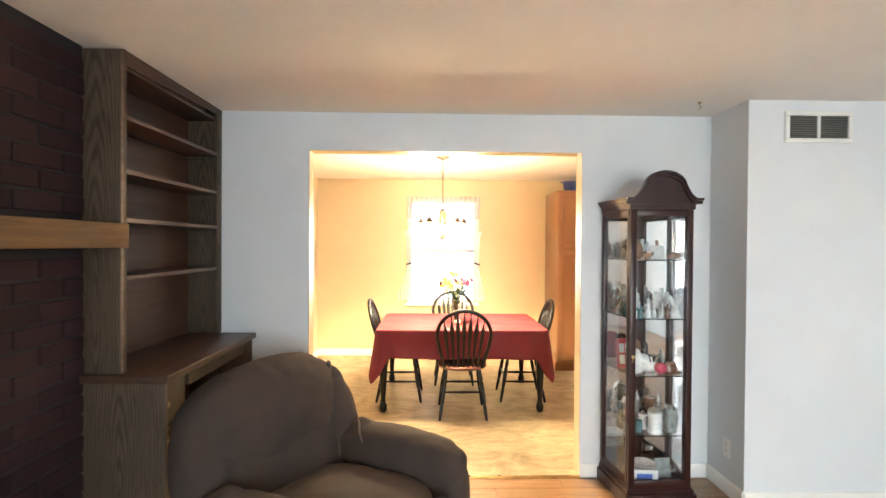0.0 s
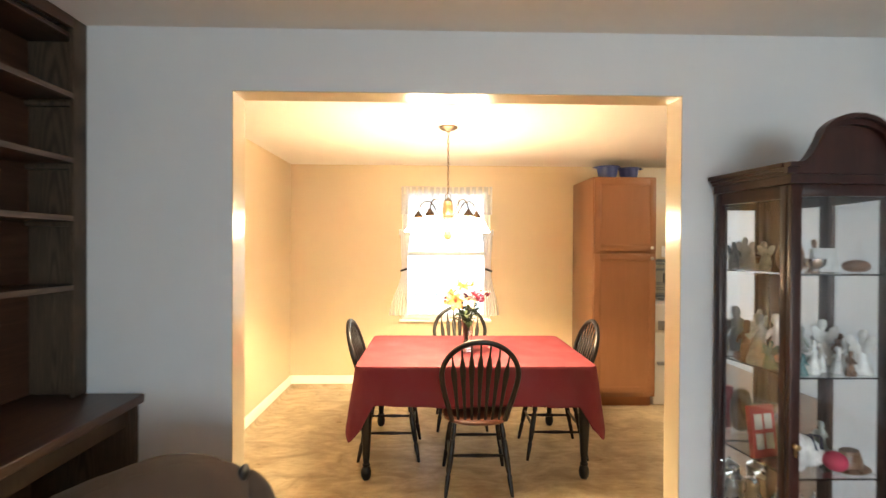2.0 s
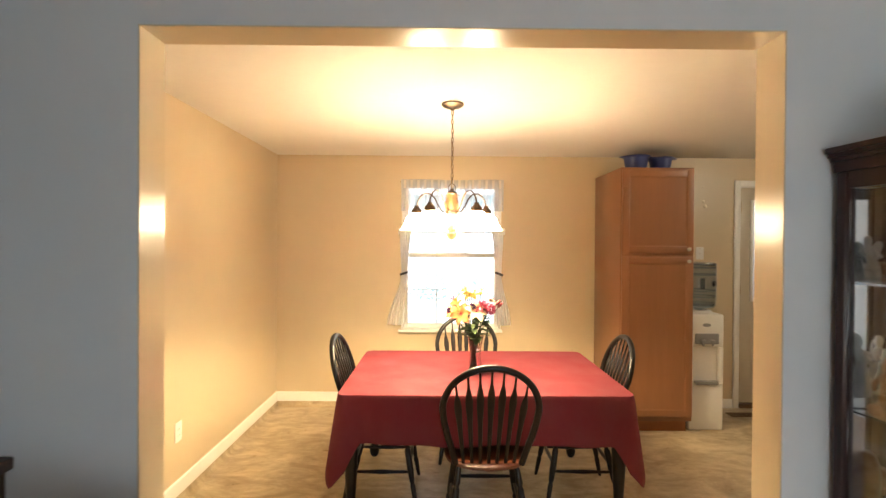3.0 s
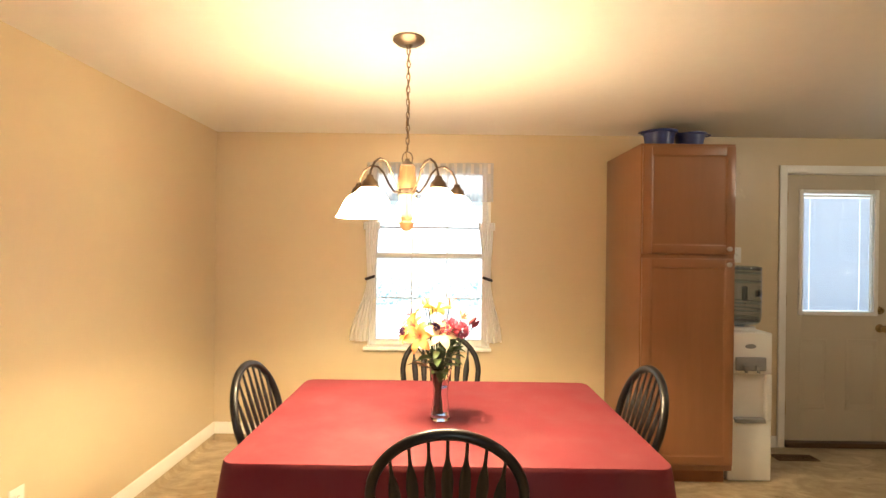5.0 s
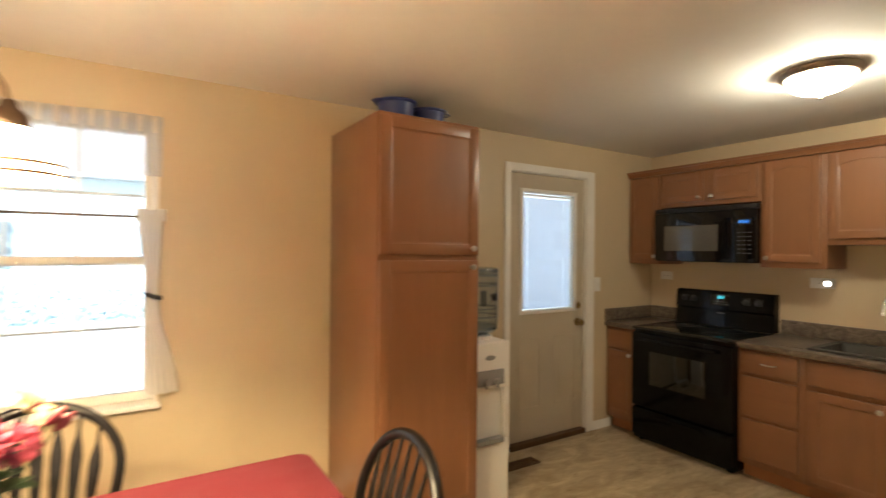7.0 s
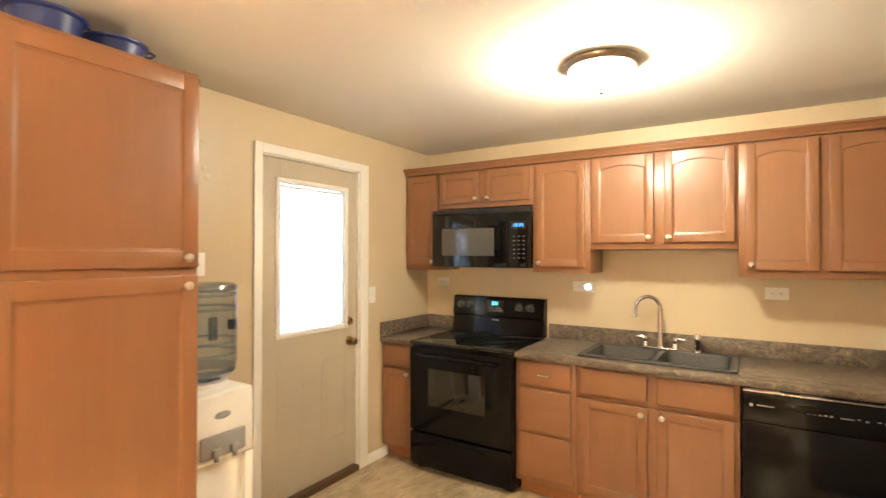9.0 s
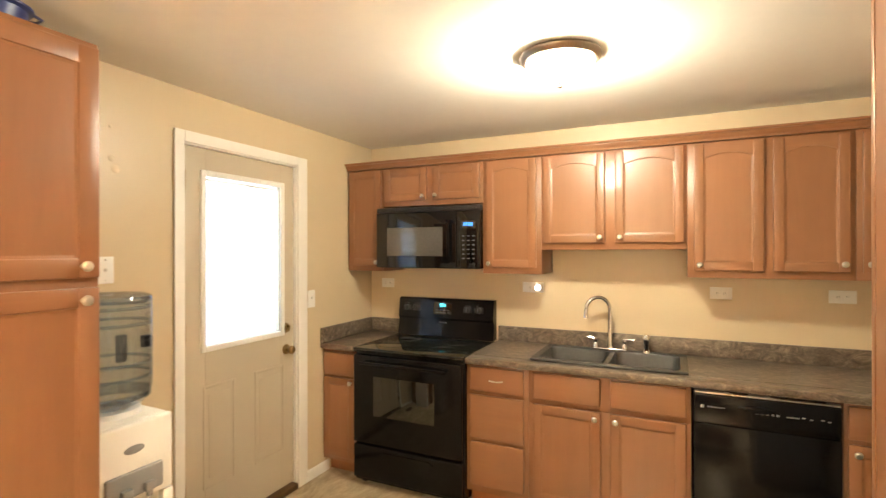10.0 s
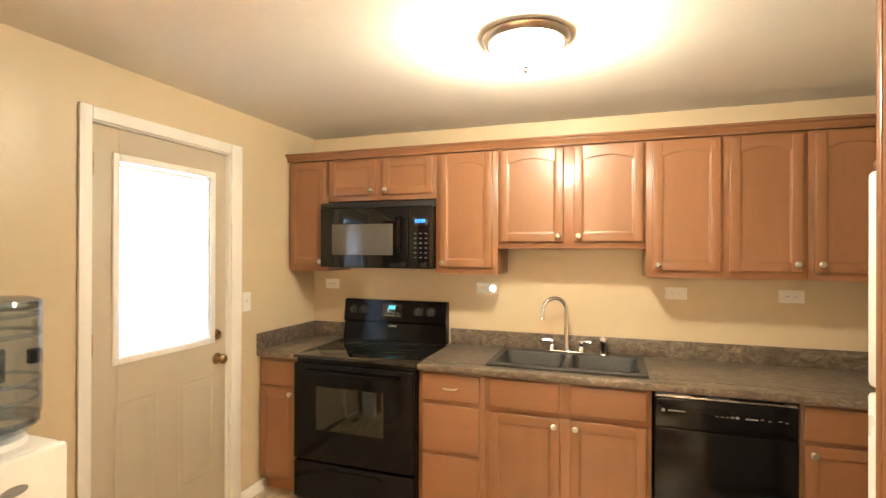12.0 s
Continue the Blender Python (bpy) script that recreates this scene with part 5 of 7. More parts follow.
# tubs on the pantry
for bx, by, sc, rz in ((2.140, 6.33, 1.0, 8), (2.365, 6.36, 0.93, -6)):
    t = thing("plastic_tub", "blue plastic tub on top of the pantry", "tub", bx, by, PZ + 0.001, rz, "blue tubs")
    part("bowl", moved(lathe([(0.0, 0.004), (0.078, 0.0), (0.082, 0.004), (0.103, 0.145), (0.118, 0.152), (0.119, 0.160), (0.104, 0.160), (0.099, 0.150), (0.078, 0.010), (0.0, 0.009)], 32), s=(sc, sc, sc * 0.84)), M_BLUE, t)
    for s in (-1, 1):
        part("handle", moved(tube([(0.112, -0.035, 0.152), (0.138, -0.022, 0.150), (0.138, 0.022, 0.150), (0.112, 0.035, 0.152)], 0.006, 8), rz=0 if s > 0 else 180, s=(sc, sc, sc * 0.84)), M_BLUE, t)

# ---- dining room ----
TX0, TX1, TY0, TY1, TZ = -0.090, 1.470, 4.620, 5.705, 0.752
table = thing("dining_table", "black-stained wooden dining table with turned legs", "table", (TX0 + TX1) / 2, (TY0 + TY1) / 2, 0)
part("tabletop", box(TX0 + 0.01, TX1 - 0.01, TY0 + 0.01, TY1 - 0.01, TZ - 0.028, TZ, 0.006, 3), M_BLACK_WOOD, table, fixed=True)
for ax0, ax1, ay0, ay1 in ((TX0 + 0.09, TX1 - 0.09, TY0 + 0.075, TY0 + 0.095), (TX0 + 0.09, TX1 - 0.09, TY1 - 0.095, TY1 - 0.075), (TX0 + 0.075, TX0 + 0.09, TY0 + 0.095, TY1 - 0.095), (TX1 - 0.09, TX1 - 0.075, TY0 + 0.095, TY1 - 0.095)):
    part("apron", box(ax0, ax1, ay0, ay1, TZ - 0.115, TZ - 0.0285, 0.002), M_BLACK_WOOD, table, fixed=True)
leg_prof = [(0.0, 0.0), (0.020, 0.0), (0.030, 0.018), (0.034, 0.045), (0.030, 0.072), (0.021, 0.088), (0.026, 0.094), (0.026, 0.102), (0.019, 0.108), (0.024, 0.16), (0.032, 0.30), (0.038, 0.42), (0.039, 0.47), (0.031, 0.50), (0.036, 0.508), (0.036, 0.52), (0.029, 0.53), (0.039, 0.56), (0.039, 0.575), (0.030, 0.59), (0.030, 0.60), (0.0, 0.60)]
for lx in (TX0 + 0.062, TX1 - 0.062):
    for ly in (TY0 + 0.062, TY1 - 0.062):
        part("leg", joined(moved(lathe(leg_prof, 20), lx, ly, 0), box(lx - 0.036, lx + 0.036, ly - 0.036, ly + 0.036, 0.60, TZ - 0.0285, 0.004)), M_BLACK_WOOD, table, fixed=True)


def tablecloth():
    bm = bmesh.new()
    a, b, r = (TX1 - TX0) / 2 + 0.004, (TY1 - TY0) / 2 + 0.004, 0.050
    cx, cy = (TX0 + TX1) / 2, (TY0 + TY1) / 2
    loop = []
    nside = {0: 44, 1: 60}

    def corner(px, py, a0):
        for k in range(11):
            ang = radians(a0 + 9 * k)
            loop.append((px + r * math.cos(ang), py + r * math.sin(ang), math.cos(ang), math.sin(ang)))
    corner(a - r, b - r, 0)
    for k in range(1, nside[1]):
        loop.append((a - r - (2 * a - 2 * r) * k / nside[1], b, 0, 1))
    corner(-a + r, b - r, 90)
    for k in range(1, nside[0]):
        loop.append((-a, b - r - (2 * b - 2 * r) * k / nside[0], -1, 0))
    corner(-a + r, -b + r, 180)
    for k in range(1, nside[1]):
        loop.append((-a + r + (2 * a - 2 * r) * k / nside[1], -b, 0, -1))
    corner(a - r, -b + r, 270)
    for k in range(1, nside[0]):
        loop.append((a, -b + r + (2 * b - 2 * r) * k / nside[0], 1, 0))
    n = len(loop)
    corners = [(a, b), (-a, b), (-a, -b), (a, -b)]
    rings = []
    z = TZ + 0.0025
    for s in (0.55, 0.8, 0.93, 0.985):
        rings.append([bm.verts.new((cx + x * s, cy + y * s, z + 0.0012 * noise.noise((x * 4 * s, y * 4 * s, 1.0)))) for x, y, _, _ in loop])
    steps = [(0.0, 0.0), (0.004, 0.10), (0.012, 0.25)]
    for q in range(1, 15):
        steps.append((0.012 + q * 0.988 / 14, 1))
    for d, _ in steps:
        ring = []
        for i, (x, y, nx, ny) in enumerate(loop):
            dc = min(math.hypot(x - px, y - py) for px, py in corners)
            c = math.exp(-(dc / 0.13) ** 2)
            drop = 0.252 + 0.215 * max(0.0, 1 - (max(0.0, dc - 0.0207) / 0.10) ** 0.75) + 0.006 * math.sin(i * 0.21)
            fold = 0.030 * math.exp(-((dc - 0.15) / 0.08) ** 2)
            wave = 0.010 * math.sin(x * 17 + 1.0) * math.sin(y * 15 + 0.4) + 0.006 * noise.noise((x * 5, y * 5, 3.0))
            out = 0.004 * min(1, d * 60) + d * (0.010 + 0.050 * c - fold + wave + 0.012)
            ring.append(bm.verts.new((cx + x + nx * out, cy + y + ny * out, z - drop * d - (0.002 if d else 0))))
        rings.append(ring)
    for p, q in zip(rings, rings[1:]):
        for i in range(n):
            bm.faces.new((p[i], q[i], q[(i + 1) % n], p[(i + 1) % n]))
    bm.faces.new(rings[0])
    bmesh.ops.recalc_face_normals(bm, faces=bm.faces)
    return bm


cloth = single("tablecloth", tablecloth(), M_CLOTH, "plain red cotton tablecloth draped over the dining table", "tablecloth", angle=60)
so = cloth.modifiers.new("thickness", "SOLIDIFY")
so.thickness, so.offset = 0.0018, -1.0


def dining_chair():
    """Arrow-back hoop chair; it faces +y, its seat centred on the origin."""
    t = thing("dining_chair", "black hoop-back wooden chair with a red-brown seat", "chair", 0, 0, 0, 0, "chairs round the table")
    bm = bmesh.new()
    seg, rows = 40, []
    for k, (f, dz) in enumerate(((0.0, -0.012), (0.45, -0.010), (0.75, -0.003), (0.93, 0.004), (1.0, -0.004), (0.985, -0.020), (0.90, -0.030))):
        row = []
        for i in range(seg):
            a = 2 * math.pi * i / seg
            rx, ry = 0.222, 0.212
            w = 1 + 0.06 * math.sin(a)
            px = rx * w * math.copysign(abs(math.cos(a)) ** 0.8, math.cos(a))
            py = ry * math.copysign(abs(math.sin(a)) ** 0.8, math.sin(a))
            row.append(bm.verts.new((px * f, py * f, 0.455 + dz)) if f else None)
        rows.append(row)
    top = bm.verts.new((0, 0, 0.455 - 0.012))
    for i in range(seg):
        j = (i + 1) % seg
        bm.faces.new((top, rows[1][i], rows[1][j]))
        for p, q in zip(rows[1:], rows[2:]):
            bm.faces.new((p[i], q[i], q[j], p[j]))
    bm.faces.new(rows[-1][::-1])
    bmesh.ops.recalc_face_normals(bm, faces=bm.faces)
    part("seat", bm, M_SEAT, t, "red-brown saddle seat", angle=50)
    tilt = 0.30

    def back(u, h):
        return (u, -0.165 - tilt * h, 0.452 + h)
    hoop = []
    for k in range(41):
        a = math.pi * k / 40
        h = 0.30 + 0.215 * math.sin(a)
        hoop.append((0.232 * math.cos(a), h))
    pts = [(0.165, 0.0), (0.185, 0.08), (0.208, 0.16), (0.225, 0.24)] + hoop + [(-0.225, 0.24), (-0.208, 0.16), (-0.185, 0.08), (-0.165, 0.0)]
    part("hoop", tube([back(u, h) for u, h in pts], 0.0165, 12), M_BLACK_WOOD, t)
    for i in range(7):
        f = (i - 3) / 3.0
        u0, u1 = 0.125 * f, 0.172 * f
        ht = 0.30 + 0.215 * math.sqrt(max(0.0, 1 - (u1 / 0.232) ** 2)) - 0.004
        prof = [(0.0, 0.0085), (0.2, 0.0100), (0.45, 0.0125), (0.60, 0.0165), (0.70, 0.0185), (0.78, 0.0145), (0.85, 0.0070), (0.90, 0.0055), (1.0, 0.0055)]
        path = [back(u0 + (u1 - u0) * s, ht * s) for s, _ in prof]
        part("spindle", paddle(path, [w for _, w in prof], 0.0065), M_BLACK_WOOD, t)
    legs = {}
    for sx in (-1, 1):
        for sy, ex, ey in ((-1, 0.205, -0.225), (1, 0.205, 0.205)):
            a, b = Vector((sx * 0.145, sy * 0.13, 0.435)), Vector((sx * ex, ey, 0.0))
            prof = [(0.0, 0.012), (0.12, 0.015), (0.2, 0.018), (0.24, 0.012), (0.27, 0.018), (0.5, 0.019), (0.66, 0.016), (0.70, 0.011), (0.73, 0.016), (0.9, 0.013), (1.0, 0.010)]
            legs[sx, sy] = (a, b)
            part("leg", tube([a.lerp(b, s) for s, _ in prof], [w for _, w in prof], 12), M_BLACK_WOOD, t)

    def on(sx, sy, s):
        a, b = legs[sx, sy]
        return a.lerp(b, s)
    for sx in (-1, 1):
        p, q = on(sx, -1, 0.55), on(sx, 1, 0.55)
        part("stretcher", tube([p, p.lerp(q, 0.3), p.lerp(q, 0.5), p.lerp(q, 0.7), q], [0.008, 0.010, 0.013, 0.010, 0.008], 8), M_BLACK_WOOD, t)
    for sy, s in ((-1, 0.46), (1, 0.46)):
        p, q = on(-1, sy, s), on(1, sy, s)
        part("stretcher", tube([p, p.lerp(q, 0.3), p.lerp(q, 0.5), p.lerp(q, 0.7), q], [0.008, 0.010, 0.012, 0.010, 0.008], 8), M_BLACK_WOOD, t)
    return t


chair = dining_chair()
chair.matrix_basis = pose(0.690, 4.665, 0, 0, 0, 0)
copy_thing(chair, pose(0.655, 5.700, 0, 0, 0, 180))
copy_thing(chair, pose(0.105, 5.140, 0, 0, 0, -90))
copy_thing(chair, pose(1.296, 5.150, 0, 0, 0, 88.5))

# chandelier
ch = thing("chandelier", "lit five-arm bronze chandelier with glass bell shades", "chandelier", CHANDELIER[0], CHANDELIER[1], CEIL)
part("canopy", lathe([(0.0, -0.001), (0.066, -0.001), (0.068, -0.010), (0.050, -0.024), (0.018, -0.030), (0.008, -0.042), (0.0, -0.042)], 32), M_PEWTER, ch)
TOPZ = 1.850 - CEIL
part("loop", moved(tube([(0.022 * math.cos(a), 0, 0.030 * math.sin(a)) for a in [2 * math.pi * i / 20 for i in range(20)]], 0.0028, 6, True), 0, 0, TOPZ + 0.03), M_PEWTER, ch)
zz, i = -0.055, 0
while zz > TOPZ + 0.075:
    part("chain_link", moved(tube([(0.0075 * math.cos(a), 0, 0.017 * math.sin(a)) for a in [2 * math.pi * k / 12 for k in range(12)]], 0.0021, 6, True), 0, 0, zz, 0, 0, 90 * (i % 2) + 20), M_PEWTER, ch)
    zz -= 0.027
    i += 1
part("cord", tube([(0.006 * math.cos(k), 0.006 * math.sin(k), -0.04 - k * (abs(TOPZ) - 0.06) / 24) for k in range(25)], 0.0022, 6), M_BRASS, ch)
M_LIGHT_WOOD = timber("honey_turned_wood", (0.19, 0.092, 0.040), (0.33, 0.18, 0.085), 0.35, (9, 9, 1), 3, 0.08, 0.2)
B = 1.578 - CEIL
part("body", lathe([(0.0, 0.036 + B), (0.024, 0.038 + B), (0.030, 0.055 + B), (0.027, 0.065 + B), (0.033, 0.12 + B), (0.040, 0.19 + B), (0.040, 0.225 + B), (0.036, 0.232 + B), (0.034, 0.265 + B), (0.026, 0.274 + B), (0.0, 0.276 + B)], 28), M_LIGHT_WOOD, ch, "honey-coloured turned wooden body")
part("finial", lathe([(0.0, B - 0.006), (0.014, B - 0.002), (0.026, 0.010 + B), (0.030, 0.024 + B), (0.036, 0.030 + B), (0.036, 0.036 + B), (0.0, 0.040 + B)], 28), M_LIGHT_WOOD, ch)
part("cap", lathe([(0.030, 0.266 + B), (0.033, 0.272 + B), (0.024, 0.284 + B), (0.012, 0.292 + B), (0.009, 0.302 + B), (0.0, 0.304 + B)], 24), M_PEWTER, ch)
part("hub", lathe([(0.034, 0.150 + B), (0.045, 0.155 + B), (0.045, 0.170 + B), (0.036, 0.175 + B)], 24), M_PEWTER, ch)
for a in ARM_ANGLES:
    ca, sa = math.cos(radians(a)), math.sin(radians(a))
    R = 0.225
    path = [(0.042, 0.16), (0.060, 0.165), (0.085, 0.200), (0.107, 0.245), (0.135, 0.274), (0.170, 0.278), (0.200, 0.260), (0.218, 0.230), (0.225, 0.200)]
    arm = part("arm", tube([(r * ca, r * sa, h + B) for r, h in path], 0.0046, 10), M_BRONZE, ch)
    part("socket_cup", moved(lathe([(0.0, 0.205), (0.012, 0.205), (0.016, 0.192), (0.030, 0.178), (0.034, 0.160), (0.030, 0.150), (0.0, 0.150)], 20), R * ca, R * sa, B), M_BRONZE, arm)
    sh = part("shade", moved(lathe([(0.028, 0.158), (0.041, 0.151), (0.056, 0.135), (0.069, 0.112), (0.081, 0.086), (0.092, 0.066), (0.100, 0.057), (0.097, 0.054), (0.078, 0.082), (0.066, 0.110), (0.053, 0.131), (0.039, 0.146), (0.026, 0.153)], 32), R * ca, R * sa, B), M_SHADE, arm, "glowing frosted glass bell shade")
    for rr, rz_ in ((0.0855, 0.086), (0.0945, 0.066)):
        part("shade_rim", moved(tube([(rr * math.cos(k), rr * math.sin(k), rz_) for k in [2 * math.pi * i / 36 for i in range(36)]], 0.0034, 6, True), R * ca, R * sa, B), M_VENT, sh, "dark metal band")
    part("bulb", moved(lathe([(0.0, 0.072), (0.018, 0.076), (0.026, 0.092), (0.024, 0.112), (0.013, 0.135), (0.013, 0.15)], 16), R * ca, R * sa, B), M_BULB, arm, "glowing bulb")

# vase of flowers
VX, VY, VZ = 0.662, 5.085, TZ + 0.0045
vase = thing("flower_vase", "clear glass vase of water on the red tablecloth", "vase", VX, VY, VZ)
part("glass", lathe([(0.0, 0.0), (0.040, 0.0), (0.043, 0.006), (0.037, 0.06), (0.032, 0.10), (0.035, 0.15), (0.046, 0.205), (0.050, 0.225), (0.0475, 0.226), (0.043, 0.205), (0.032, 0.15), (0.029, 0.10), (0.034, 0.06), (0.037, 0.022), (0.0, 0.020)], 36), M_GLASS, vase)
part("water", lathe([(0.0, 0.0215), (0.0355, 0.0235), (0.0325, 0.06), (0.0275, 0.10), (0.030, 0.14), (0.0, 0.14)], 28), M_WATER, vase)
M_STEM = surface("dark_green_stems", (0.035, 0.060, 0.022), 0.6, var=0.3, scale=20)
M_LEAFY = surface("green_leaves", (0.055, 0.105, 0.030), 0.5, var=0.3, scale=25)
M_PETAL_Y = sheer("pale_yellow_petals", (0.74, 0.55, 0.18), 0.22)
M_PETAL_W = sheer("cream_petals", (0.82, 0.66, 0.42), 0.22)
M_PETAL_O = sheer("peach_orange_petals", (0.74, 0.22, 0.07), 0.2)
M_PETAL_P = sheer("deep_pink_petals", (0.50, 0.085, 0.14), 0.2)
M_PETAL_V = surface("purple_petals", (0.07, 0.012, 0.07), 0.6)
M_BUD = surface("dark_red_buds", (0.22, 0.03, 0.04), 0.6)
bq = thing("flower_bouquet", "bouquet of lilies and pink carnations in a glass vase", "flowers", VX - 0.012, VY, VZ + 0.03)
frng = random.Random(7)


def petal(length, width, curl, lift, cup=0.3):
    bm = bmesh.new()
    rows = []
    for k in range(9):
        s = k / 8
        w = width * (math.sin(math.pi * min(1.0, s * 0.9 + 0.08)) ** 0.8) * (1 if k < 8 else 0.15)
        r = length * s * (1 - 0.15 * curl * s)
        z = lift * length * s - curl * length * s ** 2.5
        rows.append([bm.verts.new((r, w * q, z + cup * abs(q) * w)) for q in (-1, -0.5, 0, 0.5, 1)])
    for p, q in zip(rows, rows[1:]):
        for i in range(4):
            bm.faces.new((p[i], p[i + 1], q[i + 1], q[i]))
    return bm


def aim(bm, place, axis):
    q = Vector((0, 0, 1)).rotation_difference(Vector(axis).normalized())
    bm.transform(Matrix.Translation(place) @ q.to_matrix().to_4x4())
    return bm


def lily(place, axis, size, mat, tint=None):
    ps = []
    size *= 0.9
    for i in range(6):
        ps.append(moved(petal(size, size * (0.26 if i % 2 else 0.20), 0.55, 0.75), rz=60 * i + frng.uniform(-6, 6)))
    f = part("lily", aim(joined(*ps), place, axis), mat, bq, tint or "open lily", angle=70)
    for i in range(6):
        part("stamen", aim(tube([(0, 0, 0), (0.006 * math.cos(i), 0.006 * math.sin(i), size * 0.4), (0.018 * math.cos(i), 0.018 * math.sin(i), size * 0.62)], 0.0014, 5), place, axis), M_BUD, f)


def carnation(place, axis, size, mat):
    ps = []
    for i in range(70):
        up = 1 - 1.12 * (i + 0.5) / 70
        a, side = i * 2.39996, math.sqrt(max(0.0, 1 - up * up))
        d = Vector((side * math.cos(a), side * math.sin(a), up + 0.15)).normalized()
        one = moved(petal(size * 0.50, size * 0.17, -0.25, 0.0, 0.5), 0, 0, 0, frng.uniform(0, 360))
        one.transform(Vector((1, 0, 0)).rotation_difference(d).to_matrix().to_4x4())
        ps.append(moved(one, *(d * size * 0.42 * frng.uniform(0.85, 1.1))))
    part("carnation", aim(joined(*ps), place, axis), mat, bq, "ruffled bloom", angle=70)


def stem(to, w=0.0025):
    a = math.atan2(to[1], to[0])
    part("stem", tube([(-0.018 * math.cos(a), -0.018 * math.sin(a), 0.0), (0.004 * math.cos(a), 0.004 * math.sin(a), 0.10), (0.022 * math.cos(a), 0.022 * math.sin(a), 0.19), (to[0] * 0.6, to[1] * 0.6, 0.19 + (to[2] - 0.19) * 0.55), tuple(to)], w, 6), M_STEM, bq)


def leaf(place, axis, length, width=None):
    bm = petal(length, width or length * 0.20, 0.35, 0.2)
    d = Vector(axis).normalized()
    rz = math.degrees(math.atan2(d.y, d.x))
    part("leaf", moved(bm, *place, frng.uniform(-25, 25), -math.degrees(math.asin(d.z)), rz), M_LEAFY, bq, angle=70)


for place, axis, size, mat in (
        ((-0.075, -0.075, 0.335), (-0.3, -0.85, 0.35), 0.095, M_PETAL_O), ((-0.100, -0.02, 0.375), (-0.7, -0.5, 0.5), 0.080, M_PETAL_O),
        ((0.005, -0.085, 0.352), (0.25, -0.8, 0.45), 0.095, M_PETAL_W), ((-0.045, -0.01, 0.455), (-0.1, -0.15, 1.0), 0.105, M_PETAL_Y),
        ((0.045, 0.02, 0.450), (0.2, -0.2, 0.9), 0.095, M_PETAL_Y), ((-0.105, 0.04, 0.400), (-0.7, 0.1, 0.7), 0.085, M_PETAL_Y),
        ((0.100, 0.03, 0.405), (0.7, -0.1, 0.7), 0.075, M_PETAL_W), ((-0.01, 0.09, 0.425), (0.0, 0.6, 0.8), 0.09, M_PETAL_Y),
        ((-0.135, -0.04, 0.345), (-0.9, -0.3, 0.2), 0.07, M_PETAL_Y)):
    stem(place)
    lily(place, axis, size * 0.93, mat)
for place, axis, size, mat in (((0.052, -0.065, 0.375), (0.25, -0.8, 0.5), 0.052, M_PETAL_P), ((0.095, -0.040, 0.365), (0.6, -0.7, 0.4), 0.042, M_PETAL_P), ((-0.012, -0.090, 0.385), (0.0, -0.8, 0.6), 0.026, M_PETAL_V), ((-0.150, -0.05, 0.36), (-0.7, -0.6, 0.3), 0.020, M_PETAL_V)):
    stem(place)
    carnation(place, axis, size, mat)
for place in ((0.145, -0.02, 0.400), (0.158, -0.01, 0.385), (-0.03, 0.02, 0.47), (-0.062, -0.02, 0.475)):
    stem(place, 0.002)
    part("bud", aim(lathe([(0.0, -0.02), (0.009, -0.008), (0.011, 0.006), (0.005, 0.024), (0.0, 0.028)], 12), place, (place[0], place[1], 0.15)), M_BUD if place[0] > 0 else M_PETAL_Y, bq, "closed bud")
for i in range(34):
    a, r = frng.uniform(0, 6.28), frng.uniform(0.004, 0.022)
    part("stem", tube([(r * math.cos(a), r * math.sin(a), -0.004), (0.6 * r * math.cos(a + 0.6), 0.6 * r * math.sin(a + 0.6), 0.08), (1.3 * r * math.cos(a + 1), 1.3 * r * math.sin(a + 1), 0.20), (2.2 * r * math.cos(a + 1), 2.2 * r * math.sin(a + 1), 0.27)], 0.0033, 6), M_STEM, bq)
for i in range(64):
    a = frng.uniform(0, 6.28)
    r, z = frng.uniform(0.02, 0.095), frng.uniform(0.175, 0.37)
    leaf((r * math.cos(a) * 0.6, r * math.sin(a) * 0.6, z), (math.cos(a), math.sin(a), frng.uniform(-0.25, 0.8)), frng.uniform(0.05, 0.10))

# ---- living room ----
YS = 2.379
# front edge strips in a paler oak than the shelves
M_OAK_EDGE = timber("paler_oak_edge", (0.10, 0.062, 0.040), (0.19, 0.125, 0.085), 0.5, (10, 0.8, 10), 4, 0.1)
bc = thing("bookcase", "empty dark oak built-in bookcase with open shelves", "bookcase", -1.06, 2.9, 0.95)
XF, XBK = -0.952, -1.168
part("end_panel", box(XBK, XF, YS, YS + 0.022, 0.951, 2.376, 0.002), M_OAK, bc, fixed=True)
part("end_panel", box(XBK, XF - 0.02, 3.392, 3.414, 0.951, 2.383, 0.002), M_OAK, bc, fixed=True)
part("stile", box(XF - 0.018, XF, 3.345, 3.414, 0.951, 2.383, 0.002), M_OAK, bc, fixed=True)
part("stile", box(XF - 0.018, XF + 0.001, YS + 0.0221, YS + 0.045, 0.951, 2.330, 0.002), M_OAK, bc, fixed=True)
part("edging", box(XF + 0.0012, XF + 0.003, YS + 0.001, YS + 0.020, 0.951, 2.330, 0), M_OAK_EDGE, bc, "paler front edge", fixed=True)
part("back_panel", box(XBK, XBK + 0.010, YS + 0.022, 3.392, 0.951, 2.383, 0), M_OAK_H, bc, fixed=True)
part("top_panel", box(XBK + 0.01, XF - 0.018, YS + 0.022, 3.392, 2.310, 2.328, 0.002), M_OAK_H, bc, fixed=True)
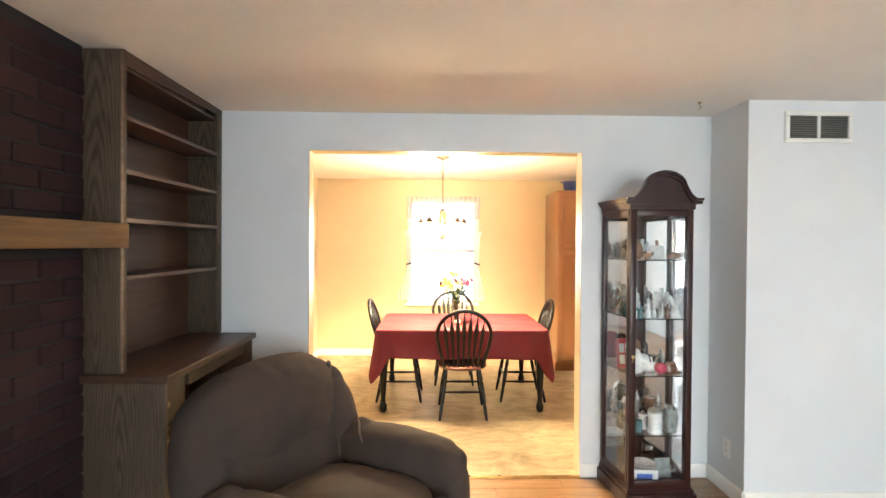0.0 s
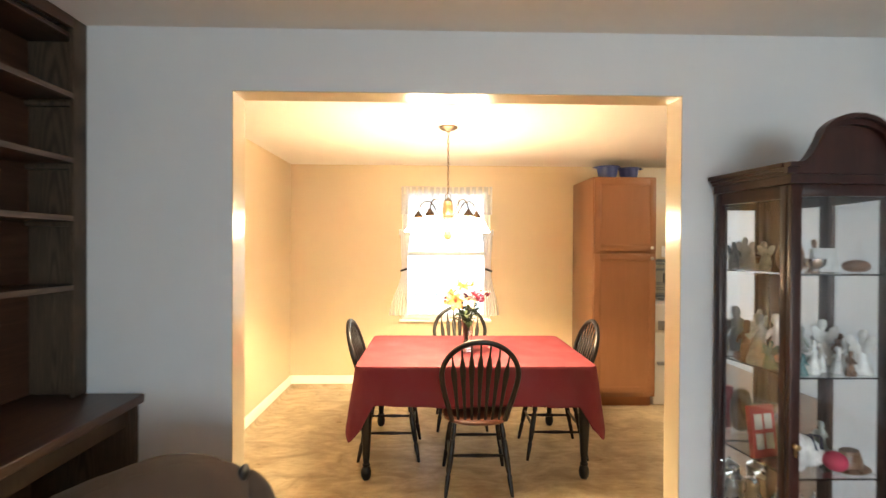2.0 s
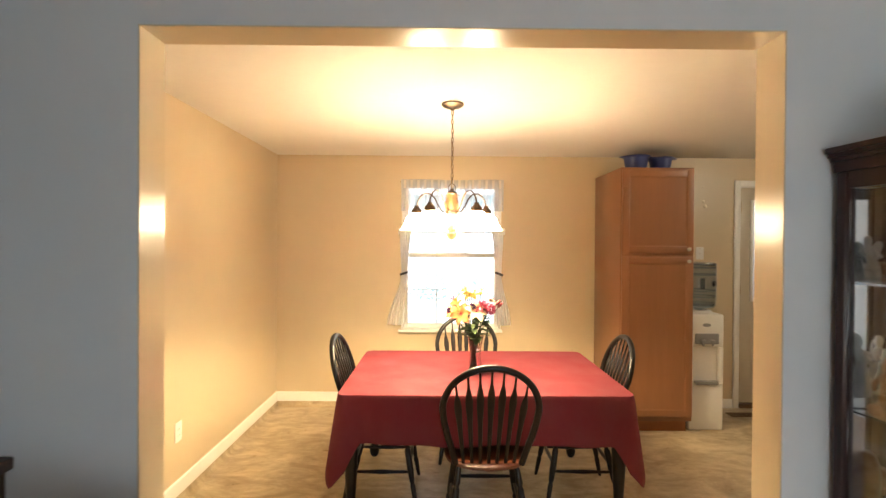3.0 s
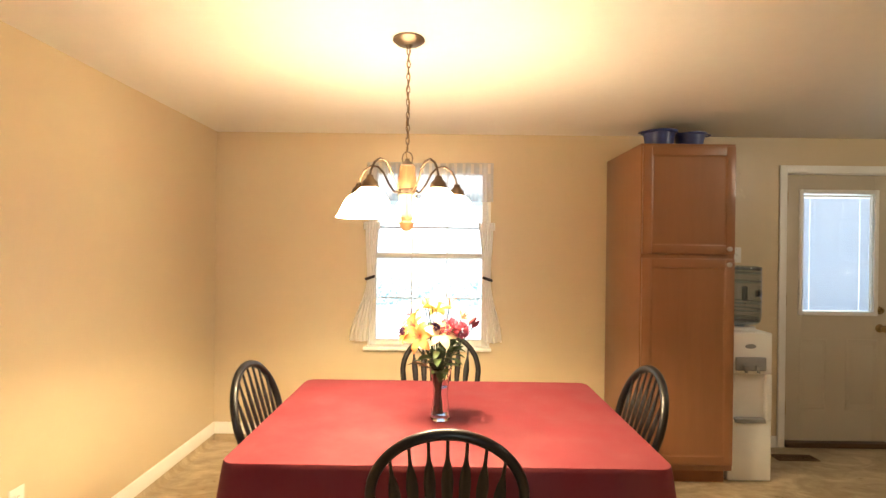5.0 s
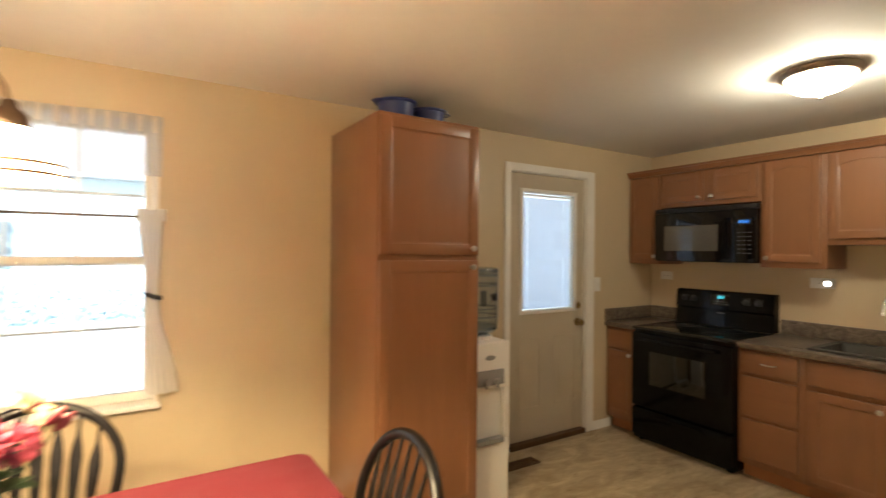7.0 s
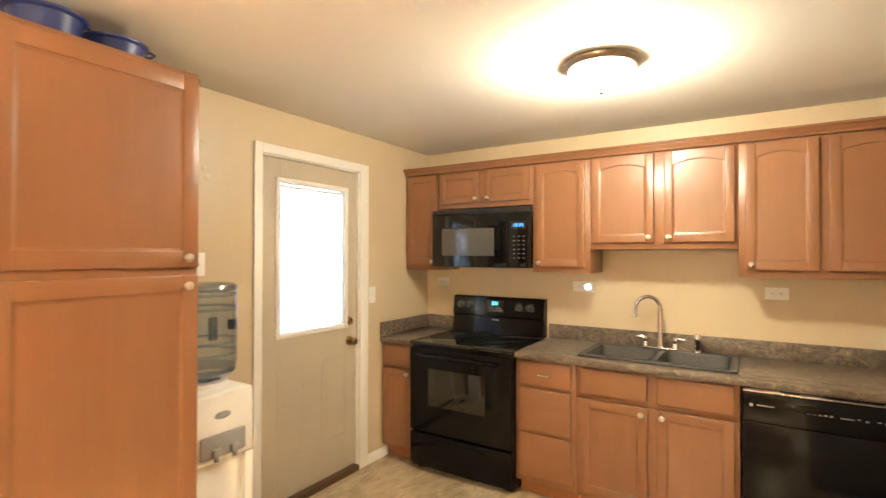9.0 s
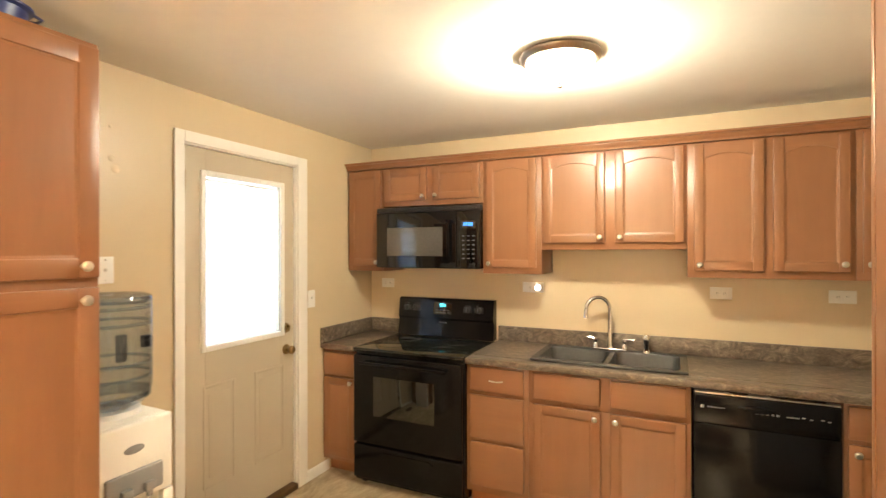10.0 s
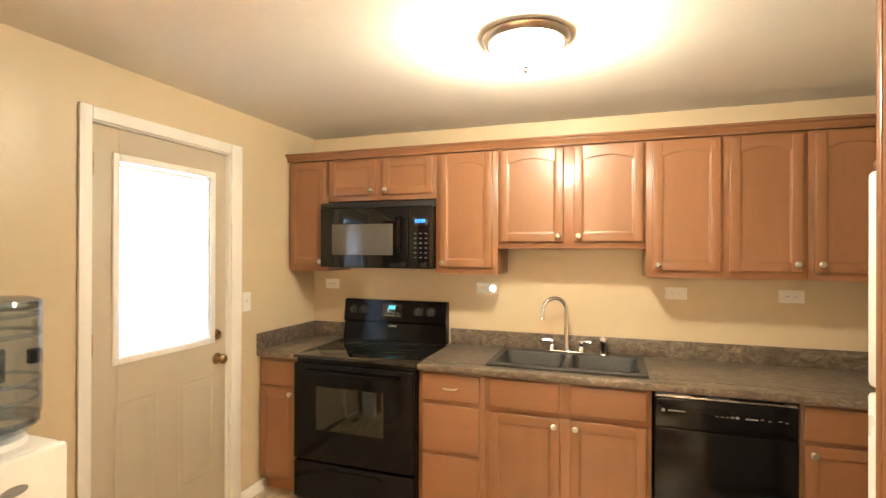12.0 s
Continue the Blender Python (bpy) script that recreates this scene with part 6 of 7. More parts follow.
part("top_rail", prism([(YS + 0.045, 2.316), (3.345, 2.345), (3.345, 2.384), (YS + 0.0225, 2.384), (YS + 0.0225, 2.3305), (YS + 0.045, 2.3305)], XF - 0.018, XF, "x"), M_OAK_H, bc, fixed=True)
for z in (1.380, 1.640, 1.858, 2.100):
    part("shelf", box(XBK + 0.0105, XF - 0.004, YS + 0.0455, 3.3445, z - 0.020, z, 0.002), M_OAK_H, bc, fixed=True)
    part("edging", box(XF - 0.0038, XF - 0.0015, YS + 0.0455, 3.3445, z - 0.0195, z - 0.0005, 0), M_OAK_EDGE, bc, "paler front edge", fixed=True)
    part("shelf_support", box(XBK + 0.0105, XF - 0.022, 3.372, 3.3915, z - 0.040, z - 0.0205, 0.001), M_OAK, bc, fixed=True)
dk = thing("built_in_desk", "dark oak built-in desk base under the bookcase", "desk", -0.95, 2.9, 0)
part("top", box(-1.168, -0.728, 2.352, 3.414, 0.915, 0.950, 0.006, 3), M_OAK_H, dk, "dark oak desk top", fixed=True)
part("side_panel", box(-1.168, -0.752, 2.372, 2.392, 0.0, 0.9145, 0.002), M_OAK, dk, fixed=True)
part("side_panel", box(-1.168, -0.752, 3.392, 3.412, 0.0, 0.9145, 0.002), M_OAK, dk, fixed=True)
part("back_panel", box(-1.165, -1.150, 2.393, 3.391, 0.0, 0.9145, 0), M_OAK, dk, fixed=True)
part("pedestal", box(-1.149, -0.815, 2.393, 2.640, 0.0, 0.9145, 0.002), M_OAK, dk, fixed=True)
part("front_apron", box(-0.800, -0.780, 2.641, 3.391, 0.83, 0.9145, 0.002), M_OAK, dk, fixed=True)
turned = [(0.0, 0.0), (0.007, 0.0), (0.006, 0.012), (0.014, 0.02), (0.012, 0.028), (0.0, 0.03)]
for lo, hi, kz in ((0.70, 0.895, 0.80), (0.08, 0.685, 0.640)):
    dd = part("drawer_front" if lo > 0.5 else "door", box(-0.815, -0.796, 2.405, 2.632, lo, hi, 0.004), M_OAK, dk, fixed=True)
    part("knob", moved(lathe(turned, 14), -0.796, 2.43, kz, 90, 0, 90), M_BRASS, dd, fixed=True)

fp = thing("chimney_breast", "dark red brick chimney breast with recessed mortar", "fireplace", -1.14, 1.5, 0)
CH0 = 0.55
part("mortar_core", box(LWEST - 0.002, -1.116, CH0, YS - 0.001, 0.0, LIV - 0.001, 0), M_MORTAR, fp, "dark mortar", fixed=True)
man = thing("mantel_shelf", "honey-coloured wooden mantel beam on the brick chimney", "mantel", -1.0, 1.5, 1.51)
part("beam", box(-1.1035, -0.892, CH0, 2.346, 1.508, 1.612, 0.006, 2), M_MANTEL, man, fixed=True)


def cushion(sx, sy, sz, p=3.2, n=14, wrinkle=0.010, seed=0.0, taper=0.0, lump=0.0):
    """A stuffed block: a subdivided cube pulled towards a rounded box."""
    bm = bmesh.new()
    bmesh.ops.create_cube(bm, size=2.0)
    bmesh.ops.subdivide_edges(bm, edges=bm.edges[:], cuts=n, use_grid_fill=True)
    for v in bm.verts:
        c = v.co
        m = (abs(c.x) ** p + abs(c.y) ** p + abs(c.z) ** p) ** (1 / p)
        c = c / m
        k = 1 + taper * c.z
        q = Vector((c.x * sx * k, c.y * sy, c.z * sz))
        w = wrinkle * (noise.noise((q.x * 5 + seed, q.y * 5, q.z * 5)) + 0.6 * noise.noise((q.x * 13, q.y * 13 + seed, q.z * 13)))
        w += lump * noise.noise((q.x * 2.3 + seed, q.y * 2.3, q.z * 2.3 - seed))
        w -= 0.35 * lump * max(0.0, 1 - abs(noise.noise((q.x * 3.1 - seed, q.y * 3.1, q.z * 4.3))) / 0.10)
        v.co = q + c.normalized() * w
    return bm


# recliner: it faces +y in its own space
rc = thing("recliner", "worn brown microfibre recliner with rounded back and arms", "armchair", -0.045, 2.405, 0, -118)
part("base", moved(cushion(0.41, 0.40, 0.14, 5, 8, 0.004), 0, 0.02, 0.17), M_RECLINER, rc, angle=80)
part("seat_cushion", moved(cushion(0.335, 0.36, 0.105, 3.2, 26, 0.008, 2.0, 0.0, 0.018), 0, 0.10, 0.345), M_RECLINER, rc, angle=80)
part("footrest", moved(cushion(0.33, 0.06, 0.16, 3.5, 10, 0.008, 5.0), 0, 0.455, 0.25), M_RECLINER, rc, angle=80)
part("backrest", moved(cushion(0.49, 0.15, 0.38, 3.0, 34, 0.009, 1.0, -0.04, 0.016), -0.025, -0.375, 0.585, 14), M_RECLINER, rc, angle=80)
part("head_pillow", moved(cushion(0.445, 0.138, 0.235, 2.6, 34, 0.009, 8.0, 0.0, 0.014), -0.025, -0.374, 0.728, 14), M_RECLINER, rc, angle=80)
for s_ in (-1, 1):
    part("armrest", moved(cushion(0.105, 0.40, 0.28, 3.4, 14, 0.010, 3.0 * s_), s_ * 0.43 - 0.01, 0.09, 0.275), M_RECLINER, rc, angle=80)
    part("arm_pad", moved(cushion(0.128, 0.385, 0.125, 3.0, 30, 0.010, 4.0 * s_, 0.0, 0.022), s_ * 0.43 - 0.01, 0.09, 0.448), M_RECLINER, rc, angle=80)
    part("arm_corner", moved(cushion(0.085, 0.060, 0.060, 2.0, 14, 0.006, 7.0 * s_, -0.45), s_ * 0.43 - 0.01, -0.135, 0.535, -12), M_RECLINER, rc, angle=80)
part("back_wing", moved(cushion(0.115, 0.150, 0.300, 2.5, 24, 0.008, 6.0, -0.10, 0.020), -0.415, -0.330, 0.570, 14), M_RECLINER, rc, angle=80)
M_WORN = surface("worn_pale_microfibre", (0.15, 0.11, 0.085), 0.95, var=0.3, scale=30, fine=300, relief=0.3)
part("worn_seam", tube([(-0.420, -0.150, 0.590), (-0.390, -0.120, 0.582), (-0.345, -0.085, 0.553), (-0.322, -0.050, 0.515)], [0.004, 0.007, 0.006, 0.003], 8), M_WORN, rc, "frayed pale seam")
part("torn_flap", moved(cushion(0.030, 0.012, 0.018, 2.2, 6, 0.008, 3.0), -0.400, -0.335, 0.868, 20, 15, 30), M_BLACK_MATT, rc, "torn dark patch", angle=80)
for sx in (-0.25, 0.25):
    for sy in (-0.25, 0.3):
        part("foot", box(sx - 0.03, sx + 0.03, sy - 0.03, sy + 0.03, 0.0, 0.05, 0.004), M_BLACK_MATT, rc)

# air vent
# flat grey-brown sheet behind the slats stands in for shade inside the duct
M_DUCT = surface("duct_shade", (0.11, 0.10, 0.085), 0.9)
vt = thing("air_vent", "white framed air return vent high on the wall", "vent", 2.66, JOG_Y, 2.23)
part("vent_frame", joined(box(-0.20, 0.20, -0.012, -0.0005, 0.065, 0.093, 0.004), box(-0.20, 0.20, -0.012, -0.0005, -0.093, -0.065, 0.004), box(-0.20, -0.172, -0.012, -0.0005, -0.065, 0.065, 0.004), box(0.172, 0.20, -0.012, -0.0005, -0.065, 0.065, 0.004), box(-0.010, 0.010, -0.011, -0.0005, -0.065, 0.065, 0.003)), M_TRIM, vt)
part("backing", box(-0.172, 0.172, -0.003, -0.0006, -0.065, 0.065, 0), M_DUCT, vt, "flat backing coloured as shade in the duct")
M_SLAT = surface("grey_vent_slat", (0.20, 0.19, 0.17), 0.5)
for i in range(10):
    for a, b in ((-0.171, -0.0105), (0.0105, 0.171)):
        part("slat", moved(box(a, b, -0.006, 0.006, -0.0008, 0.0008, 0), 0, -0.0075, -0.058 + i * 0.0128, 40), M_SLAT, vt)
hk = thing("ceiling_hook", "small brass plant hook in the ceiling", "hook", 1.993, 3.09, LIV)
part("plate", lathe([(0.0, -0.0005), (0.011, -0.0005), (0.008, -0.005), (0.0, -0.006)], 14), M_BRASS, hk)
part("hook", tube([(0, 0, -0.005), (0, 0, -0.018), (0.008, 0, -0.025), (0.010, 0, -0.036), (0.0, 0, -0.043), (-0.009, 0, -0.037)], 0.0022, 6), M_BRASS, hk)

# curio cabinet
cu = thing("curio_cabinet", "mahogany glass curio cabinet with an arched top", "display cabinet", 1.76, 3.2, 0)
FY, BY = 3.05, 3.405
FX0, FX1, BX0, BX1 = 1.573, 1.947, 1.528, 1.992


def slab4(p, z0, z1):
    return prism(p, z0, z1, "z")


part("plinth", joined(slab4([(FX0 - 0.022, FY - 0.024), (FX1 + 0.022, FY - 0.024), (BX1 + 0.02, BY), (BX0 - 0.02, BY)], 0.0, 0.075), slab4([(FX0 - 0.010, FY - 0.010), (FX1 + 0.010, FY - 0.010), (BX1 + 0.008, BY - 0.001), (BX0 - 0.008, BY - 0.001)], 0.0752, 0.100)), M_MAHOG, cu, fixed=True)
part("floor_panel", slab4([(FX0, FY), (FX1, FY), (BX1, BY), (BX0, BY)], 0.1003, 0.112), M_MAHOG, cu, fixed=True)
for px, py in ((FX0, FY + 0.022), (FX1 - 0.032, FY + 0.022), (BX0, BY - 0.034), (BX1 - 0.032, BY - 0.034)):
    part("corner_post", joined(box(px, px + 0.032, py, py + 0.032, 0.1125, 1.745, 0.004)), M_MAHOG, cu, fixed=True)
dr_ = part("door", joined(box(FX0 + 0.001, FX0 + 0.038, FY, FY + 0.021, 0.1125, 1.745, 0.004), box(FX1 - 0.038, FX1 - 0.001, FY, FY + 0.021, 0.1125, 1.745, 0.004), box(FX0 + 0.038, FX1 - 0.038, FY, FY + 0.021, 0.1125, 0.150, 0.004), box(FX0 + 0.038, FX1 - 0.038, FY, FY + 0.021, 1.705, 1.745, 0.004)), M_MAHOG, cu, fixed=True)
part("pane", box(FX0 + 0.036, FX1 - 0.036, FY + 0.009, FY + 0.012, 0.148, 1.707, 0), M_GLASS, dr_, fixed=True).visible_shadow = False
part("latch", joined(moved(lathe([(0.0, 0.0), (0.009, 0.0), (0.007, 0.008), (0.011, 0.016), (0.0, 0.020)], 12), FX0 + 0.020, FY, 0.88, 90), box(FX0 + 0.017, FX0 + 0.023, FY - 0.006, FY, 0.845, 0.875, 0.001)), M_BRASS, dr_, fixed=True)


def leaning(x0, y0, x1, y1, t, z0, z1):
    d = Vector((x1 - x0, y1 - y0)).normalized()
    nx, ny = -d.y * t / 2, d.x * t / 2
    return slab4([(x0 + nx, y0 + ny), (x1 + nx, y1 + ny), (x1 - nx, y1 - ny), (x0 - nx, y0 - ny)], z0, z1)


for ax, bx in ((FX0 + 0.014, BX0 + 0.014), (FX1 - 0.014, BX1 - 0.014)):
    part("side_rail", leaning(ax, FY + 0.055, bx, BY - 0.035, 0.018, 1.700, 1.745), M_MAHOG, cu, fixed=True)
    part("side_rail", leaning(ax, FY + 0.055, bx, BY - 0.035, 0.018, 0.1125, 0.150), M_MAHOG, cu, fixed=True)
    part("side_pane", leaning(ax, FY + 0.055, bx, BY - 0.035, 0.003, 0.150, 1.700), M_GLASS, cu, fixed=True).visible_shadow = False
part("mirror", box(BX0 + 0.033, BX1 - 0.033, BY - 0.010, BY - 0.004, 0.1125, 1.745, 0), M_MIRROR, cu, "mirror back", fixed=True)
part("back_stile", box(1.742, 1.800, BY - 0.017, BY - 0.0105, 0.1125, 1.745, 0.001), M_MAHOG, cu, fixed=True)
SHELVES = (0.406, 0.759, 1.099, 1.447)
for z in SHELVES:
    part("glass_shelf", slab4([(FX0 + 0.036, FY + 0.028), (FX1 - 0.036, FY + 0.028), (BX1 - 0.036, BY - 0.020), (BX0 + 0.036, BY - 0.020)], z - 0.006, z), M_GLASS, cu, fixed=True)
part("crown", joined(slab4([(FX0 - 0.006, FY - 0.006), (FX1 + 0.006, FY - 0.006), (BX1 + 0.006, BY), (BX0 - 0.006, BY)], 1.7453, 1.775), slab4([(FX0 - 0.016, FY - 0.005), (FX1 + 0.016, FY - 0.005), (BX1 + 0.014, BY), (BX0 - 0.014, BY)], 1.775, 1.786), slab4([(FX0 - 0.026, FY - 0.005), (FX1 + 0.026, FY - 0.005), (BX1 + 0.022, BY), (BX0 - 0.022, BY)], 1.786, 1.797), slab4([(FX0 - 0.036, FY - 0.005), (FX1 + 0.036, FY - 0.005), (BX1 + 0.030, BY), (BX0 - 0.030, BY)], 1.797, 1.812)), M_MAHOG, cu, fixed=True)
cxm = (FX0 + FX1) / 2


def bonnet(k, base):
    pts = []
    for i in range(41):
        u = -1 + 2 * i / 40
        q = abs(u)
        if q < 0.50:
            h = 0.42 + 0.58 * math.sqrt(max(0.0, 1 - (q / 0.56) ** 2))
        elif q < 0.86:
            f = (q - 0.50) / 0.36
            h = 0.683 - 0.683 * math.sin(f * math.pi / 2) ** 0.9
        else:
            h = 0.0
        pts.append((cxm + u * 0.222 * k, base + 0.158 * k * h + 0.005))
    return pts


outer = bonnet(1.0, 1.805)
inner = [(x, z - 0.034) for x, z in outer]
part("pediment", prism([(FX0 - 0.006, 1.7757)] + [(min(max(x, FX0 - 0.006), FX1 + 0.006), z - 0.003) for x, z in outer] + [(FX1 + 0.006, 1.7757)], FY - 0.012, FY - 0.0055), M_MAHOG, cu, fixed=True)
part("pediment_moulding", prism(outer + inner[::-1], FY - 0.030, FY - 0.0125), M_MAHOG, cu, fixed=True)
part("pediment_moulding", prism(outer + [(x, z - 0.015) for x, z in outer][::-1], FY - 0.044, FY - 0.0302), M_MAHOG, cu, fixed=True)
part("lamp_fitting", moved(lathe([(0.0, 0.0), (0.03, 0.0), (0.025, -0.02), (0.0, -0.022)], 16), 1.76, 3.23, 1.7448), M_BRASS, cu, fixed=True)

# things in the curio cabinet
M_CERAM = surface("glazed_white_ceramic", (0.68, 0.66, 0.62), 0.25, var=0.15, scale=25, relief=0.0)
M_CERAM_B = surface("glazed_brown_ceramic", (0.20, 0.10, 0.055), 0.3, var=0.25, scale=25)
M_CERAM_G = surface("green_grey_ceramic", (0.30, 0.32, 0.29), 0.3, var=0.3, scale=25)
M_TEAL = surface("teal_glaze", (0.10, 0.21, 0.20), 0.25, var=0.2, scale=25)
M_RED = surface("red_card", (0.45, 0.04, 0.045), 0.55, var=0.08)
M_PINK = surface("crimson_felt", (0.50, 0.03, 0.08), 0.8)
M_BLUEP = surface("blue_print", (0.05, 0.12, 0.42), 0.5)


def figurine(x, y, z, h, mat, seed):
    r = random.Random(seed)
    k = h / 0.12
    body = lathe([(0.0, 0.0), (0.026 * k, 0.0), (0.028 * k, 0.010 * k), (0.021 * k, 0.035 * k), (0.014 * k, 0.062 * k), (0.017 * k, 0.078 * k), (0.008 * k, 0.090 * k), (0.012 * k, 0.102 * k), (0.009 * k, 0.116 * k), (0.0, 0.12 * k)], 14)
    for v in body.verts:
        v.co.x *= 1 + 0.18 * noise.noise((v.co.z * 40, seed, 0.3))
        v.co.y *= 0.8
        v.co.x += 0.004 * k * math.sin(v.co.z * 45 / k + seed)
    extra = []
    for side in (-1, 1):
        ax = side * r.uniform(0.008, 0.014) * k
        extra.append(tube([(side * 0.012 * k, 0, 0.082 * k), (side * 0.022 * k, -0.010 * k, r.uniform(0.058, 0.070) * k), (ax, -0.021 * k, r.uniform(0.052, 0.074) * k)], [0.006 * k, 0.0058 * k, 0.004 * k], 7))
    if r.random() < 0.6:
        for side in (-1, 1):
            extra.append(moved(cushion(0.012 * k, 0.004 * k, 0.026 * k, 2.2, 4, 0.0), side * 0.017 * k, 0.012 * k, 0.080 * k, 0, side * 24))
    if r.random() < 0.5:
        extra.append(moved(cushion(0.016 * k, 0.013 * k, 0.014 * k, 2.2, 4, 0.002 * k, seed), r.uniform(-0.02, 0.02) * k, -0.018 * k, 0.014 * k))
    body = joined(body, *extra)
    single("figurine", body, mat, "small pale glazed ceramic figurine on a glass shelf", "figurine", group="figurines in the cabinet", x=x, y=y, z=z + 0.0008, rz=r.uniform(0, 360), angle=60)


rr = random.Random(4)
for i, fx in enumerate((1.635, 1.675, 1.715, 1.76, 1.80, 1.85, 1.885)):
    figurine(fx, 3.13 + 0.03 * (i % 2), 1.099, rr.uniform(0.09, 0.16), M_CERAM, i)
for i, fx in enumerate((1.62, 1.69, 1.78, 1.86)):
    figurine(fx, 3.27, 1.099, rr.uniform(0.12, 0.21), M_CERAM if i % 2 else M_CERAM_G, 20 + i)


for i, (fx, fy, fz, fh, fm) in enumerate(((1.66, 3.30, 1.447, 0.11, M_CERAM_G), (1.735, 3.26, 1.447, 0.13, M_CERAM), (1.83, 3.28, 1.447, 0.12, M_CERAM_B), (1.615, 3.20, 1.099, 0.10, M_TEAL), (1.90, 3.24, 1.099, 0.12, M_CERAM_B), (1.60, 3.31, 1.099, 0.16, M_CERAM_B), (1.655, 3.10, 1.099, 0.075, M_TEAL), (1.82, 3.10, 1.099, 0.085, M_CERAM_B), (1.87, 3.29, 0.759, 0.12, M_CERAM_G), (1.60, 3.14, 0.406, 0.12, M_CERAM_G), (1.61, 3.27, 0.406, 0.15, M_CERAM_G), (1.90, 3.27, 0.406, 0.13, M_CERAM))):
    figurine(fx, fy, fz, fh, fm, 40 + i)


def jug(x, y, z, r, h, mat, label, rz=0, lid=True):
    t = thing("beer_stein", label, "stein", x, y, z + 0.0008, rz, "steins in the cabinet")
    part("body", lathe([(0.0, 0.002), (r * 0.95, 0.0), (r * 1.05, h * 0.05), (r, h * 0.12), (r * 0.96, h * 0.5), (r, h * 0.9), (r * 1.04, h * 0.95), (r * 0.96, h), (r * 0.90, h), (r * 0.88, h * 0.1), (0.0, h * 0.08)], 22), mat, t)
    part("handle", tube([(r * 0.96, 0, h * 0.82), (r * 1.6, 0, h * 0.78), (r * 1.75, 0, h * 0.5), (r * 1.5, 0, h * 0.22), (r * 0.97, 0, h * 0.2)], r * 0.13, 8), mat, t)
    part("crest", moved(prism([(-0.4 * r, -0.3 * h), (0.4 * r, -0.3 * h), (0.45 * r, 0.2 * h), (0, 0.3 * h), (-0.45 * r, 0.2 * h)], -r * 1.06, -r * 0.9), 0, 0, h * 0.5), M_CERAM_G, t, "dark crest")
    if lid:
        part("lid", moved(lathe([(r * 1.0, 0.0), (r * 0.9, r * 0.2), (r * 0.3, r * 0.55), (r * 0.12, r * 0.9), (0.0, r * 1.0)], 18), 0, 0, h + 0.0005), M_NICKEL, t, "pewter lid")


jug(1.760, 3.12, 0.406, 0.042, 0.13, M_CERAM, "pale ceramic stein with a dark crest", 180)
jug(1.865, 3.14, 0.406, 0.034, 0.14, M_CERAM_G, "grey-green stein with a pointed pewter lid", 20)
jug(1.668, 3.14, 0.406, 0.022, 0.07, M_TEAL, "small teal ceramic stein", 190, False)
jug(1.690, 3.27, 0.406, 0.034, 0.15, M_CERAM_G, "grey stein with a pewter lid", 200)
jug(1.800, 3.29, 0.406, 0.034, 0.16, M_CERAM_B, "brown stein with a pewter lid", 150)
jug(1.715, 3.19, 0.406, 0.026, 0.09, M_CERAM, "small pale stein with a pewter lid", 210)
jug(1.812, 3.20, 0.406, 0.028, 0.10, M_CERAM_G, "small grey stein with a pewter lid", 30)
jug(1.640, 3.22, 0.406, 0.030, 0.12, M_CERAM, "pale stein with a pewter lid", 170)
for fx, fy, fh in ((1.735, 3.325, 0.20), (1.868, 3.315, 0.19), (1.655, 3.315, 0.18)):
    single("pewter_flagon", lathe([(0.0, 0.0), (0.030, 0.0), (0.032, 0.006), (0.027, 0.012), (0.034, 0.05), (0.030, fh * 0.5), (0.019, fh * 0.62), (0.022, fh * 0.68), (0.023, fh * 0.72), (0.012, fh * 0.84), (0.004, fh * 0.93), (0.006, fh * 0.97), (0.0, fh)], 20), M_NICKEL, "tall pewter flagon with a pointed lid on a glass shelf", "flagon", group="flagons in the cabinet", x=fx, y=fy, z=0.4068, angle=50)
# third shelf: a red box, a stuffed toy shape, a ball and ribbons
t = thing("gift_box", "flat red printed box leaning in the cabinet", "box", 1.625, 3.24, 0.7598, 14)
part("box", moved(box(-0.055, 0.055, -0.010, 0.010, 0.0, 0.185, 0.002), 0, 0, 0.004, -8), M_RED, t)
for i in range(2):
    for j in range(2):
        part("print", moved(box(-0.04 + i * 0.045, -0.005 + i * 0.045, -0.0115, -0.010, 0.03 + j * 0.07, 0.085 + j * 0.07, 0), 0, 0, 0.004, -8), M_CERAM, t, "pale printed square")
single("felt_ball", cushion(0.036, 0.036, 0.033, 2.1, 8, 0.003), M_PINK, "crimson felt ball on a glass shelf", "ball", x=1.795, y=3.13, z=0.7945, angle=80)
single("felt_hat", moved(lathe([(0.0, 0.0), (0.072, 0.0), (0.076, 0.004), (0.070, 0.008), (0.048, 0.012), (0.046, 0.038), (0.034, 0.066), (0.012, 0.070), (0.0, 0.066)], 24), s=(1.0, 0.72, 1.0)), M_CERAM_B, "small brown felt hat on a glass shelf", "hat", x=1.862, y=3.15, z=0.7598, rz=14, angle=50)
single("white_keepsake", cushion(0.036, 0.030, 0.075, 2.4, 8, 0.012, 6.0, -0.30), M_CERAM, "tall white fabric keepsake on a glass shelf", "keepsake", x=1.655, y=3.13, z=0.838, angle=80)
M_NAVY = surface("navy_knit", (0.014, 0.022, 0.060), 0.9)
scarf = thing("folded_scarf", "white and navy striped scarf heaped on a glass shelf", "scarf", 1.722, 3.185, 0.760)
part("cloth", moved(cushion(0.075, 0.045, 0.050, 2.2, 14, 0.014, 9.0), 0, 0, 0.0535, 0, 18), M_CERAM, scarf, angle=80)
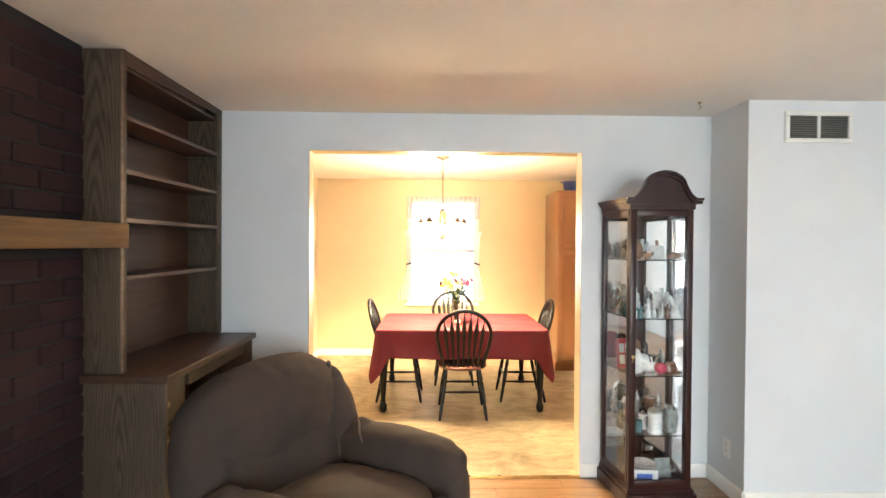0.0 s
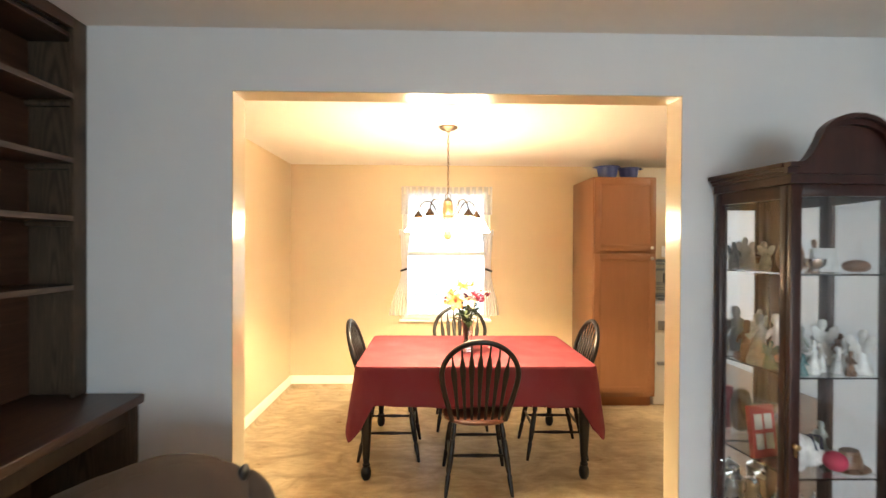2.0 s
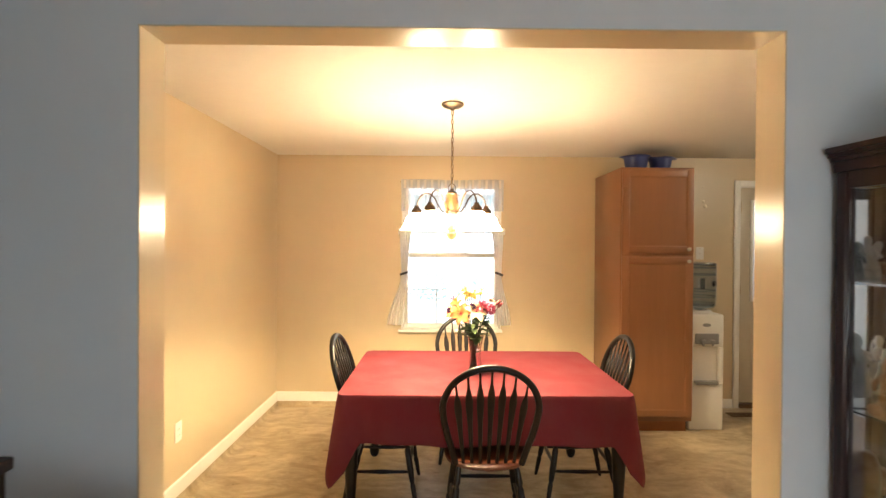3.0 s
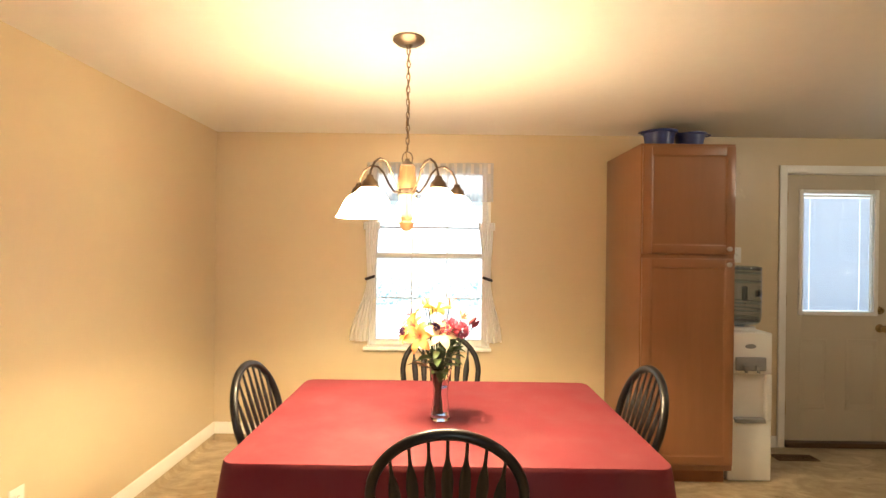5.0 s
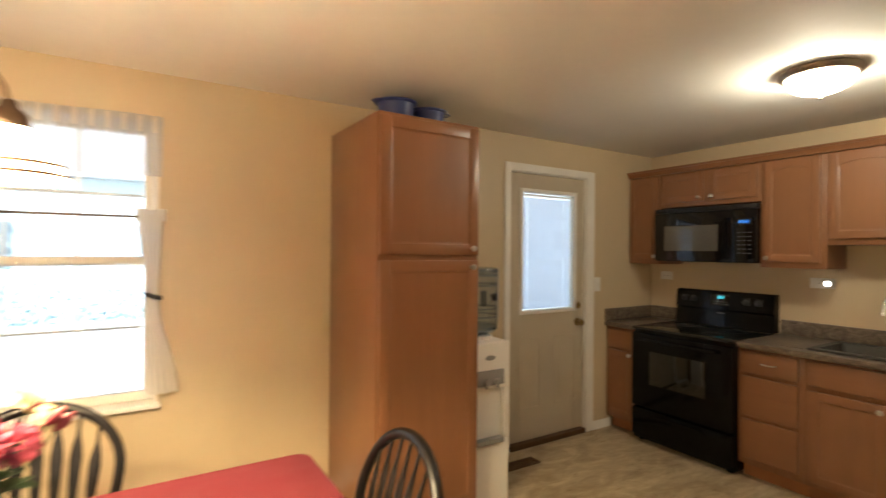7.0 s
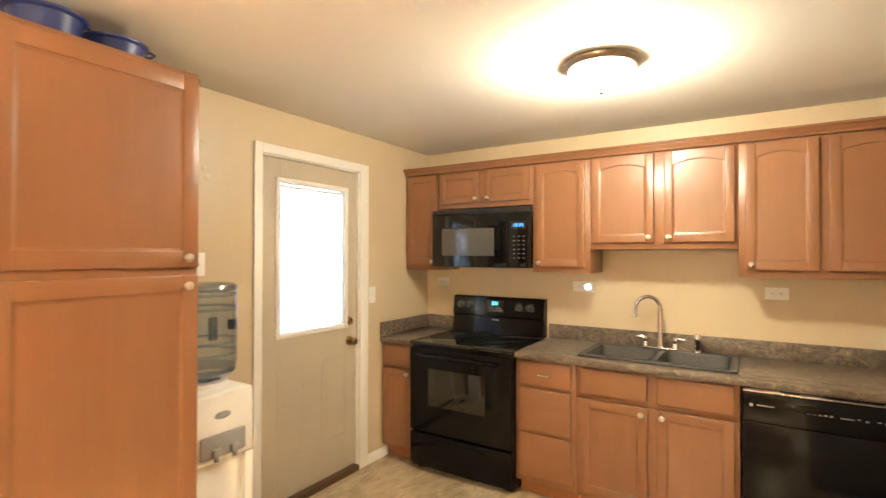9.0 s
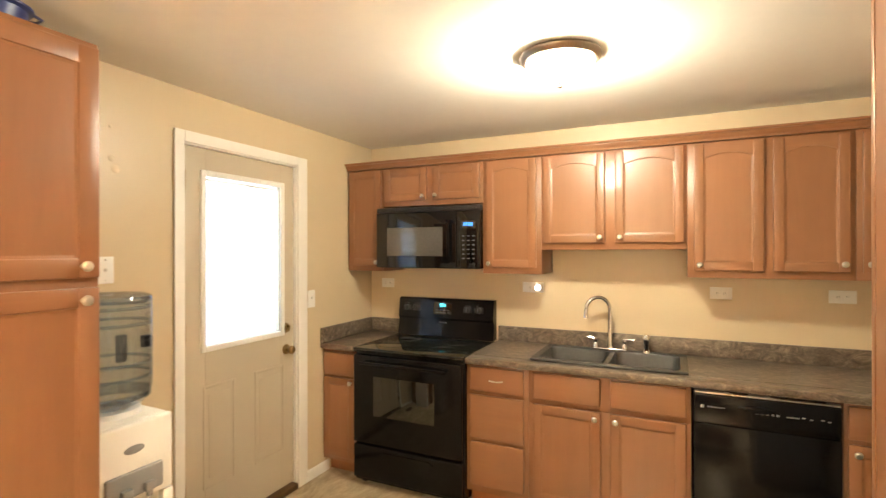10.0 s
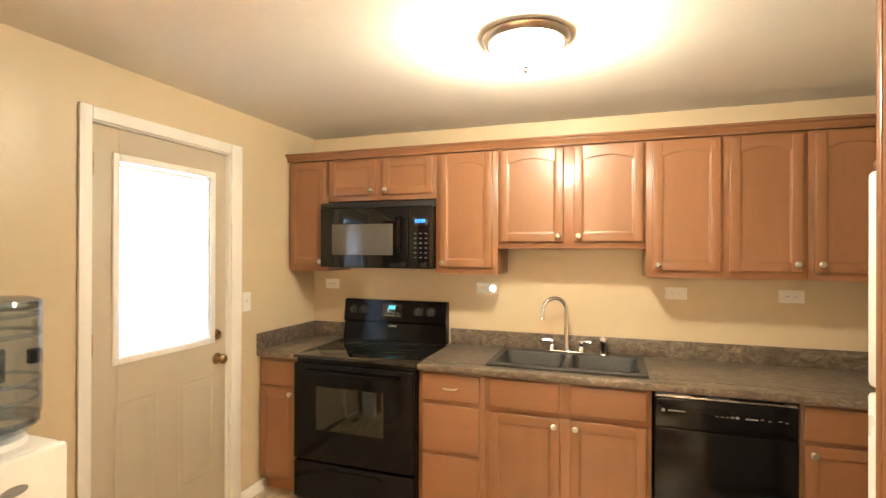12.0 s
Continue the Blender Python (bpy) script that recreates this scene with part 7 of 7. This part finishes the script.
for i in range(4):
    part("stripe", moved(tube([(0.008 * math.sin(k * 0.9 + i), -0.047 * math.cos(k * 0.30), 0.002 + 0.052 * math.sin(k * 0.30)) for k in range(1, 10)], 0.0055, 6, False, 0.6), -0.048 + 0.028 * i, 0, 0.052, 0, 18), M_NAVY, scarf, "navy stripe")
single("dark_keepsake", cushion(0.04, 0.03, 0.09, 2.6, 8, 0.006, 2.0), M_CERAM_B, "dark brown keepsake on a glass shelf", "keepsake", x=1.700, y=3.29, z=0.851, angle=80)
# top shelf
single("wooden_mask", cushion(0.045, 0.02, 0.065, 2.4, 8, 0.008, 4.0, -0.2), M_CERAM_B, "brown carved keepsake on the top glass shelf", "keepsake", x=1.640, y=3.14, z=1.5115, angle=80)
single("silver_bowl", lathe([(0.0, 0.002), (0.02, 0.0), (0.022, 0.004), (0.016, 0.012), (0.034, 0.028), (0.036, 0.05), (0.033, 0.05), (0.030, 0.036), (0.0, 0.016)], 20), M_CHROME, "small silver bowl on a glass shelf", "bowl", x=1.705, y=3.12, z=1.4478, angle=60)
t = thing("greeting_card", "pale folded greeting card on a glass shelf", "card", 1.780, 3.15, 1.4478, 12)
part("leaf", moved(box(-0.05, 0.05, -0.001, 0.001, 0, 0.085, 0), 0, 0, 0.002, -12), M_CERAM, t)
part("leaf", moved(box(-0.05, 0.05, -0.001, 0.001, 0, 0.085, 0), 0, 0.040, 0.002, 12), M_CERAM, t)
single("shell_ornament", cushion(0.045, 0.03, 0.022, 2.2, 8, 0.008, 7.0), M_CERAM_B, "brown shell ornament on a glass shelf", "ornament", x=1.872, y=3.14, z=1.4705, angle=80)
# cabinet floor
t = thing("boxed_plate", "blue and white box on the cabinet floor", "box", 1.70, 3.13, 0.1128, -4)
part("box", box(-0.075, 0.075, -0.03, 0.03, 0.0, 0.075, 0.002), M_CERAM, t)
part("print", box(-0.05, 0.04, -0.0315, -0.030, 0.02, 0.055, 0), M_BLUEP, t, "blue print")
single("display_tile", moved(box(-0.05, 0.05, -0.006, 0.006, 0.0, 0.115, 0.003), 0, 0, 0.003, -10), M_CERAM_G, "grey display tile leaning on the cabinet floor", "tile", x=1.835, y=3.16, z=0.1128, rz=8)
for i in range(2):
    single("stacked_plate", moved(lathe([(0.0, 0.0), (0.045, 0.001), (0.072, 0.012), (0.073, 0.015), (0.044, 0.006), (0.0, 0.005)], 28), 0, 0, 0), M_CERAM, "white patterned plate on a box", "plate", x=1.69 + 0.012 * i, y=3.14, z=0.1895 + 0.016 * i)
single("glass_dish", lathe([(0.0, 0.003), (0.04, 0.0), (0.042, 0.004), (0.06, 0.03), (0.058, 0.031), (0.039, 0.007), (0.0, 0.006)], 24), M_CHROME, "shallow silver dish on the cabinet floor", "dish", x=1.885, y=3.235, z=0.1128)
single("tall_glass_figure", lathe([(0.0, 0.0), (0.02, 0.0), (0.006, 0.02), (0.006, 0.06), (0.022, 0.09), (0.024, 0.14), (0.021, 0.141), (0.019, 0.09), (0.0, 0.068)], 18), M_GLASS, "clear stemmed glass on a glass shelf", "glass", x=1.74, y=3.25, z=0.4068)

# ---- pieces of the setting: planks and bricks ----
PW, PL = 0.125, 1.21
plank_mesh = mesh_from(box(0, PL - 0.0015, 0, PW - 0.0015, -0.0115, 0.0, 0.0012, 1), "plank", M_PLANK)
row = 0
y = Y1 - 0.0225 - PW
while y > -0.6:
    x = LWEST + 0.002 - (row * 0.43) % PL
    while x < LEAST:
        if x + PL > LWEST + 0.05:
            ob = new("plank", plank_mesh)
            a = max(x, LWEST + 0.002)
            ob.matrix_basis = Matrix.Translation((a, y, 0)) @ Matrix.Diagonal(((min(x + PL, LEAST - 0.002) - a) / PL, 1, 1, 1))
            ob.parent = subfloor
        x += PL
    y -= PW
    row += 1
rest = single("floor_rest", box(LWEST, LEAST, LSOUTH, y + PW, -0.0115, 0.0, 0), M_PLANK, "orange oak laminate floor beside the wide window", "floor", "structure")

CRS, BL = 0.0865, 0.248
brick_meshes = []
for k in range(5):
    bm = box(-0.020, 0.0, 0.0, BL - 0.012, 0.0, CRS - 0.013, 0.004, 1)
    for v in bm.verts:
        v.co += Vector((0.0025, 0.0025, 0.002)) * noise.noise((v.co.y * 19 + k * 7, v.co.z * 30, k))
    brick_meshes.append(mesh_from(bm, "brick", M_BRICK))
brng = random.Random(11)
r, z = 0, 0.006
while z + CRS - 0.013 < LIV:
    y = YS - 0.003 - (BL - 0.012) + (r % 2) * 0.5 * BL
    while y > CH0 - BL * 0.4:
        y1, y0 = min(y + BL - 0.012, YS - 0.003), max(y, CH0 + 0.002)
        if not (1.49 < z + 0.04 < 1.63) and y1 - y0 > 0.03:
            ob = new("brick", brick_meshes[brng.randrange(5)])
            ob.matrix_basis = Matrix.Translation((-1.106 + brng.uniform(-0.002, 0.0015), y0, z + brng.uniform(-0.001, 0.001))) @ Matrix.Diagonal((1, (y1 - y0) / (BL - 0.012), 1, 1))
            ob.parent = fp
            ob.matrix_parent_inverse = PLACE[fp.name].inverted()
        y -= BL
    z += CRS
    r += 1
